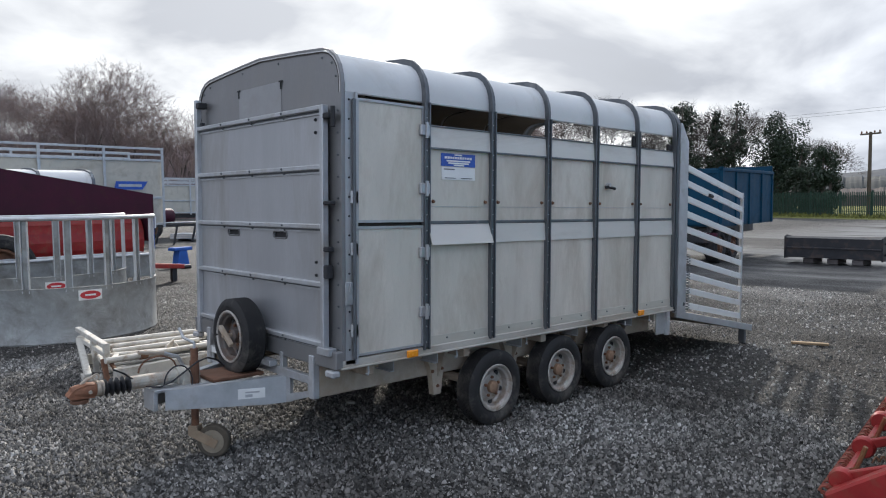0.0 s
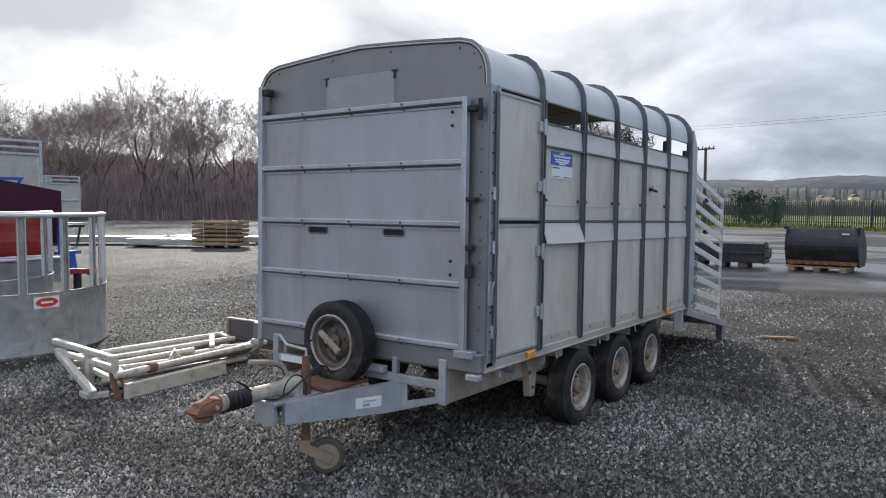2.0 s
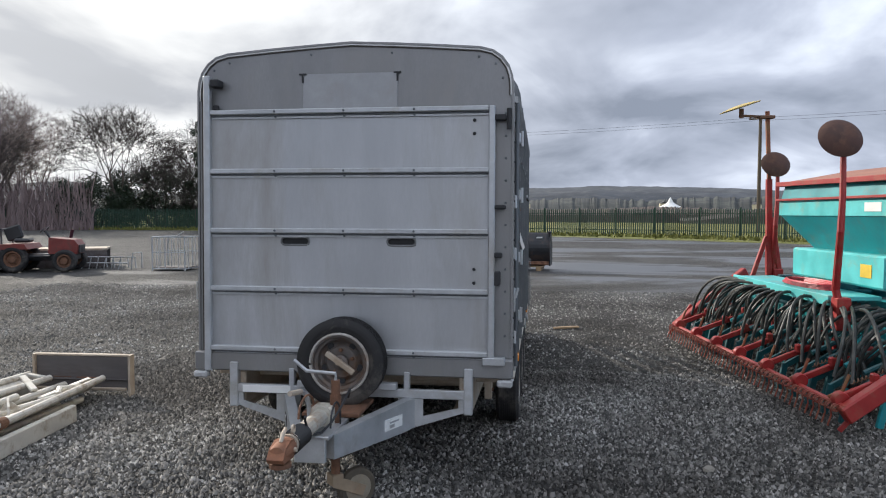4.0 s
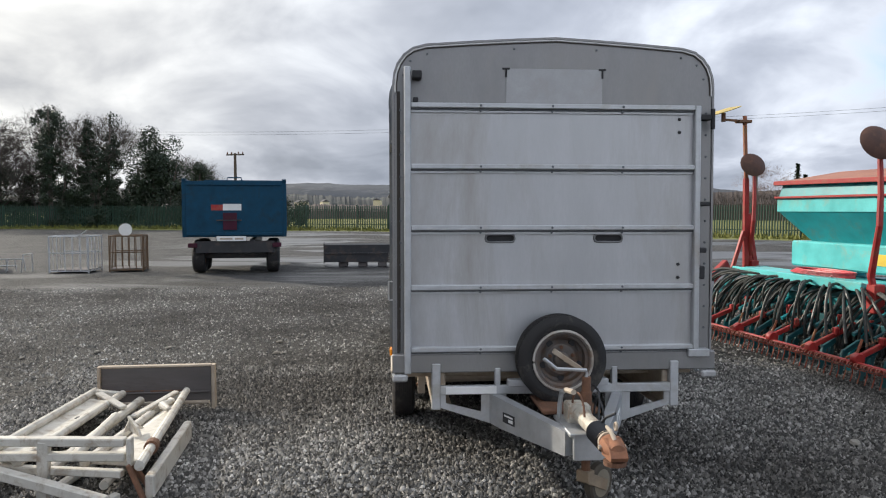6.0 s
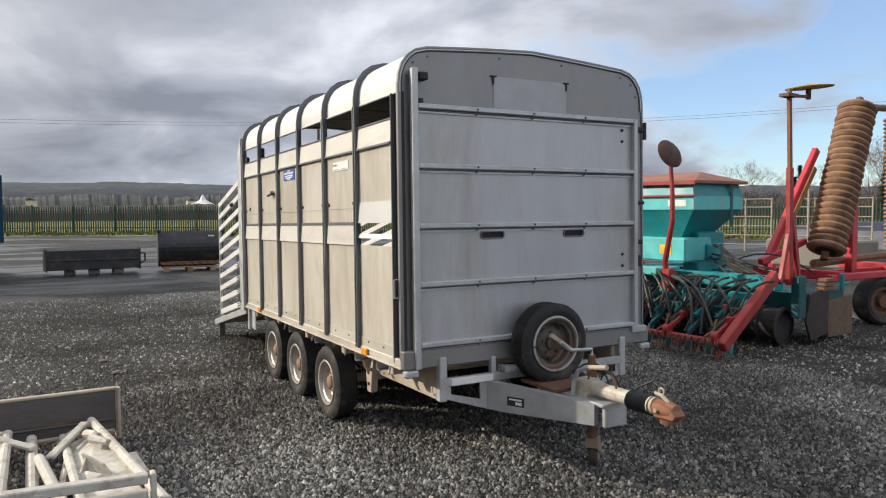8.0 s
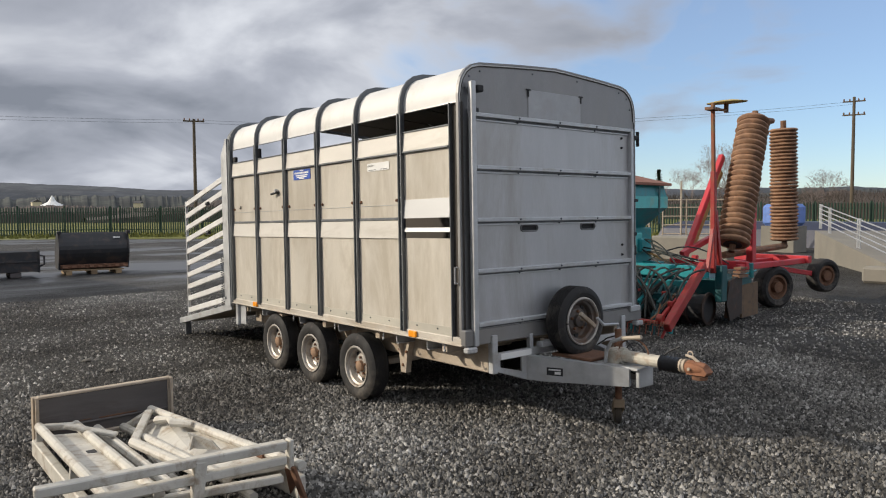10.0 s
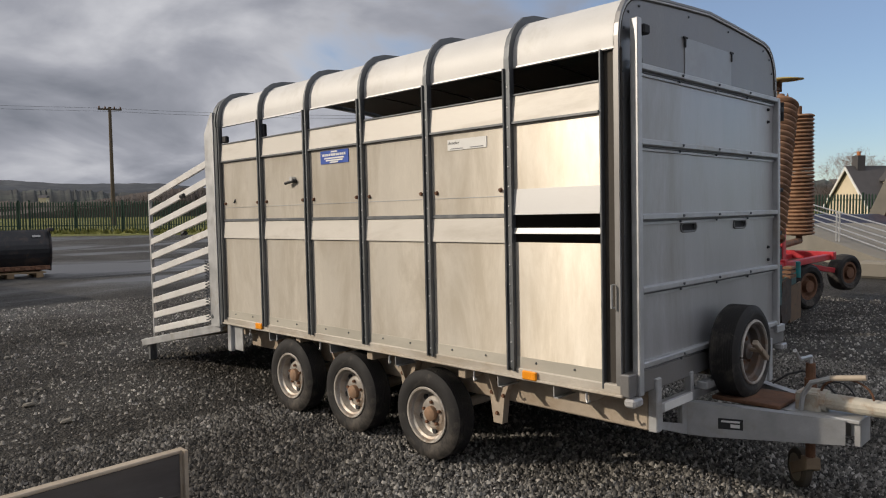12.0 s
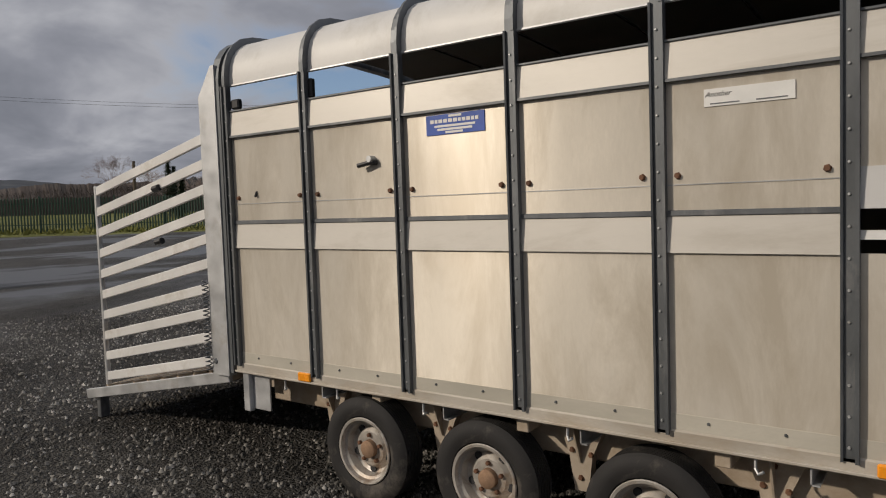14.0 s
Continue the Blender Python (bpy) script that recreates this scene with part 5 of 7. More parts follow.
X0, X1, XC = -1.95, 2.15, 0.1
HX0, HX1 = -0.96, 1.10


def hull(x0, x1, levels):
    """A tapering tub: levels of (inset, y front, y rear, z)."""
    g = Geo()
    for i, y0, y1, z in levels:
        g.v += [(x0 + i, y0, z), (x1 - i, y0, z), (x1 - i, y1, z), (x0 + i, y1, z)]
    for k in range(len(levels) - 1):
        o = 4 * k
        g.f += [(o + j, o + (j + 1) % 4, o + 4 + (j + 1) % 4, o + 4 + j) for j in range(4)]
    g.f += [(0, 1, 2, 3), tuple(4 * (len(levels) - 1) + j for j in (3, 2, 1, 0))]
    return g


hop = part("hopper", hull(HX0, HX1, [(0.34, -0.62, -0.06, 1.22), (0.0, -0.84, 0.17, 1.58)]), TEAL, drill, "deep teal sloping seed hopper")
part("hopper_band", hull(HX0 - 0.01, HX1 + 0.01, [(0, -0.85, 0.18, 1.58), (0, -0.85, 0.18, 1.745)]), TEAL_LIGHT, hop, "pale teal band")
part("hopper_rim", hull(HX0, HX1, [(0, -0.84, 0.17, 1.745), (0.04, -0.81, 0.14, 1.915)]), TEAL, hop)
part("hopper_rail", Geo().bar((HX0 - 0.03, 0.20, 1.75), (HX1 + 0.03, 0.20, 1.75), 0.03, 0.025, 0.004), RED, hop)
part("rating_sticker", Geo().box(HX0 + 0.10, HX0 + 0.36, 0.181, 0.184, 1.62, 1.70), WHITE, hop, "pale sticker")
part("hopper_strap", Geo().box(HX0 - 0.016, HX0 - 0.011, -0.62, -0.57, 1.36, 1.92), TEAL_DARK, hop)
g = Geo()
g.v = [(HX0 - 0.05, -0.89, 1.90), (HX1 + 0.05, -0.89, 1.90), (HX1 + 0.05, 0.20, 1.90), (HX0 - 0.05, 0.20, 1.90), (HX0 - 0.05, -0.89, 1.935), (HX1 + 0.05, -0.89, 1.935), (HX1 + 0.05, 0.20, 1.935), (HX0 - 0.05, 0.20, 1.935), (HX0 + 0.32, -0.42, 2.06), (HX1 - 0.32, -0.42, 2.06)]
g.f = [(0, 1, 2, 3), (0, 4, 5, 1), (1, 5, 6, 2), (2, 6, 7, 3), (3, 7, 4, 0), (4, 8, 9, 5), (6, 9, 8, 7), (5, 9, 6), (7, 8, 4)]
part("cover", g, LID, drill, "faded rust-red sheet cover")
part("cover_edge", Geo().bar((HX0 - 0.05, 0.205, 1.905), (HX1 + 0.05, 0.205, 1.925), 0.02, 0.05, 0.005), RED, drill)
met = part("metering_box", Geo().box(HX0 + 0.16, HX1 - 0.16, -0.45, 0.10, 0.93, 1.23, 0.02), TEAL_LIGHT, drill, "pale teal metering box")
part("warning_label", Geo().box(-0.60, -0.42, 0.102, 0.105, 1.02, 1.14), material("yellow_label", (0.75, 0.50, 0.05), 0.5), met, "yellow label")
part("side_column", Geo().box(HX0 + 0.18, HX0 + 0.42, -0.75, -0.20, 0.72, 1.30, 0.02).box(HX0 + 0.10, HX0 + 0.2, -0.60, -0.30, 0.95, 1.15, 0.02), TEAL, drill)
part("side_column", Geo().box(HX1 - 0.42, HX1 - 0.18, -0.75, -0.20, 0.72, 1.30, 0.02), TEAL, drill)
part("platform", Geo().box(-0.70, 1.46, 0.06, 0.50, 0.83, 0.87, 0.006), TEAL_LIGHT, drill, "pale teal loading platform")
part("platform_edge", Geo().box(-0.72, 1.48, 0.50, 0.54, 0.79, 0.88, 0.005), TEAL_LIGHT, drill)
for k in range(4):
    a = [(0.15 - 0.02 * k + (0.48 - 0.02 * k) * math.cos(t), 0.30 + (0.12 + 0.012 * k) * math.sin(t), 0.89 + 0.014 * k) for t in [6.28 * j / 28 for j in range(29)]]
    part("hydraulic_hose", Geo().tube(a, 0.011, 6, False), RED_BRIGHT, drill, "coiled red hose")
part("main_beam", Geo().bar((X0 + 0.05, -0.12, 0.74), (X1 - 0.05, -0.12, 0.74), 0.16, 0.16, 0.01), TEAL, drill)
part("rear_beam", Geo().bar((X0 + 0.05, 0.26, 0.60), (X1 - 0.05, 0.26, 0.60), 0.10, 0.10, 0.008), TEAL, drill)
part("coulter_beam", Geo().bar((X0 + 0.05, 0.50, 0.46), (X1 - 0.05, 0.50, 0.46), 0.08, 0.08, 0.008), TEAL_DARK, drill)
random.seed(31)
for k in range(30):
    x = X0 + 0.12 + (X1 - X0 - 0.24) * k / 29
    row = k % 2
    y1 = 0.66 + 0.20 * row
    c = part("coulter", Geo().bar((x, 0.30, 0.56), (x, y1, 0.24), 0.03, 0.05, 0.004).bar((x, y1, 0.26), (x, y1 + 0.05, 0.03), 0.035, 0.05, 0.004), TEAL_DARK if k % 4 else TEAL, drill)
    part("spring", Geo().tube([(x + 0.03, 0.36, 0.58), (x + 0.03, y1 - 0.12, 0.40)], 0.022, 8), TEAL_DARK if k % 3 else TEAL, c)
    x2 = x * 0.55 + XC * 0.45 + random.uniform(-0.1, 0.1)
    mid = (x * 0.8 + x2 * 0.2 + random.uniform(-0.12, 0.12), 0.48 + random.uniform(-0.08, 0.18), 0.70 + random.uniform(-0.12, 0.10))
    p0, p1, p2 = Vector((x2, 0.44, 0.80)), Vector(mid) + Vector((0, 0.24, 0.03)), Vector((x, y1 - 0.02, 0.32))
    pts = [p0.lerp(p1, t).lerp(p1.lerp(p2, t), t) + Vector((0, 0, 0.10 * math.sin(math.pi * t))) for t in [j / 9 for j in range(10)]]
    part("seed_hose", Geo().tube(pts, 0.015, 7), HOSE, drill, "ribbed black seed hose")
    for j3 in range(2):
        x3 = min(max(x + random.uniform(-0.35, 0.35), X0 + 0.1), X1 - 0.1)
        p0, p1, p2 = Vector((x + random.uniform(-0.25, 0.25), 0.22, 0.80)), Vector(((x + x3) / 2, 0.62 + random.uniform(-0.1, 0.2), 0.78 + random.uniform(-0.25, 0.1))), Vector((x3, 0.72 + random.uniform(-0.1, 0.12), 0.22))
        pts = [p0.lerp(p1, t).lerp(p1.lerp(p2, t), t) for t in [j / 9 for j in range(10)]]
        part("seed_hose", Geo().tube(pts, 0.014, 7), HOSE, drill, "ribbed black seed hose")
XB = 1.85
bar = part("tine_bar", Geo().tube([(X0 - 0.02, 1.02, 0.21), (XB, 1.10, 0.21)], 0.024, 10), RED, drill, "rusty red rear tine bar")
for k in range(46):
    x = X0 + 0.02 + (XB - X0 - 0.06) * k / 45
    y = 1.02 + 0.08 * k / 45
    coil = [(x + 0.0045 * j, y + 0.05 + 0.026 * math.cos(0.9 * j), 0.20 + 0.026 * math.sin(0.9 * j)) for j in range(14)]
    part("spring_tine", Geo().tube(coil + [(x + 0.06, y + 0.06, 0.14), (x + 0.06, y + 0.085, 0.06)], 0.0065, 5), ORANGE_TINE, bar)
for k in range(7):
    x = X0 + 0.10 + (XB - X0 - 0.25) * k / 6
    y = 1.02 + 0.08 * k / 6
    br = part("bar_bracket", Geo().lathe([(0.001, -0.035), (0.052, -0.035), (0.060, -0.02), (0.060, 0.02), (0.052, 0.035), (0.001, 0.035)], 14, Matrix.Translation((x, y - 0.01, 0.25)) @ Matrix.Rotation(radians(90), 4, "Z")), RED, drill, "round pressed red bracket", True)
    part("bracket_arm", Geo().bar((x, y - 0.03, 0.27), (x + 0.02, 0.50, 0.47), 0.035, 0.05, 0.006), RED, br)
    part("bracket_cap", Geo().box(x - 0.03, x + 0.03, 0.74, 0.79, 0.36, 0.44, 0.01), RED, br)
    part("bracket_stem", Geo().tube([(x + 0.05, y - 0.10, 0.42), (x + 0.06, y - 0.06, 0.30), (x + 0.11, y + 0.02, 0.24)], 0.012, 6), RED_BROWN, br)
    part("bracket_spring", Geo().tube([(x + 0.06 + 0.012 * math.cos(j * 0.9), 0.52 + 0.0042 * j, 0.50 - 0.0016 * j + 0.012 * math.sin(j * 0.9)) for j in range(90)], 0.005, 4), IRON, br)
for sx, x in ((-1, X0 + 0.03), (1, X1 + 0.28)):
    a = part("end_arm", Geo().bar((x, 0.02, 0.84), (x + (0.02 * sx if sx < 0 else -0.35), 1.03, 0.15), 0.09, 0.13, 0.012), RED, drill, "red folding end arm")
    part("end_arm_strut", Geo().bar((x, 0.72, 0.40), (x - 0.05 * sx, 1.02, 0.02), 0.025, 0.035, 0.004), RED, a)
    mk = part("marker_post", Geo().bar((x, -0.28, 0.72), (x + 0.01, -0.26, 2.05), 0.06, 0.07, 0.006, (0, 1, 0)), RED, drill, "red marker post")
    part("post_brace", Geo().bar((x - 0.03, -0.42, 0.75), (x, -0.30, 1.55), 0.05, 0.06, 0.005, (0, 1, 0)).bar((x - 0.02, -0.05, 0.75), (x, -0.24, 1.3), 0.05, 0.05, 0.005, (0, 1, 0)), RED, mk)
    part("post_top", Geo().bar((x + 0.01, -0.26, 2.05), (x + 0.015, -0.22, 2.93), 0.042, 0.048, 0.005, (0, 1, 0)), RED_BROWN, mk)
    s = -1 if sx < 0 else 1
    part("post_clamp", Geo().box(x - 0.05, x + 0.07, -0.30, -0.10, 2.83, 2.87, 0.005).bar((x, -0.24, 2.85), (x, -0.24 + s * 0.36, 2.87), 0.04, 0.03, 0.004).tube([(x, -0.24 + s * 0.36, 2.84), (x, -0.24 + s * 0.36, 2.96)], 0.03, 10), IRON, mk)
    part("marker_disc", Geo().lathe([(0.001, 0.03), (0.12, 0.025), (0.26, 0.0), (0.255, -0.01), (0.12, 0.012), (0.001, 0.015)], 30, Matrix.Translation((x, -0.24 + s * 0.38, 2.98)) @ Matrix.Rotation(radians(86 if sx < 0 else 72), 4, "X")), YELLOW_DISC, mk, "dull yellow marker disc", True)
for x, dy in ((-0.87, 0.08), (2.40, -0.80)):
    a = part("track_marker", Geo().tube([(x, 0.42 + dy, 0.72), (x + 0.03, 0.46 + dy, 0.95), (x - 0.10, 0.50 + dy, 1.45), (x - 0.08, 0.48 + dy, 1.75), (x - 0.03, 0.46 + dy, 2.20)], [0.036, 0.034, 0.030, 0.027, 0.024], 10), RED, drill, "bent red marker arm")
    part("marker_disc", Geo().lathe([(0.001, 0.05), (0.12, 0.035), (0.18, -0.01), (0.175, -0.02), (0.12, 0.02), (0.001, 0.035)], 30, Matrix.Translation((x - 0.06, 0.50 + dy, 2.24)) @ Matrix.Rotation(radians(84), 4, "Z") @ Matrix.Rotation(radians(24), 4, "X")), IRON_RED, a, "dark rusty concave marker disc", True)
    part("marker_axle", Geo().tube([(x - 0.10, 0.47 + dy, 2.22), (x + 0.10, 0.44 + dy, 2.19)], 0.012, 6), GALV, a)
    part("marker_foot", Geo().box(x - 0.05, x + 0.07, 0.36 + dy, 0.48 + dy, 0.60, 0.88, 0.01), RED, a)
# power harrow in front of the drill
ph = part("power_harrow", Geo().box(X0 - 0.02, X1 + 0.02, -1.45, -0.55, 0.36, 0.62, 0.02), TEAL_DARK, drill, "teal power harrow with worn end plates")
for x in (X0 - 0.03, X1 + 0.03):
    part("end_plate", Geo().prism([(-1.62, 0.05), (-1.05, 0.05), (-1.00, 0.50), (-1.60, 0.52)], 0, x - 0.012, x + 0.012), WORN_BROWN, ph, "worn brown end plate")
    part("end_plate", Geo().prism([(-1.0, 0.12), (-0.62, 0.05), (-0.50, 0.30), (-0.60, 0.60), (-1.0, 0.66)], 0, x - 0.03, x - 0.004), IRON_DARK, ph)
    part("end_frame", Geo().box(x - 0.05, x + 0.05, -0.46, -0.30, 0.34, 0.82, 0.01), TEAL_DARK, ph)
    part("spring_pack", Geo().box(x - 0.05, x + 0.05, -1.15, -0.85, 0.62, 0.66).box(x - 0.05, x + 0.05, -1.12, -0.88, 0.68, 0.71).box(x - 0.05, x + 0.05, -1.12, -0.9, 0.73, 0.76), IRON, ph)
    part("adjuster", Geo().tube([(x, -0.8, 0.62), (x, -1.55, 0.68)], 0.014, 6).tube([(x - 0.04, -1.3, 0.6), (x - 0.04, -1.28, 0.8)], 0.03, 8), TEAL, ph)
for k in range(14):
    x = X0 + 0.15 + 0.29 * k
    part("harrow_tine", Geo().bar((x, -1.1, 0.36), (x + 0.03, -1.08, 0.02), 0.03, 0.08, 0.004), IRON, ph)
part("packer_roller", Geo().tube([(X0 + 0.12, -0.30, 0.24), (X1 - 0.12, -0.30, 0.24)], 0.19, 18), DARK, drill, "dark packer roller")
for k in range(18):
    x = X0 + 0.1 + (X1 - X0 - 0.2) * k / 17
    part("packer_ring", Geo().lathe([(0.185, -0.02), (0.22, -0.01), (0.22, 0.01), (0.185, 0.02)], 16, Matrix.Translation((x, -0.30, 0.24)) @ Matrix.Rotation(radians(90), 4, "Z")), IRON_DARK, drill)
part("drawbar_frame", Geo().bar((-0.2, -0.3, 0.74), (0.0, -1.9, 0.72), 0.12, 0.14, 0.01).bar((0.5, -0.3, 0.74), (0.3, -1.9, 0.72), 0.12, 0.14, 0.01).bar((X0 + 0.9, -0.55, 0.76), (X1 - 0.9, -0.55, 0.76), 0.12, 0.12, 0.01), TEAL, drill)
part("top_strut", Geo().bar((-0.55, -0.4, 1.1), (-1.35, -0.95, 0.62), 0.035, 0.035, 0.004), OCHRE, drill)
part("power_cable", Geo().tube([(-0.7 - 0.11 * k, -0.5 - 0.09 * k, 0.72 + 0.30 * math.sin(0.33 * k)) for k in range(10)], 0.011, 6), BLACK, drill)
random.seed(63)
for k in range(7):
    p0 = Vector((random.uniform(-1.0, -0.7), random.uniform(-0.5, -0.2), random.uniform(0.85, 1.15)))
    p2 = Vector((random.uniform(-1.95, -1.6), random.uniform(-0.35, 0.25), random.uniform(0.55, 0.95)))
    p1 = (p0 + p2) / 2 + Vector((0, random.uniform(-0.1, 0.35), random.uniform(-0.25, 0.45)))
    pts = [p0.lerp(p1, t).lerp(p1.lerp(p2, t), t) for t in [j / 10 for j in range(11)]]
    part("hydraulic_hose", Geo().tube(pts, 0.011, 6), HOSE, drill, "loose black hydraulic hose")
for k in range(9):
    x = X0 + 0.3 + 0.4 * k
    part("depth_clamp", Geo().box(x - 0.03, x + 0.03, 0.44, 0.56, 0.42, 0.53, 0.01), RED, drill, "small red clamp")
part("breather_box", Geo().box(-1.50, -1.42, -0.75, -0.68, 0.72, 0.92, 0.01), RED_BRIGHT, drill)

# ---- folded ring roller ----
roll = thing("ring_roller", pose(4.35, -3.2, 0), "red folding ring roller with two upright rusty roller gangs", "roller")


def gang(p, q, r, rings):
    """A roller gang: ribbed iron rings on an axle, from p to q."""
    p, q = Vector(p), Vector(q)
    d = q - p
    m = Matrix.Translation(p) @ d.to_track_quat("Y", "Z").to_matrix().to_4x4()
    axle = part("gang_axle", Geo().tube([p - d.normalized() * 0.12, q + d.normalized() * 0.14], 0.05, 10), IRON, roll, "rusty roller axle")
    step = d.length / rings
    for k in range(rings):
        c = step * (k + 0.5)
        wob = r * random.uniform(0.97, 1.03)
        part("ring", Geo().lathe([(r * 0.5, c - step * 0.46), (wob * 0.86, c - step * 0.48), (wob * 0.98, c - step * 0.16), (wob, c), (wob * 0.98, c + step * 0.16), (wob * 0.86, c + step * 0.48), (r * 0.5, c + step * 0.46)], 26, m), RING_IRON, axle, "", True)
    part("gang_end", Geo().lathe([(0.001, -0.01), (r * 0.55, -0.01), (r * 0.5, 0.05), (0.001, 0.05)], 18, m), DARK, axle)


random.seed(41)
gang((-0.05, 1.22, 1.02), (0.12, 0.32, 3.00), 0.25, 24)
gang((0.36, -1.28, 1.00), (0.38, -1.20, 2.98), 0.235, 32)
part("head_link", Geo().tube([(0.20, 0.16, 3.03), (0.36, -0.75, 3.08)], 0.05, 8), IRON, roll)
part("foot_beam", Geo().tube([(0.0, 1.4, 0.86), (0.36, -1.3, 0.90)], 0.055, 8), IRON, roll)
part("main_frame", Geo().bar((0.25, 1.9, 0.68), (0.25, -0.75, 0.68), 0.09, 0.09, 0.01).bar((-0.35, 1.6, 0.70), (-0.3, -0.7, 0.70), 0.08, 0.09, 0.01).bar((-0.4, 1.4, 0.72), (0.9, 1.4, 0.72), 0.12, 0.12, 0.01).bar((-0.4, -0.6, 0.72), (0.9, -0.6, 0.72), 0.12, 0.12, 0.01), RED_BRIGHT, roll, "red painted roller frame")
part("slant_beam", Geo().bar((0.25, 2.05, 0.85), (0.3, 0.95, 2.40), 0.08, 0.10, 0.01), RED_BRIGHT, roll)
part("slant_brace", Geo().bar((0.3, 1.75, 1.0), (0.32, 0.95, 2.15), 0.05, 0.08, 0.006), OCHRE, roll)
part("upright", Geo().bar((-0.05, 0.66, 0.72), (-0.02, 0.62, 2.40), 0.11, 0.12, 0.01, (0, 1, 0)), RED_BRIGHT, roll)
part("tie_beam", Geo().bar((0.2, 2.2, 0.90), (0.2, 1.3, 1.15), 0.08, 0.08, 0.008), RED_BRIGHT, roll)
part("rear_link", Geo().bar((-0.15, -0.1, 0.58), (-0.36, -1.06, 0.44), 0.06, 0.08, 0.01), RED_BRIGHT, roll)


def farm_wheel(name, x, y, r, w, turn, parent, label):
    hub = new(name)
    hub.parent = parent
    hub.location = (x, y, r)
    hub.rotation_euler = (0, 0, radians(turn))
    hub["label"] = label
    h, q = w / 2, r * 0.58
    part("tyre", Geo().lathe([(q, h * 0.7), (q + 0.03, h), (r * 0.85, h * 1.06), (r * 0.97, h * 0.8), (r, h * 0.4), (r, -h * 0.4), (r * 0.97, -h * 0.8), (r * 0.85, -h * 1.06), (q + 0.03, -h), (q, -h * 0.7)], 36), RUBBER, hub, "", True)
    part("rim", Geo().lathe([(q + 0.01, h * 0.75), (q - 0.03, h * 0.8), (q - 0.06, h * 0.25), (q * 0.45, h * 0.35), (0.09, h * 0.5), (0.085, h * 0.95), (0.001, h * 0.98)], 28).lathe([(q + 0.01, -h * 0.75), (q - 0.03, -h * 0.8), (q - 0.06, -h * 0.25), (0.001, -h * 0.2)], 28), RUST, hub, "rusty rim", True)
    return hub


farm_wheel("transport_wheel", -0.26, 0.36, 0.33, 0.25, 72, roll, "road wheel with rusty rim")
farm_wheel("transport_wheel", -0.39, -1.10, 0.285, 0.23, 70, roll, "road wheel with rusty rim").location.z = 0.43
farm_wheel("transport_wheel", 1.3, 0.3, 0.33, 0.25, 70, roll, "road wheel with rusty rim")

# ---- blue tipping trailer ----
tip = thing("tipping_trailer", pose(16.25, 9.15, 0, 0, 0, 8), "blue steel tipping trailer parked with tailgate shut", "farm trailer")
body = part("body", Geo().box(0.0, 4.4, -1.20, 1.20, 0.92, 0.98), TRAILER_BLUE, tip, "blue steel tipping body")
part("tailgate", Geo().box(-0.03, 0.02, -1.16, 1.16, 0.96, 2.30, 0.006), TRAILER_BLUE, body, "blue tailgate with faded stickers")
for s in (1, -1):
    part("side_panel", Geo().box(0.02, 4.4, s * 1.16, s * 1.21, 0.96, 2.28, 0.006), TRAILER_BLUE, body)
    part("side_rib", Geo().box(0.0, 0.09, s * 1.15, s * 1.25, 0.92, 2.36, 0.006), TRAILER_BLUE, body)
    for x in (1.1, 2.2, 3.3, 4.3):
        part("side_rib", Geo().box(x - 0.04, x + 0.04, s * 1.21, s * 1.25, 0.92, 2.28, 0.006), TRAILER_BLUE, body)
    part("top_rail", Geo().box(0.0, 4.4, s * 1.15, s * 1.25, 2.26, 2.34, 0.008), TRAILER_BLUE, body)
    part("tail_lamp", Geo().box(-0.05, 0.10, s * 0.90, s * 1.12, 0.66, 0.77, 0.012), MAROON, tip, "red tail lamp cluster")
    farm_wheel("road_wheel", 0.55, s * 0.90, 0.42, 0.30, 0 if s > 0 else 180, tip, "farm tyre on rusty rim")
    farm_wheel("road_wheel", 1.55, s * 0.90, 0.42, 0.30, 0 if s > 0 else 180, tip, "farm tyre on rusty rim")
    part("chassis_rail", Geo().box(0.05, 5.2, s * 0.35, s * 0.47, 0.62, 0.86, 0.01), BUCKET_BLACK, tip)
part("front_panel", Geo().box(4.36, 4.42, -1.2, 1.2, 0.96, 2.5, 0.006), TRAILER_BLUE, body)
part("rear_beam", Geo().box(0.0, 0.12, -0.95, 0.95, 0.52, 0.82, 0.01), BUCKET_BLACK, tip)
part("gate_beam", Geo().box(-0.06, -0.03, -1.14, 1.14, 2.20, 2.30, 0.006), TRAILER_BLUE, body)
part("gate_beam", Geo().box(-0.06, -0.03, -1.14, 1.14, 0.96, 1.03, 0.006), TRAILER_BLUE, body)
part("gate_slide", Geo().box(-0.07, -0.03, -0.05, 0.28, 1.10, 1.52, 0.006), MAROON, body, "rust-red grain slide")
part("slide_bar", Geo().box(-0.08, -0.05, -0.16, 0.44, 1.32, 1.35, 0.004), BUCKET_BLACK, body)
part("faded_sticker", Geo().box(-0.034, -0.031, 0.26, 0.56, 1.58, 1.72), RED, body, "faded red and white sticker")
part("faded_sticker", Geo().box(-0.0345, -0.031, -0.16, 0.28, 1.58, 1.74), WHITE, body)
part("number_plate", Geo().box(-0.08, -0.06, -0.26, 0.44, 0.82, 0.94, 0.004), WHITE, tip, "white number plate")
part("plate_bars", Geo().box(-0.083, -0.08, -0.2, 0.0, 0.855, 0.90).box(-0.083, -0.08, 0.06, 0.36, 0.855, 0.90), GALV_DIRTY, tip)
part("top_loop", Geo().tube([(0.0, -0.18, 2.32), (0.0, -0.16, 2.39), (0.0, 0.16, 2.39), (0.0, 0.18, 2.32)], 0.015, 6), TRAILER_BLUE, body)
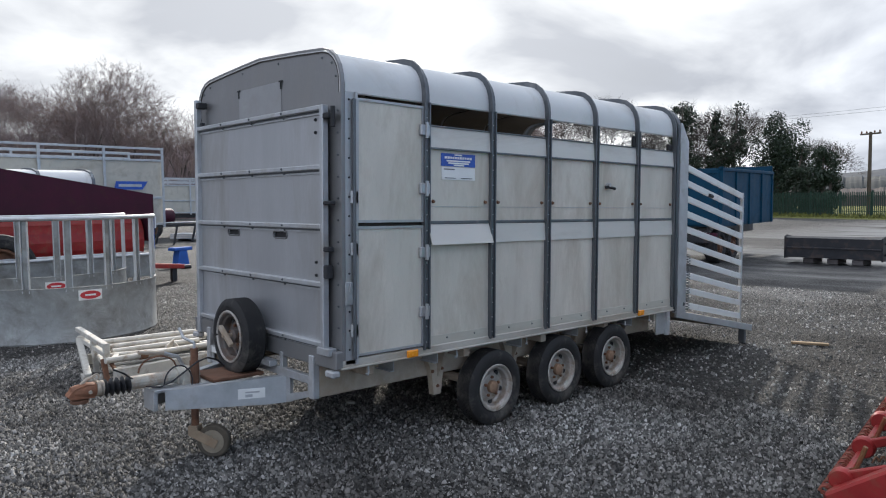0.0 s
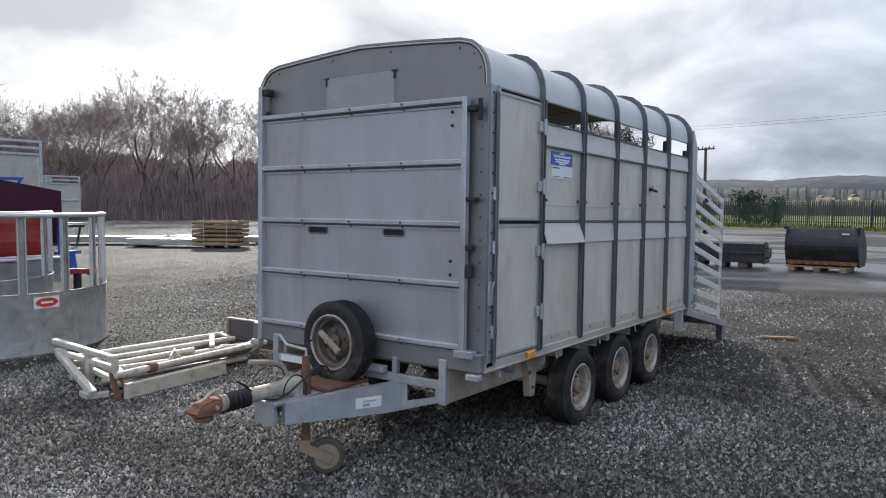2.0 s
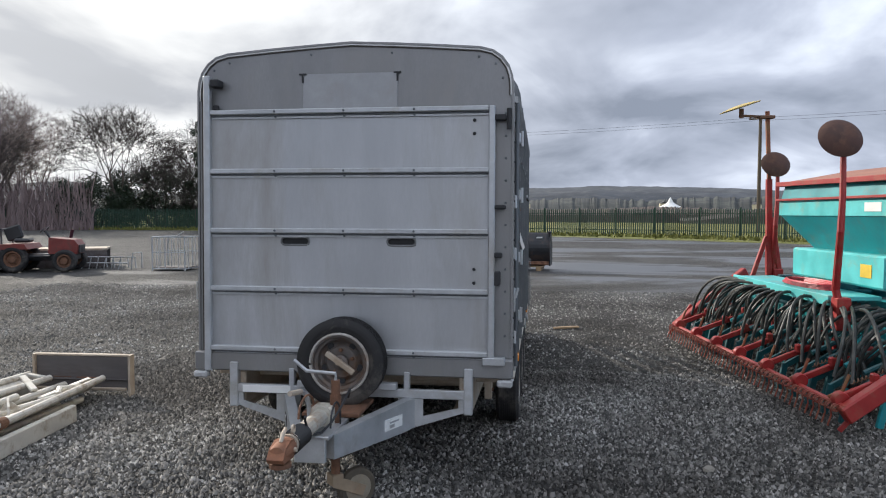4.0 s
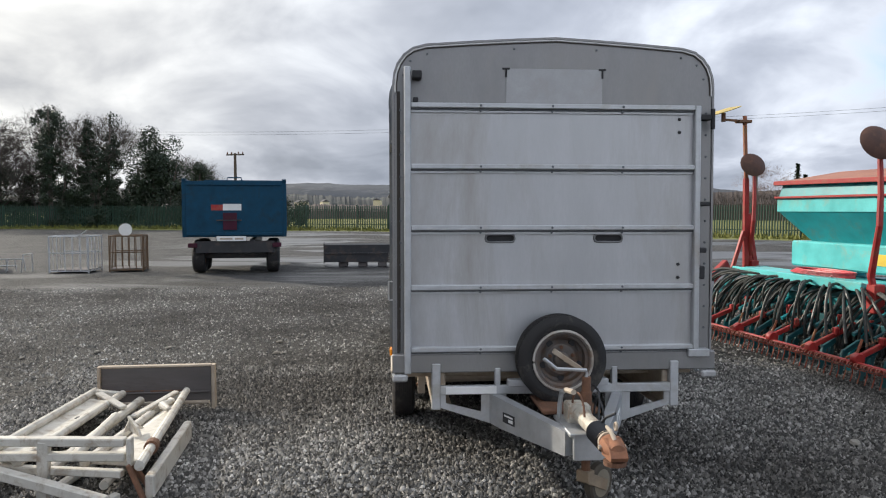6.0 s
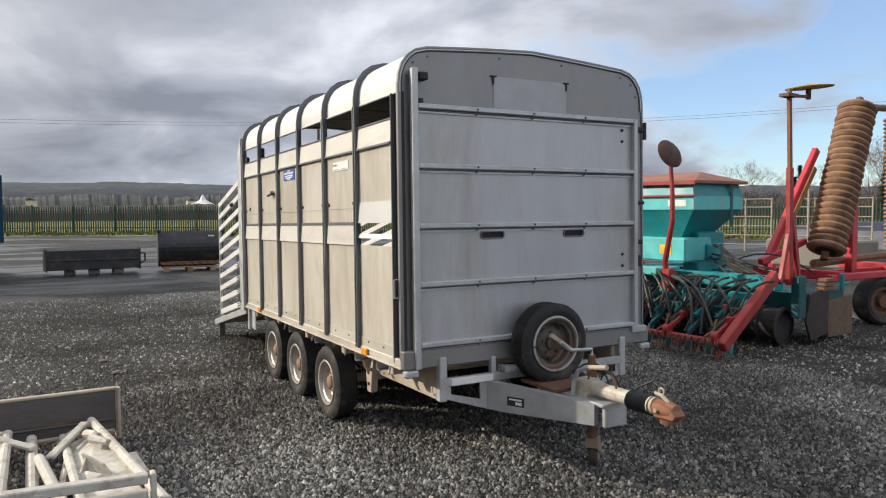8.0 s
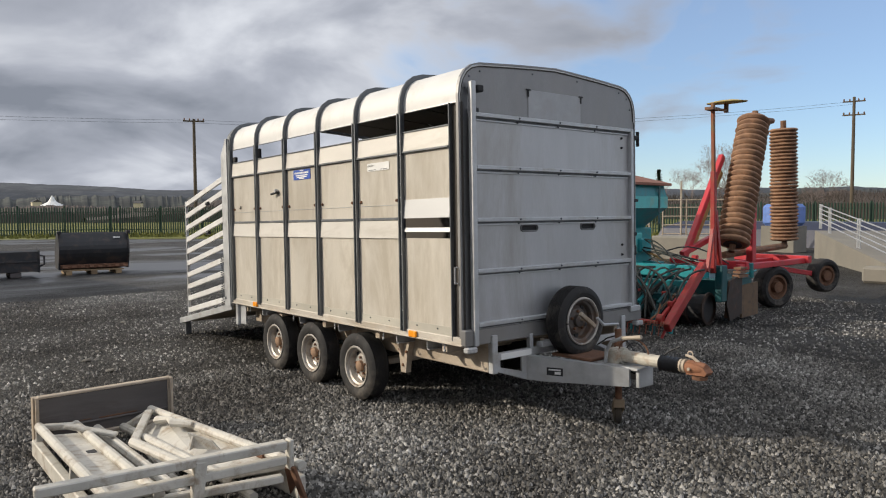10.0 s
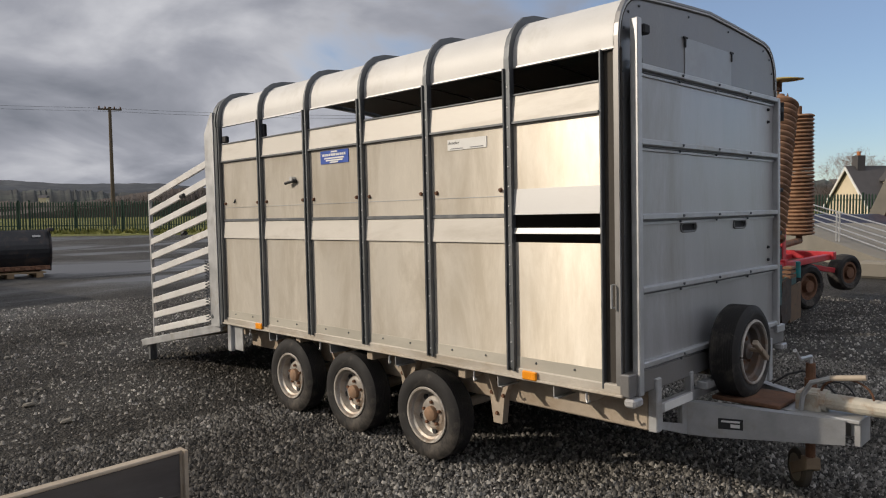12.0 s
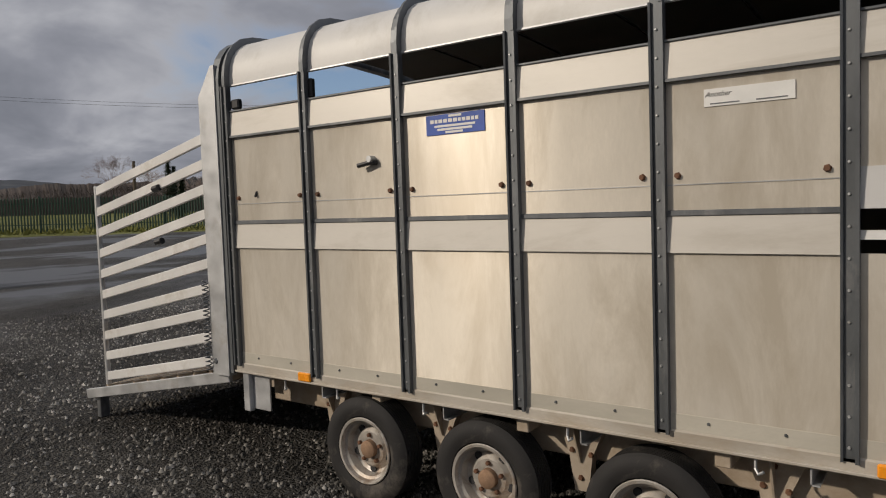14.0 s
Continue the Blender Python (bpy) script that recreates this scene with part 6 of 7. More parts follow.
part("axle", Geo().box(0.48, 0.62, -0.85, 0.85, 0.36, 0.48).box(1.48, 1.62, -0.85, 0.85, 0.36, 0.48), BUCKET_BLACK, tip)

# ---- loader buckets ----
bk = thing("loader_bucket", pose(18.25, 6.08, 0, 0, 0, 4), "wide black loader bucket lying face down on blocks", "bucket", "loader buckets")
sec = [(0.0, 0.14), (0.0, 0.62), (0.10, 0.66), (0.62, 0.60), (0.95, 0.30), (0.95, 0.12)]
part("shell", Geo().prism([(x, z) for x, z in sec], 1, -1.05, 1.05), BUCKET_BLACK, bk)
for y in (-1.06, 1.06):
    part("side_plate", Geo().prism([(-0.02, 0.11), (-0.02, 0.65), (0.10, 0.69), (0.64, 0.62), (0.98, 0.30), (0.98, 0.10)], 1, y - 0.015, y + 0.015), BUCKET_BLACK, bk)
part("lip", Geo().box(-0.03, 0.0, -1.03, 1.03, 0.36, 0.40, 0.006), BUCKET_BLACK, bk)
part("side_hook", Geo().tube([(0.1, -1.08, 0.52), (0.1, -1.2, 0.5), (0.1, -1.2, 0.30), (0.1, -1.08, 0.25)], 0.025, 6), BUCKET_BLACK, bk)
for y in (-0.55, 0.0, 0.55):
    solid("support_block", Geo().box(18.3, 18.9, 6.08 + y - 0.12, 6.08 + y + 0.12, 0.0, 0.125, 0.01), OLD_BOARD, "dark timber block under the bucket", "block", "bucket blocks")
bk = thing("loader_bucket", pose(18.35, 3.75, 0, 0, 0, -5), "deep black loader bucket with worn cutting edge on a pallet", "bucket", "loader buckets")
arc = [(0.02, 0.15)] + [(0.52 - 0.52 * math.cos(a) * 1.0, 0.62 + 0.45 * math.sin(a)) for a in [-1.2 + 0.24 * k for k in range(11)]] + [(1.0, 0.2)]
part("shell", Geo().prism([(0.16 - 0.16 * math.sin(math.pi * k / 8), 0.24 + 0.78 * k / 8) for k in range(9)] + [(0.20, 1.06), (0.45, 1.02), (0.85, 0.70), (0.95, 0.35), (0.80, 0.16), (0.2, 0.14)], 1, -0.79, 0.79), BUCKET_BLACK, bk)
for y in (-0.80, 0.80):
    part("side_plate", Geo().prism([(0.13 - 0.16 * math.sin(math.pi * k / 8), 0.22 + 0.83 * k / 8) for k in range(9)] + [(0.20, 1.09), (0.5, 1.04), (0.9, 0.7), (0.98, 0.33), (0.82, 0.13), (0.15, 0.12)], 1, y - 0.018, y + 0.018), BUCKET_BLACK, bk)
    part("side_ear", Geo().box(-0.04, 0.10, y - 0.05, y + 0.05, 1.02, 1.10, 0.01), BUCKET_BLACK, bk)
part("cutting_edge", Geo().box(0.06, 0.16, -0.78, 0.78, 0.15, 0.25, 0.01), RUST, bk, "rusty worn cutting edge")
for k in range(8):
    part("tooth", Geo().prism([(0.0, 0.17), (0.08, 0.15), (0.08, 0.24)], 1, -0.72 + 0.2 * k - 0.05, -0.72 + 0.2 * k + 0.05), RUST, bk)
part("maker_decal", Geo().box(0.055, 0.075, -0.60, -0.44, 0.90, 0.94), WHITE, bk)
pl = thing("pallet", pose(18.7, 3.75, 0, 0, 0, -5), "worn grey pallet under the bucket", "pallet")
for k in range(3):
    part("bearer", Geo().box(-0.5, 0.5, -0.62 + 0.57 * k, -0.48 + 0.57 * k, 0.0, 0.10, 0.004), TIMBER, pl)
for k in range(5):
    part("deck_board", Geo().box(-0.5 + 0.22 * k, -0.38 + 0.22 * k, -0.68, 0.72, 0.10, 0.122, 0.003), TIMBER, pl)


# ---- cages, mower and small frames by the wood side ----
def pipe_cage(x, y, turn, w, d, h, mat, label, bars):
    t = thing("animal_cage", pose(x, y, 0, 0, 0, turn), label, "cage", "cages")
    r = 0.018
    for z in (0.05, h):
        part("hoop", Geo().tube([(0, 0, z), (w, 0, z), (w, d, z), (0, d, z), (0, 0, z)], r, 6), mat, t)
    for px, py in ((0, 0), (w, 0), (w, d), (0, d)):
        part("corner_post", Geo().tube([(px, py, 0), (px, py, h)], r * 1.2, 6), mat, t)
    for k in range(1, bars):
        f = k / bars
        for py in (0, d):
            part("bar", Geo().tube([(w * f, py, 0.05), (w * f, py, h)], r * 0.7, 5), mat, t)
    for k in range(1, max(2, bars - 1)):
        f = k / max(2, bars - 1)
        for px in (0, w):
            part("bar", Geo().tube([(px, d * f, 0.05), (px, d * f, h)], r * 0.7, 5), mat, t)
    for py in (0, d):
        part("mid_rail", Geo().tube([(0, py, h * 0.55), (w, py, h * 0.55)], r * 0.8, 5), mat, t)
    part("floor", Geo().box(0.02, w - 0.02, 0.02, d - 0.02, 0.06, 0.09), OLD_BOARD, t)
    return t


cg = pipe_cage(16.6, 13.8, -90, 0.95, 0.85, 0.92, GALV, "pale galvanised tube cage on the gravel", 5)
part("gate_arm", Geo().tube([(0.7, 0, 0.92), (0.95, -0.05, 1.08)], 0.014, 5), GALV, cg)
cg = pipe_cage(16.9, 12.45, -80, 0.80, 0.80, 0.92, WORN_BROWN, "rusty weigh cage with a round white dial", 5)
dial = part("dial", Geo().lathe([(0.001, 0.04), (0.15, 0.04), (0.16, 0.02), (0.16, -0.03), (0.001, -0.03)], 24, Matrix.Translation((0.38, 0.1, 1.08))), WHITE, cg, "round white weighing dial", True)
mow = thing("ride_on_mower", pose(16.0, 16.6, 0, 0, 0, -70), "worn red and black ride-on mower with front deck", "mower")
MOWER_RED = material("faded_mower_red", (0.19, 0.03, 0.024), 0.45, 0, 0.35, 5, 60, 0.1, (1, 1, 1), (0.08, 0.04, 0.03), 0.4, 5)
part("chassis", Geo().box(-0.85, 0.85, -0.30, 0.30, 0.30, 0.48, 0.03), BUCKET_BLACK, mow)
part("bonnet", Geo().prism([(0.20, 0.48), (0.92, 0.48), (0.95, 0.72), (0.85, 0.86), (0.22, 0.92)], 1, -0.36, 0.36), MOWER_RED, mow, "faded red bonnet")
part("grille", Geo().box(0.93, 0.965, -0.28, 0.28, 0.50, 0.72, 0.01), BLACK, mow)
part("fender", Geo().prism([(-0.95, 0.62), (-0.88, 0.76), (-0.30, 0.76), (-0.22, 0.62)], 1, -0.62, 0.62), MOWER_RED, mow)
part("foot_plate", Geo().box(-0.25, 0.25, -0.50, 0.50, 0.40, 0.44, 0.01), BLACK, mow)
part("seat", Geo().box(-0.70, -0.30, -0.22, 0.22, 0.78, 0.90, 0.05), BLACK, mow)
part("seat_back", Geo().bar((-0.68, 0, 0.86), (-0.80, 0, 1.22), 0.42, 0.10, 0.04, (0, 1, 0)), BLACK, mow)
part("steering_column", Geo().tube([(0.22, 0, 0.80), (0.02, 0, 1.10)], 0.03, 8), BLACK, mow)
part("steering_wheel", Geo().tube([(0.02 + 0.10 * math.cos(0.4 * k), 0.17 * math.sin(0.4 * k), 1.12 + 0.08 * math.cos(0.4 * k)) for k in range(17)], 0.014, 6), BLACK, mow)
part("rear_bar", Geo().tube([(-0.9, -0.4, 0.45), (-0.92, -0.4, 1.15), (-0.92, 0.4, 1.15), (-0.9, 0.4, 0.45)], 0.025, 6), BUCKET_BLACK, mow)
for x, y, r in ((0.65, 0.5, 0.3), (0.65, -0.5, 0.3), (-0.6, 0.5, 0.36), (-0.6, -0.5, 0.36)):
    farm_wheel("mower_wheel", x, y, r, 0.24, 0 if y > 0 else 180, mow, "mower tyre")
part("deck", Geo().box(-1.6, -0.95, -0.85, 0.85, 0.12, 0.35, 0.04), BUCKET_BLACK, mow)
hr = thing("chain_harrow", pose(16.9, 16.35, 0, 0, 0, -88), "low grey galvanised tool frame on the gravel", "implement")
for k in range(7):
    part("hoop", Geo().tube([(0.22 * k, 0, 0), (0.22 * k + 0.08, 0, 0.34), (0.22 * k + 0.22, 0.5, 0.30), (0.22 * k + 0.25, 0.5, 0)], 0.016, 6), GALV, hr)
part("rail", Geo().tube([(0, 0, 0.17), (1.6, 0, 0.17)], 0.018, 6), GALV, hr)
part("end_frame", Geo().tube([(1.7, 0, 0), (1.75, 0, 0.45), (1.75, 0.5, 0.45), (1.75, 0.5, 0)], 0.018, 6), GALV, hr)


# ---- ring feeders ----
FEEDER_STEEL = material("weathered_feeder_steel", (0.37, 0.38, 0.37), 0.62, 0.25, 0.28, 3.2, 90, 0.12, (1, 1, 1), (0.19, 0.185, 0.17), 0.55, 3.4)


def ring_feeder(x, y, r, sheet_h, h, turn, a0, a1, label_at, label_z):
    """A half section of a ring feeder: curved base sheet, channel uprights and a top tube, from bearing a0 to a1."""
    t = thing("feeder_section", pose(x, y, 0), "curved galvanised cattle feeder section with sheeted base", "cattle feeder", "feeder sections")
    n = 60
    line = [(0.0, 0.0), (0.008, 0.02), (0.0, 0.04), (0.0, sheet_h - 0.03), (0.012, sheet_h), (-0.012, sheet_h), (-0.006, sheet_h - 0.03), (-0.006, 0.0)]
    bearing = [radians(a0 + (a1 - a0) * k / n) for k in range(n + 1)]
    g = Geo()
    g.v = [((r + d) * math.cos(a), (r + d) * math.sin(a), z) for a in bearing for d, z in line]
    g.f = [(8 * k + i, 8 * k + 8 + i, 8 * k + 8 + (i + 1) % 8, 8 * k + (i + 1) % 8) for k in range(n) for i in range(8)]
    g.f += [tuple(range(8)), tuple(8 * n + i for i in range(7, -1, -1))]
    part("base_sheet", g, FEEDER_STEEL, t, "curved galvanised base sheet", True)
    part("top_rail", Geo().tube([(r * math.cos(a), r * math.sin(a), h) for a in bearing], 0.026, 8), GALV, t)
    for a in (a0, a1):
        part("end_post", Geo().box(r - 0.02, r + 0.016, -0.02, 0.02, 0.0, h, 0.004, Matrix.Rotation(radians(a), 4, "Z")), GALV, t)
    for k in range(-9, 2):
        a = turn + 22.5 * k
        if not a0 + 3 < a < a1 - 3:
            continue
        m = Matrix.Rotation(radians(a), 4, "Z")
        up = part("upright", Geo().box(r - 0.028, r - 0.020, -0.030, 0.030, sheet_h - 0.05, h, 0.001, m), FEEDER_STEEL, t)
        for e in (-1, 1):
            part("flange", Geo().box(r - 0.034, r + 0.004, e * 0.030, e * 0.042, sheet_h - 0.05, h, 0.003, m), GALV, up)
    at = Matrix.Rotation(radians(label_at + 90), 4, "Z") @ Matrix.Translation((0, 0, label_z))
    lab = part("maker_label", Geo().prism([(-0.13, -0.06), (0.13, -0.06), (0.13, 0.06), (-0.13, 0.06)], 1, -r - 0.016, -r - 0.008, at), WHITE, t, "white label with a red oval")
    part("label_oval", Geo().lathe([(0.001, -0.002), (0.105, -0.002), (0.105, 0.002), (0.001, 0.002)], 24, at @ Matrix.Translation((0, -r - 0.019, 0)) @ Matrix.Diagonal((1.1, 1, 0.46, 1))), RED_BRIGHT, lab)
    part("label_bar", Geo().prism([(-0.06, -0.010), (0.06, -0.010), (0.06, 0.010), (-0.06, 0.010)], 1, -r - 0.025, -r - 0.022, at), WHITE, lab)
    return t


ring_feeder(2.46, 10.05, 1.15, 0.66, 1.47, 12.2, -196, -12, -89.5, 0.56)
ring_feeder(2.61, 11.61, 1.15, 0.66, 1.47, 19.0, -196, -11, -95, 0.53)

# ---- dumped hurdle frames and tailboard ----
tb = thing("tailboard", pose(3.79, 7.13, 0, 0, 0, 3), "weathered grey aluminium tailboard standing on edge", "tailboard")
part("board", Geo().box(-0.018, 0.018, -0.42, 0.42, 0.05, 0.345, 0.004), OLD_BOARD, tb)
part("top_edge", Geo().box(-0.026, 0.026, -0.42, 0.42, 0.345, 0.362, 0.004), GALV_DIRTY, tb)
part("lower_lip", Geo().box(-0.05, -0.018, -0.41, 0.41, 0.05, 0.075, 0.006), GALV_DIRTY, tb)
part("ledge", Geo().box(-0.032, -0.018, -0.41, 0.41, 0.135, 0.15, 0.004), OLD_BOARD, tb)
part("dent_scrape", Geo().box(-0.021, -0.018, -0.20, 0.05, 0.152, 0.162, 0.001).box(-0.021, -0.018, 0.10, 0.26, 0.158, 0.164, 0.001), RUST, tb)
for y in (-0.435, 0.435):
    part("end_bracket", Geo().prism([(-0.045, y - 0.015), (0.03, y - 0.015), (0.03, y + 0.015), (-0.02, y + 0.015), (-0.02, y + 0.004), (-0.045, y + 0.004)], 2, 0.0, 0.36), GALV_DIRTY, tb)


def plated_frame(label, near, far, near2, far2, drop):
    """A dumped steel frame: two long tubes, cross pieces, and a dropped sheet between them."""
    t = thing("hurdle", pose(*near), label, "frame", "dumped frames")
    o = Vector(near)
    a, b, c, d = (Vector(p) - o for p in (near, far, near2, far2))
    part("long_tube", Geo().tube([a, b], 0.028, 10), OFFWHITE, t)
    part("long_tube", Geo().tube([c, d], 0.028, 10), OFFWHITE, t)
    for f in (0.04, 0.98):
        part("cross_bar", Geo().bar(a.lerp(b, f), c.lerp(d, f), 0.045, 0.04, 0.006), OFFWHITE, t)
    dz = Vector((0, 0, drop))
    g = Geo()
    top = [a.lerp(b, 0.10) - dz, a.lerp(b, 0.90) - dz, c.lerp(d, 0.90) - dz, c.lerp(d, 0.10) - dz]
    g.v = [tuple(p) for p in top] + [tuple(p - Vector((0, 0, 0.006))) for p in top]
    g.f = [(0, 1, 2, 3), (7, 6, 5, 4)] + [(i, i + 4, (i + 1) % 4 + 4, (i + 1) % 4) for i in range(4)]
    part("plate", g, OFFWHITE, t)
    p = a.lerp(b, 0.60).lerp(c.lerp(d, 0.60), 0.30) - dz
    part("slot", Geo().box(p.x - 0.03, p.x + 0.03, p.y - 0.025, p.y + 0.025, p.z + 0.0005, p.z + 0.003), DARK, t, "square black slot")
    return t


fa = plated_frame("flaking white steel frame with plate dumped on gravel", (2.02, 7.33, 0.20), (3.65, 7.35, 0.17), (2.02, 7.55, 0.22), (3.67, 7.56, 0.19), 0.02)
part("foot_rail", Geo().bar((0.0, 0.235, -0.14), (1.68, 0.245, -0.145), 0.05, 0.10, 0.006), OFFWHITE, fa)
part("upright", Geo().bar((1.62, 0.235, -0.10), (1.62, 0.232, 0.0), 0.04, 0.03, 0.004), OFFWHITE, fa)
part("upright", Geo().bar((0.7, 0.235, -0.10), (0.7, 0.225, 0.01), 0.04, 0.03, 0.004), OFFWHITE, fa)
part("strap", Geo().bar((1.43, 0.12, 0.025), (1.24, -0.13, -0.035), 0.055, 0.025, 0.006), OFFWHITE, fa, "bent flat strap")
fb2 = plated_frame("tilted white steel frame with torn plate dumped on gravel", (1.90, 6.63, 0.21), (3.67, 6.87, 0.18), (2.05, 6.98, 0.18), (3.71, 7.04, 0.08), 0.025)
part("strap", Geo().bar((1.66, 0.28, -0.01), (1.30, 0.49, -0.10), 0.055, 0.025, 0.006), OFFWHITE, fb2, "bent flat strap")
part("catch", Geo().tube([(1.50, 0.28, -0.04), (1.38, 0.24, -0.01), (1.24, 0.26, 0.0), (1.12, 0.18, 0.0)], [0.03, 0.02, 0.03, 0.018], 8), OFFWHITE, fb2, "worn cast catch")
part("torn_tab", Geo().prism([(0.0, 0.0), (0.16, 0.0), (0.20, 0.09), (0.05, 0.05)], 1, -0.008, 0.008, Matrix.Translation((0.62, 0.2, -0.03)) @ Matrix.Rotation(0.7, 4, "Z")), OFFWHITE, fb2)
part("torn_tab", Geo().prism([(0.0, 0.0), (0.13, 0.0), (0.09, 0.08)], 1, -0.006, 0.006, Matrix.Translation((0.80, 0.24, -0.03)) @ Matrix.Rotation(2.2, 4, "Z")), OFFWHITE, fb2)
part("tube_clamp", Geo().tube([(0.32, 0.043, -0.005), (0.39, 0.053, -0.006)], 0.042, 12), RUST, fb2, "rusty clamp ring")
for x0, y0, z0, x1, y1, z1, r in ((2.10, 7.19, 0.13, 3.66, 7.22, 0.11, 0.033), (2.10, 7.06, 0.20, 3.02, 7.17, 0.17, 0.030), (2.0, 6.86, 0.07, 3.45, 6.92, 0.05, 0.026), (2.05, 7.12, 0.05, 3.3, 7.02, 0.04, 0.028)):
    solid("steel_tube", Geo().tube([(x0, y0, z0), (x1, y1, z1)], r, 10), OFFWHITE, "flaking white steel tube dumped with the frames", "tube", "dumped tubes")
solid("timber_rail", Geo().bar((1.96, 6.60, 0.068), (3.01, 6.68, 0.068), 0.05, 0.13, 0.008), OFFWHITE, "pale flat rail lying with the frames", "rail", "dumped tubes")
fe = thing("hurdle", pose(1.93, 6.71, 0), "upright white end frame with brackets on the pile", "frame", "dumped frames")
part("top_rail", Geo().bar((0.0, 0.0, 0.335), (0.10, 1.15, 0.335), 0.06, 0.045, 0.006), OFFWHITE, fe)
part("low_rail", Geo().bar((0.0, 0.0, 0.255), (0.10, 1.12, 0.245), 0.05, 0.045, 0.006), OFFWHITE, fe)
part("leg", Geo().bar((0.03, 0.44, 0.34), (0.06, 0.47, 0.0), 0.06, 0.05, 0.006, (1, 0, 0)), OFFWHITE, fe)
part("end_cap", Geo().box(-0.03, 0.03, -0.035, -0.01, 0.20, 0.36, 0.005), OFFWHITE, fe)
part("rusty_bracket", Geo().bar((-0.03, -0.02, 0.22), (-0.02, -0.10, 0.01), 0.05, 0.02, 0.004), RUST, fe, "rusty hanging strap")
part("rusty_bracket", Geo().bar((0.02, -0.03, 0.20), (0.10, -0.10, 0.02), 0.05, 0.02, 0.004), RUST, fe)
part("skid", Geo().bar((0.06, 1.0, 0.25), (-0.14, 0.06, 0.06), 0.06, 0.055, 0.006), OFFWHITE, fe)
part("cross_strut", Geo().bar((0.16, 0.9, 0.16), (0.0, 0.02, 0.16), 0.05, 0.04, 0.006), OFFWHITE, fe)
part("corner_bracket", Geo().bar((-0.15, 0.10, 0.035), (-0.12, 0.28, 0.03), 0.045, 0.05, 0.006).bar((-0.15, 0.10, 0.035), (-0.02, 0.04, 0.04), 0.045, 0.05, 0.006), OFFWHITE, fe)
solid("stick", Geo().bar((8.00, 2.98, 0.02), (8.15, 2.64, 0.02), 0.06, 0.025, 0.004), TIMBER, "pale scrap of wood lying on the gravel", "stick")

# ---- stacks and machines on the far side of the yard ----
st = thing("post_stack", pose(15.0, 22.6, 0, 0, 0, -62), "banded stack of pale fence posts", "post stack")
for r in range(6):
    for c in range(9):
        part("fence_post", Geo().tube([(-0.85, 0.12 * c + 0.06, 0.14 + 0.155 * r), (0.85, 0.12 * c + 0.06, 0.14 + 0.155 * r)], 0.058, 7), TIMBER, st)
    for x in (-0.6, 0.6):
        part("spacer", Geo().box(x - 0.04, x + 0.04, 0.0, 1.1, 0.197 + 0.155 * r, 0.215 + 0.155 * r), OLD_BOARD, st)
for x in (-0.4, 0.45):
    part("bearer", Geo().box(x - 0.05, x + 0.05, 0.0, 1.1, 0.0, 0.085), OLD_BOARD, st)
    part("band", Geo().box(x - 0.012, x + 0.012, -0.006, 0.0, 0.05, 1.05), GALV, st)
mb = thing("grab_bucket", pose(15.7, 19.2, 0, 0, 0, -62), "maroon steel bulk bucket standing open", "bucket")
part("back", Geo().prism([(-1.1, 0.0), (1.1, 0.0), (0.95, 1.12), (-0.95, 1.12)], 1, -0.03, 0.03), MAROON, mb)
for s in (1, -1):
    part("cheek", Geo().prism([(0.0, 0.0), (1.2, 0.0), (0.9, 0.6), (0.15, 1.12), (0.0, 1.12)], 0, s * 1.02 - 0.03, s * 1.02 + 0.03), MAROON, mb)
part("floor", Geo().box(-1.0, 1.0, 0.0, 1.2, 0.0, 0.05), MAROON, mb)
fb = thing("flat_deck", pose(16.6, 17.4, 0, 0, 0, -62), "low grey flat deck on skids", "deck")
part("deck_top", Geo().box(-0.3, 1.9, 0, 1.2, 0.50, 0.56, 0.006), GALV_DIRTY, fb)
part("apron", Geo().box(-0.3, 1.9, 0.0, 0.04, 0.02, 0.50, 0.004), OLD_BOARD, fb)
part("skid", Geo().box(-0.3, 1.9, 1.1, 1.2, 0.0, 0.5, 0.004), OLD_BOARD, fb)
part("machine_head", Geo().tube([(0.9, 0.5, 0.56), (0.9, 0.5, 0.85)], 0.18, 10).tube([(0.9, 0.5, 0.85), (0.95, 0.5, 1.1)], 0.05, 6), MAROON, fb)
random.seed(55)
for (x, y, tn, l) in ((13.4, 25.6, -60, 3.6), (15.6, 26.3, -62, 4.0), (18.2, 21.6, -60, 2.4), (12.0, 30.0, -55, 5.0)):
    ss = thing("sheet_stack", pose(x, y, 0, 0, 0, tn), "low stack of pale galvanised sheets on battens", "sheet stack", "sheet stacks")
    part("batten", Geo().box(0.3, 0.4, 0, 1.0, 0, 0.1), OLD_BOARD, ss)
    part("batten", Geo().box(l - 0.4, l - 0.3, 0, 1.0, 0, 0.1), OLD_BOARD, ss)
    for k in range(5):
        part("sheet", Geo().box(0.03 * random.random(), l + 0.1 * random.random(), 0.02 * random.random(), 1.0 + 0.05 * random.random(), 0.10 + 0.045 * k, 0.135 + 0.045 * k, 0.004), ALU_BRIGHT if k % 2 else GALV, ss)


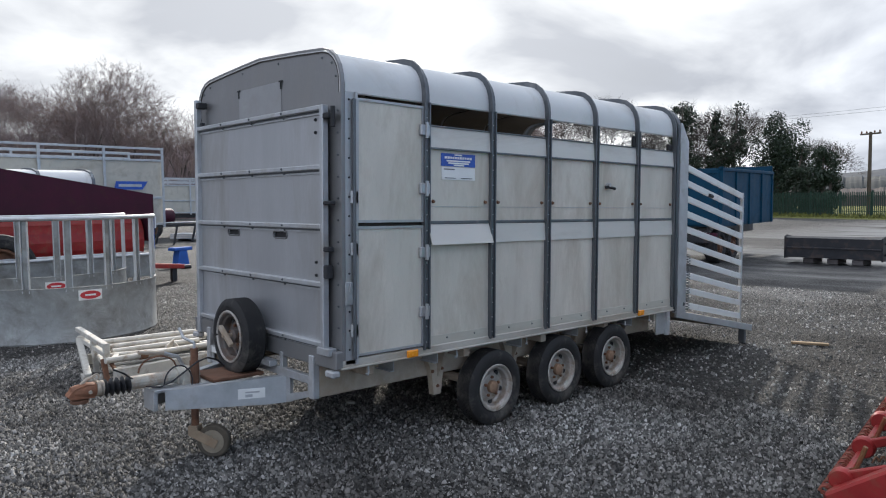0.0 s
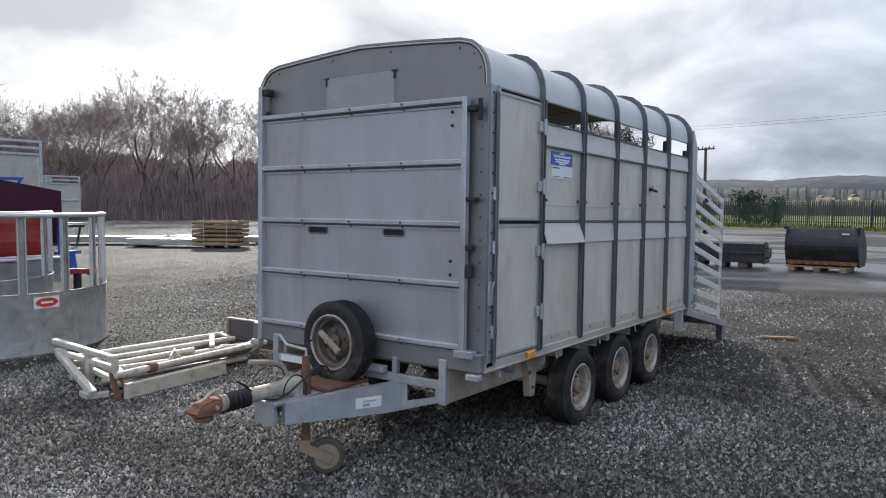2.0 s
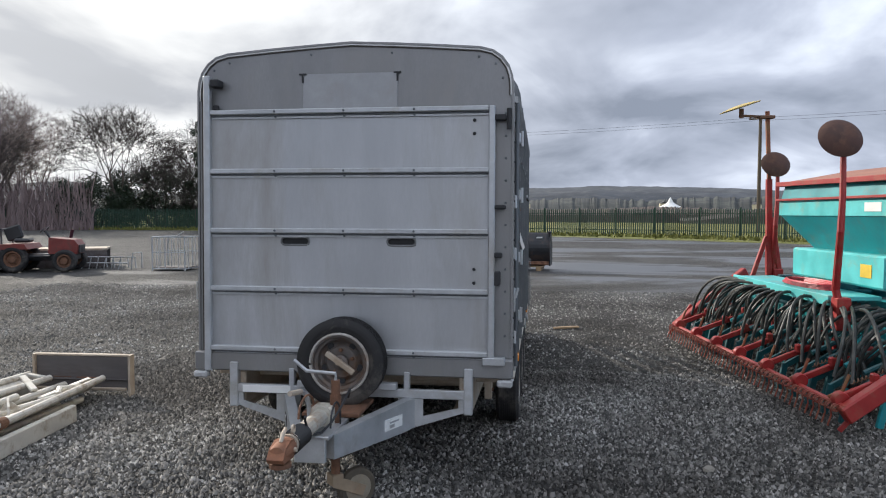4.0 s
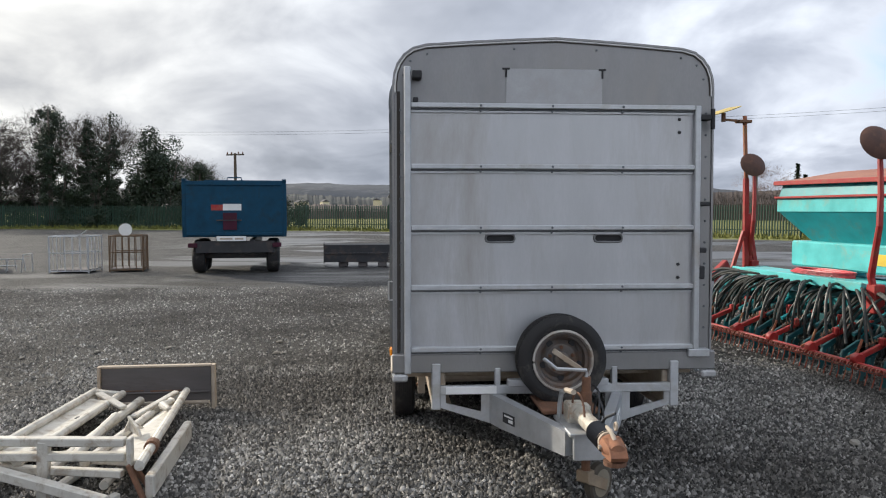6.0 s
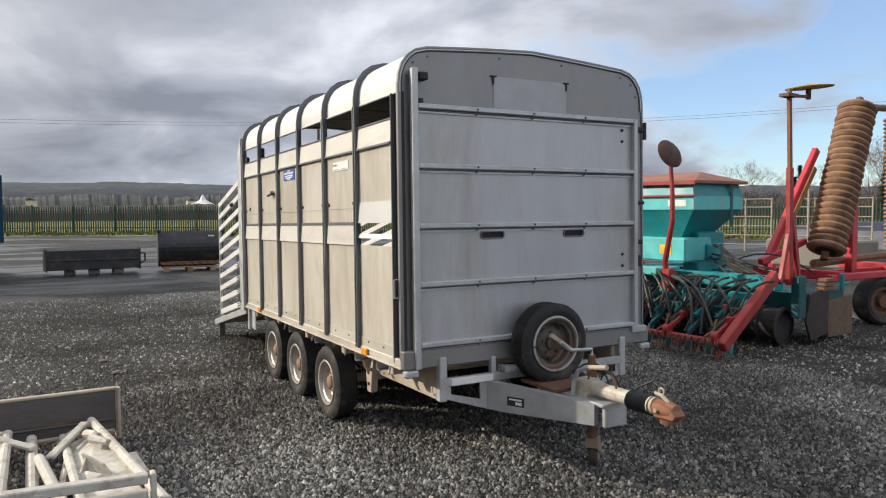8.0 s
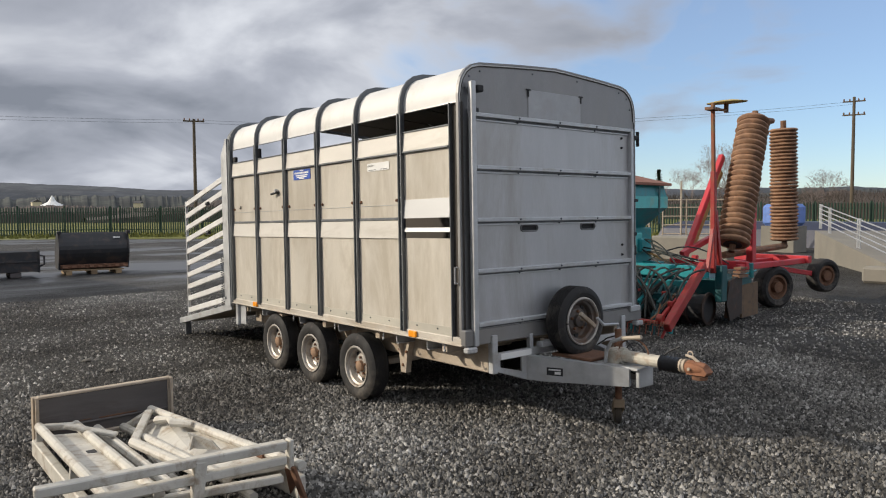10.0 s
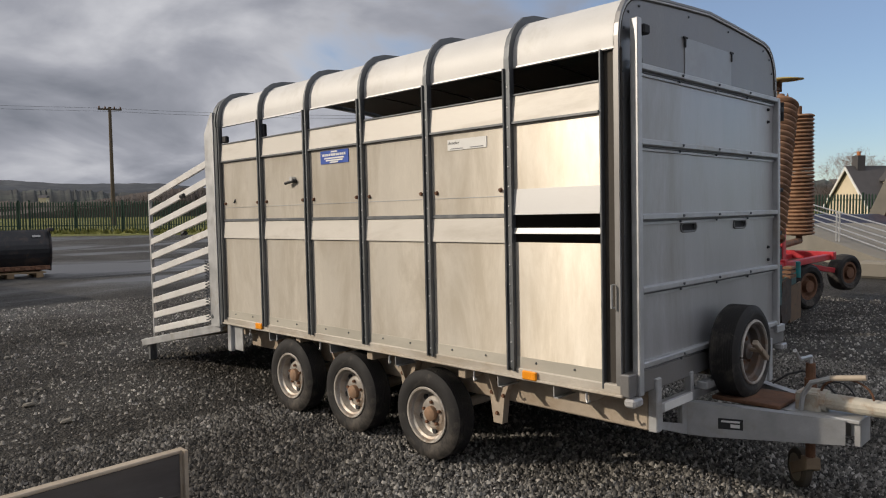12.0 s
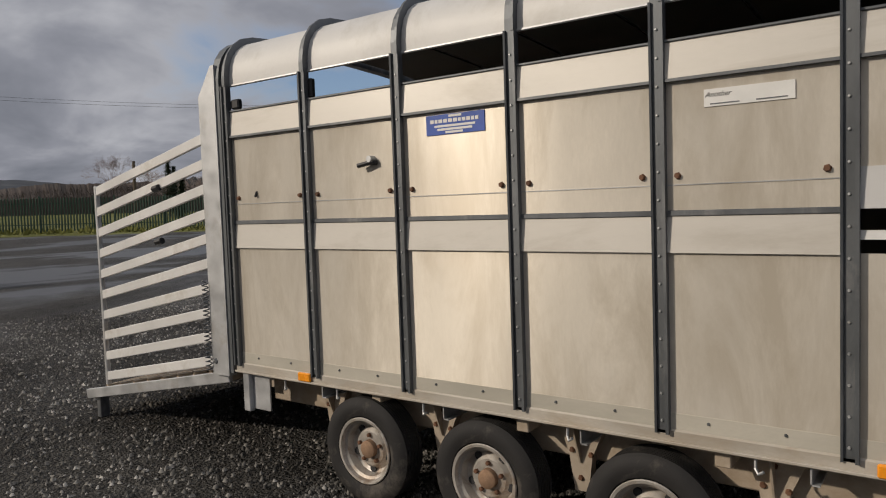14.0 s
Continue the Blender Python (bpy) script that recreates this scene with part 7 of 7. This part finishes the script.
# ---- machinery behind the ring feeders ----
def stock_body(x, y, turn, l, z0, z1, label, ribs):
    """The sheeted, open-topped body of a cattle trailer, on a plain chassis."""
    t = thing("cattle_trailer", pose(x, y, 0, 0, 0, turn), label, "trailer", "cattle trailers")
    h = z1 - z0
    part("side_sheet", Geo().box(0, l, 0.0, 0.03, z0, z1 - 0.32, 0.004), CREAM, t, "cream sheeted side")
    part("far_sheet", Geo().box(0, l, 2.1, 2.13, z0, z1 - 0.32, 0.004), CREAM, t)
    part("end_sheet", Geo().box(l - 0.03, l, 0.03, 2.1, z0, z1 - 0.32, 0.004), CREAM, t)
    for z in (z1, z1 - 0.16, z1 - 0.32, z0 + h * 0.35, z0):
        part("rail", Geo().box(-0.02, l + 0.02, -0.035, 0.0, z - 0.03, z + 0.03, 0.006), GALV, t)
        part("rail", Geo().box(-0.02, l + 0.02, 2.13, 2.165, z - 0.03, z + 0.03, 0.006), GALV, t)
    for k in range(ribs + 1):
        u = l * k / ribs
        part("upright", Geo().box(u - 0.035, u + 0.035, -0.06, -0.035, z0 - 0.1, z1 + 0.03, 0.005), GALV, t)
        part("upright", Geo().box(u - 0.035, u + 0.035, 2.165, 2.19, z0 - 0.1, z1 + 0.03, 0.005), GALV, t)
    part("chassis", Geo().box(0.1, l - 0.1, 0.3, 1.8, z0 - 0.25, z0 - 0.05, 0.01), BUCKET_BLACK, t)
    for u in (l * 0.42, l * 0.58):
        for s in (0.35, 1.75):
            farm_wheel("road_wheel", u, s, 0.42, 0.28, 180 if s < 1 else 0, t, "dark trailer wheel")
    return t


CREAM = material("cream_sheet", (0.50, 0.47, 0.40), 0.6, 0.1, 0.15, 1.5, 30, 0.1, (1, 1, 1), (0.3, 0.27, 0.22), 0.3, 1.5)
cat = stock_body(-3.2, 19.4, 3, 11.0, 1.05, 3.12, "tall cream and galvanised open-topped cattle trailer", 7)
lg = part("maker_board", Geo().prism([(9.66, 2.00), (10.42, 2.00), (10.58, 2.22), (9.72, 2.22)], 1, -0.045, -0.036), BLUE_SIGN, cat, "blue maker board with pale lettering bars")
part("board_bars", Geo().box(9.78, 10.40, -0.05, -0.045, 2.075, 2.145), GALV, lg)
stock_body(8.2, 32.6, 4, 7.6, 1.15, 2.75, "grey and cream cattle trailer farther off", 5)
ht = thing("roofed_trailer", pose(-0.6, 16.8, 0, 0, 0, 3), "pale ribbed roof of a small livestock trailer", "trailer")
RL = [(0.95, 2.0), (0.92, 2.18), (0.78, 2.32), (0.5, 2.38), (0.0, 2.41), (-0.5, 2.38), (-0.78, 2.32), (-0.92, 2.18), (-0.95, 2.0)]
part("roof", strip([(y + 0.95, z) for y, z in RL], -0.01, 0.0, 0, 5.7), ROOF, ht, "", True)
for u in (0.0, 1.15, 2.3, 3.45, 4.6, 5.7):
    part("rib", strip([(y + 0.95, z) for y, z in RL], 0.0, 0.035, u - 0.03, u + 0.03), POST, ht)
part("side", Geo().box(0, 5.7, 0.0, 0.03, 0.7, 2.0).box(0, 5.7, 1.87, 1.9, 0.7, 2.0).box(5.67, 5.7, 0.03, 1.87, 0.7, 2.3), ALU, ht)
for u in (2.4, 3.2):
    for s in (0.2, 1.7):
        farm_wheel("road_wheel", u, s, 0.32, 0.2, 180 if s < 1 else 0, ht, "dark trailer wheel")
part("chassis", Geo().box(0, 5.7, 0.3, 1.6, 0.5, 0.7), BUCKET_BLACK, ht)
sp = thing("muck_spreader", pose(5.11, 13.75, 0, 0, 0, 186), "maroon and red manure spreader with sloping hopper board", "spreader")
part("board", Geo().prism([(0.0, 1.35), (0.0, 1.80), (2.6, 2.23), (5.6, 2.70), (5.6, 1.35)], 1, -0.03, 0.03), MAROON, sp, "dark maroon sloping side board")
part("far_board", Geo().prism([(0.0, 1.35), (0.0, 1.80), (2.6, 2.23), (5.6, 2.70), (5.6, 1.35)], 1, -1.63, -1.57), MAROON, sp)
part("front_board", Geo().box(-0.03, 0.03, -1.57, -0.03, 0.9, 1.78), MAROON, sp)
part("drum", Geo().tube([(0.1, -0.8, 0.95), (5.5, -0.8, 0.95)], 0.62, 24), RED, sp, "rounded red drum body")
part("tow_beam", Geo().bar((0.1, -0.5, 0.40), (-1.0, -0.75, 0.30), 0.10, 0.09, 0.008), RED, sp)
part("tow_beam", Geo().bar((0.1, -1.1, 0.40), (-1.0, -0.8, 0.30), 0.10, 0.09, 0.008), RED, sp)
part("tow_eye", Geo().tube([(-1.0, -0.78, 0.28), (-1.18, -0.78, 0.28)], 0.05, 8).box(-0.85, -0.75, -0.83, -0.73, 0.0, 0.3), BUCKET_BLACK, sp)
for s, tn in ((0.15, 0), (-1.75, 180)):
    farm_wheel("spreader_wheel", 2.75, s, 0.58, 0.36, tn, sp, "large farm tyre on orange rim")
part("pole_guard", Geo().bar((0.0, -0.05, 0.75), (0.0, -0.05, 1.45), 0.06, 0.06, 0.01, (0, 1, 0)), BLUE, sp, "blue corner guard")
part("guard_stripe", Geo().box(-0.055, -0.035, -0.09, 0.0, 1.15, 1.38), WHITE, sp)
bl = thing("blue_stand", pose(7.45, 18.1, 0, 0, 0, 20), "small bright blue steel stand", "stand")
part("top", Geo().box(-0.3, 0.3, -0.12, 0.12, 0.40, 0.48, 0.01), BLUE, bl)
part("column", Geo().prism([(-0.2, 0.0), (0.2, 0.0), (0.12, 0.42), (-0.12, 0.42)], 1, -0.1, 0.1), BLUE, bl)
tr = thing("feed_trough", pose(0.92, 12.72, 0, 0, 0, 2), "long galvanised feed trough behind the feeder sections", "trough")
for v in (0.0, 0.5):
    part("rim", Geo().tube([(0, v, 0.72), (3.8, v, 0.72)], 0.028, 8), GALV, tr)
for u in (0.0, 3.8):
    part("end_rim", Geo().tube([(u, 0.0, 0.72), (u, 0.5, 0.72)], 0.024, 8), GALV, tr)
part("pan", Geo().prism([(0.0, 0.72), (0.07, 0.32), (0.43, 0.32), (0.5, 0.72), (0.485, 0.72), (0.42, 0.335), (0.08, 0.335), (0.015, 0.72)], 0, 0.0, 3.8), FEEDER_STEEL, tr)
for u in (0.0, 3.79):
    part("end_sheet", Geo().prism([(0.0, 0.72), (0.07, 0.32), (0.43, 0.32), (0.5, 0.72)], 0, u, u + 0.01), FEEDER_STEEL, tr)
for u in (0.3, 1.9, 3.5):
    for v in (0.09, 0.41):
        part("leg", Geo().tube([(u, v, 0), (u, v, 0.33)], 0.022, 6), GALV, tr)
fl = thing("plough_frame", pose(9.4, 27.0, 0, 0, 0, 8), "dark flat implement frame beyond the yard", "implement")
part("frame", Geo().box(0, 3.6, 0, 0.12, 0.70, 0.80, 0.01), BUCKET_BLACK, fl)
part("frame", Geo().box(0, 3.6, 1.3, 1.42, 0.70, 0.80, 0.01), BUCKET_BLACK, fl)
for u in (0.1, 1.8, 3.4):
    part("cross_member", Geo().box(u, u + 0.12, 0.12, 1.3, 0.70, 0.79, 0.01), BUCKET_BLACK, fl)
    for v in (0.06, 1.36):
        part("leg", Geo().bar((u + 0.06, v, 0.75), (u - 0.12, v, 0.0), 0.07, 0.07, 0.01, (0, 1, 0)), BUCKET_BLACK, fl)
part("press_roll", Geo().lathe([(0.001, 0.0), (0.28, 0.0), (0.31, 0.06), (0.31, 1.84), (0.28, 1.9), (0.001, 1.9)], 18, Matrix.Translation((0.1, 0.7, 1.10)) @ Matrix.Rotation(radians(-90), 4, "Z")), MAROON, fl, "dark covered roll", True)
part("top_bar", Geo().tube([(1.2, 0.0, 0.86), (3.7, 0.0, 0.86)], 0.025, 8), GALV, fl)

# ---- loading ramp, gates and houses beyond the rollers ----
lr = thing("loading_ramp", pose(4.25, -8.5, 0, 0, 0, -55), "pale concrete loading ramp with galvanised side rails", "ramp")
part("ramp_body", Geo().prism([(0.0, 0.0), (8.0, 0.0), (8.0, 0.88), (0.9, 0.34), (0.0, 0.31)], 1, -2.6, 0.0), CONCRETE, lr, "stained concrete ramp")
for k in range(5):
    z = 0.13 * k
    part("rail", Geo().tube([(0.1, -0.10, 0.46 + z), (7.9, -0.10, 1.17 + z)], 0.018, 8), GALV, lr)
for u in (0.1, 3.3, 6.4, 7.6):
    zb = 0.46 + 1.16 * (u - 0.1) / 12.7
    part("rail_post", Geo().tube([(u, -0.10, zb - 0.2), (u, -0.10, zb + 0.56)], 0.024, 8), GALV, lr)
    part("rail_post", Geo().tube([(u + 0.2, -0.10, zb - 0.2), (u + 0.2, -0.10, zb + 0.56)], 0.024, 8), GALV, lr)
solid("concrete_block", Geo().box(4.15, 4.75, -8.35, -7.95, 0, 0.34, 0.05), CONCRETE, "rounded pale concrete block by the ramp", "block")
solid("tarpaulin_mound", hull(7.6, 19.0, [(0, -25.4, -21.2, 0.0), (0.2, -25.1, -21.5, 0.7), (0.8, -24.3, -22.2, 1.02)]), TARP, "long heap under dark blue sheeting", "heap")
for k, (x, y, tn) in enumerate(((13.2, -18.1, 31), (16.0, -16.5, 33))):
    gt = thing("field_gate", pose(x, y, 0, 0, 0, tn), "galvanised field gate stood upright", "gate", "field gates")
    for z in (0.25, 0.6, 0.95, 1.3, 1.65, 1.95):
        part("rail", Geo().tube([(0, 0, z), (2.7, 0, z)], 0.024, 6), GALV_DIRTY, gt)
    for u in (0, 0.9, 1.8, 2.7):
        part("stile", Geo().tube([(u, 0, 0.0), (u, 0, 2.0)], 0.03, 6), GALV_DIRTY, gt)
    part("tall_post", Geo().tube([(2.0, 0.05, 0), (2.0, 0.05, 2.7)], 0.04, 6), GALV_DIRTY, gt)
solid("trough_box", Geo().box(9.4, 12.0, -12.0, -10.9, 0.0, 0.75, 0.05), CONCRETE, "pale concrete tank on the yard", "tank")
vat = thing("blue_tank", pose(11.2, -17.9, 0), "pale blue plastic tank", "tank")
part("shell", Geo().box(-0.6, 0.6, -0.5, 0.5, 0.95, 1.75, 0.12), material("pale_blue_plastic", (0.12, 0.22, 0.55), 0.5), vat)
part("stand", Geo().box(-0.6, 0.6, -0.5, 0.5, 0.0, 0.955), CONCRETE, vat)
oh = thing("feed_hopper", pose(8.15, -27.0, 0, 0, 0, 8), "orange and grey tall hopper machine", "hopper")
part("case", Geo().box(-0.35, 0.26, -0.6, 0.6, 0.7, 3.10, 0.04), ORANGE, oh)
part("front_frame", Geo().box(-0.37, -0.22, 0.6, 0.64, 0.72, 3.05), PALE_WALL, oh)
part("ladder", Geo().box(-0.74, -0.38, 0.3, 0.62, 0.72, 3.06), OLD_BOARD, oh)
for k in range(7):
    part("rung", Geo().box(-0.66, -0.44, 0.622, 0.65, 0.9 + 0.3 * k, 1.08 + 0.3 * k), DARK, oh)
part("chute", Geo().prism([(0.26, 2.75), (0.55, 2.75), (1.35, 0.72), (0.75, 0.72), (0.27, 1.9)], 1, -0.5, 0.5), CONCRETE, oh)
part("stripe", Geo().prism([(0.42, 0.75), (0.62, 0.75), (0.33, 1.7)], 1, 0.5, 0.52), ORANGE, oh)
part("base", Geo().box(-0.8, 1.5, -0.7, 0.7, 0.0, 0.72), TARP, oh)


def house(x, y, turn, l, d, h, rh, label, dormers, chimney):
    t = thing("house", pose(x, y, -1.1, 0, 0, turn), label, "house", "houses beyond the fence")
    part("wall", Geo().prism([(-d / 2, 0), (d / 2, 0), (d / 2, h), (0, h + rh), (-d / 2, h)], 0, 0, l), PALE_WALL, t)
    k = rh / (d / 2)
    for s in (1, -1):
        part("roof", Geo().prism([(0, h + rh + 0.02), (0, h + rh + 0.17), (s * (d / 2 + 0.35), h - 0.35 * k + 0.17), (s * (d / 2 + 0.35), h - 0.35 * k + 0.02)], 0, -0.25, l + 0.25), SLATE, t)
        part("barge_board", Geo().prism([(0, h + rh - 0.12), (0, h + rh + 0.1), (s * (d / 2 + 0.3), h - 0.25), (s * (d / 2 + 0.3), h - 0.45)], 0, -0.32, -0.25), WHITE, t)
    for u in dormers:
        y0 = -d / 2 + 0.35
        dm = part("dormer", Geo().prism([(-0.85, h + 0.4), (0.85, h + 0.4), (0.85, h + 1.75), (0, h + 2.35), (-0.85, h + 1.75)], 1, y0 + 2.0, y0, Matrix.Translation((u, 0, 0))), PALE_WALL, t)
        for e in (-1, 1):
            part("dormer_trim", Geo().bar((u + e * 1.1, y0 - 0.08, h + 1.58), (u, y0 - 0.08, h + 2.42), 0.16, 0.20, 0.0), WHITE, dm)
            part("dormer_roof", Geo().prism([(0, h + 2.38), (0, h + 2.50), (e * 1.05, h + 1.72), (e * 1.05, h + 1.60)], 1, y0 + 2.0, y0, Matrix.Translation((u, 0, 0))), SLATE, dm)
        part("window_frame", Geo().box(u - 0.66, u + 0.66, y0 - 0.05, y0 - 0.005, h + 0.55, h + 1.68), WHITE, dm)
        for e in (-0.3, 0.3):
            part("pane", Geo().box(u + e - 0.24, u + e + 0.24, y0 - 0.07, y0 - 0.05, h + 0.66, h + 1.58), GLASS_DARK, dm)
    if chimney is not None:
        ch = part("chimney", Geo().box(chimney - 0.28, chimney + 0.28, -0.35, 0.35, h, h + rh + 0.9), SLATE, t)
        part("pot", Geo().tube([(chimney, 0, h + rh + 0.9), (chimney, 0, h + rh + 1.2)], 0.13, 8), ORANGE, ch)


house(16.65, -49.6, 227, 15.0, 5.0, 2.4, 2.6, "cream gabled house with dark slate roof and white dormers", (2.6, 7.4, 12.2), 0.7)

# ---- loose gravel ----
rng = np.random.default_rng(5)


def gravel(count, x0, x1, y0, y1, r0, r1):
    """Angular chips scattered over a rectangle, as one mesh."""
    ang = np.array([0.5, 2.5, 3.6, 5.7])[None] + rng.uniform(-0.4, 0.4, (count, 4))
    turn = rng.uniform(0, 6.283, (count, 1))
    pos = np.stack([rng.uniform(x0, x1, count), rng.uniform(y0, y1, count)], 1)
    size = r0 + (r1 - r0) * rng.random(count) ** 2.2
    fx, fy = np.cos(ang) * rng.uniform(0.8, 1.35, (count, 4)), np.sin(ang) * rng.uniform(0.6, 1.15, (count, 4))
    # a short crest with two unequal ends over the four-cornered foot
    kx = np.stack([rng.uniform(0.15, 0.75, count), rng.uniform(-0.75, -0.15, count)], 1)
    ky = rng.uniform(-0.35, 0.35, (count, 2))
    x, y = np.concatenate([fx, kx], 1), np.concatenate([fy, ky], 1)
    px, py = x * np.cos(turn) - y * np.sin(turn), x * np.sin(turn) + y * np.cos(turn)
    pz = np.concatenate([np.full((count, 4), -0.2), rng.uniform(0.4, 1.35, (count, 2))], 1)
    v = np.stack([px, py, pz], 2) * size[:, None, None]
    v[:, :, :2] += pos[:, None, :]
    tri = np.array([(3, 0, 4), (0, 1, 5), (0, 5, 4), (1, 2, 5), (2, 3, 4), (2, 4, 5)])
    f = (tri[None] + 6 * np.arange(count)[:, None, None]).reshape(-1, 3)
    me = bpy.data.meshes.new("gravel")
    me.vertices.add(count * 6)
    me.vertices.foreach_set("co", v.reshape(-1))
    me.loops.add(f.size)
    me.loops.foreach_set("vertex_index", f.reshape(-1).astype(np.int32))
    me.polygons.add(len(f))
    me.polygons.foreach_set("loop_start", np.arange(0, f.size, 3, dtype=np.int32))
    me.polygons.foreach_set("loop_total", np.full(len(f), 3, np.int32))
    me.update(calc_edges=True)
    me.validate()
    return me


STONE = bpy.data.materials.new("grey_gravel_chips")
STONE.use_nodes = True
n = Nodes(STONE.node_tree)
isl = n.add("ShaderNodeNewGeometry").outputs["Random Per Island"]
tone = n.ramp(isl, [(0.0, (0.04, 0.04, 0.04)), (0.40, (0.135, 0.131, 0.123)), (0.85, (0.29, 0.28, 0.263)), (1.0, (0.52, 0.505, 0.48))])
speck = n.noise(n.add("ShaderNodeTexCoord").outputs["Object"], 160.0, 3.0, 0.6)
co = n.add("ShaderNodeTexCoord").outputs["Object"]
tone = n.mix(1.0, tone, n.ramp(n.noise(co, 0.55, 4.0, 0.6), [(0.36, (0.55, 0.53, 0.51)), (0.5, (1.0, 0.985, 0.96)), (0.64, (1.5, 1.5, 1.48))]), "MULTIPLY")
b = n.add("ShaderNodeBsdfPrincipled")
n.put(b, "Base Color", n.mix(n.math("MULTIPLY", speck, 0.5), tone, (0.05, 0.048, 0.045)))
n.put(b, "Roughness", n.range(isl, 0.0, 1.0, 0.6, 0.9))
n.put(b, "Specular IOR Level", 0.12)
n.add("ShaderNodeOutputMaterial", None, Surface=b)
for count, area, r0, r1 in ((135000, (-0.6, 5.4, 0.6, 8.4), 0.006, 0.019), (120000, (-1.5, 13.0, -4.5, 14.0), 0.007, 0.019)):
    me = gravel(count, *area, r0, r1)
    me.materials.append(STONE)
    tagged(new("gravel", me), "loose angular dark grey gravel chips", "gravel", kind="stuff")
# pale flat stones that stand out of the gravel
random.seed(77)
for k in range(40):
    x, y, r = random.uniform(1, 12), random.uniform(-4, 13), random.uniform(0.02, 0.055)
    g = Geo().lathe([(0.001, r * 0.3), (r * 0.7, r * 0.28), (r, 0.0), (r * 0.7, -r * 0.2), (0.001, -r * 0.2)], 7, pose(x, y, 0.012, 90, random.uniform(-8, 8), random.uniform(0, 360)) @ Matrix.Diagonal((1, 1, random.uniform(0.5, 1.0), 1)))
    solid("stone", g, CONCRETE, "pale flat stone lying in the gravel", "stone", "pale stones")
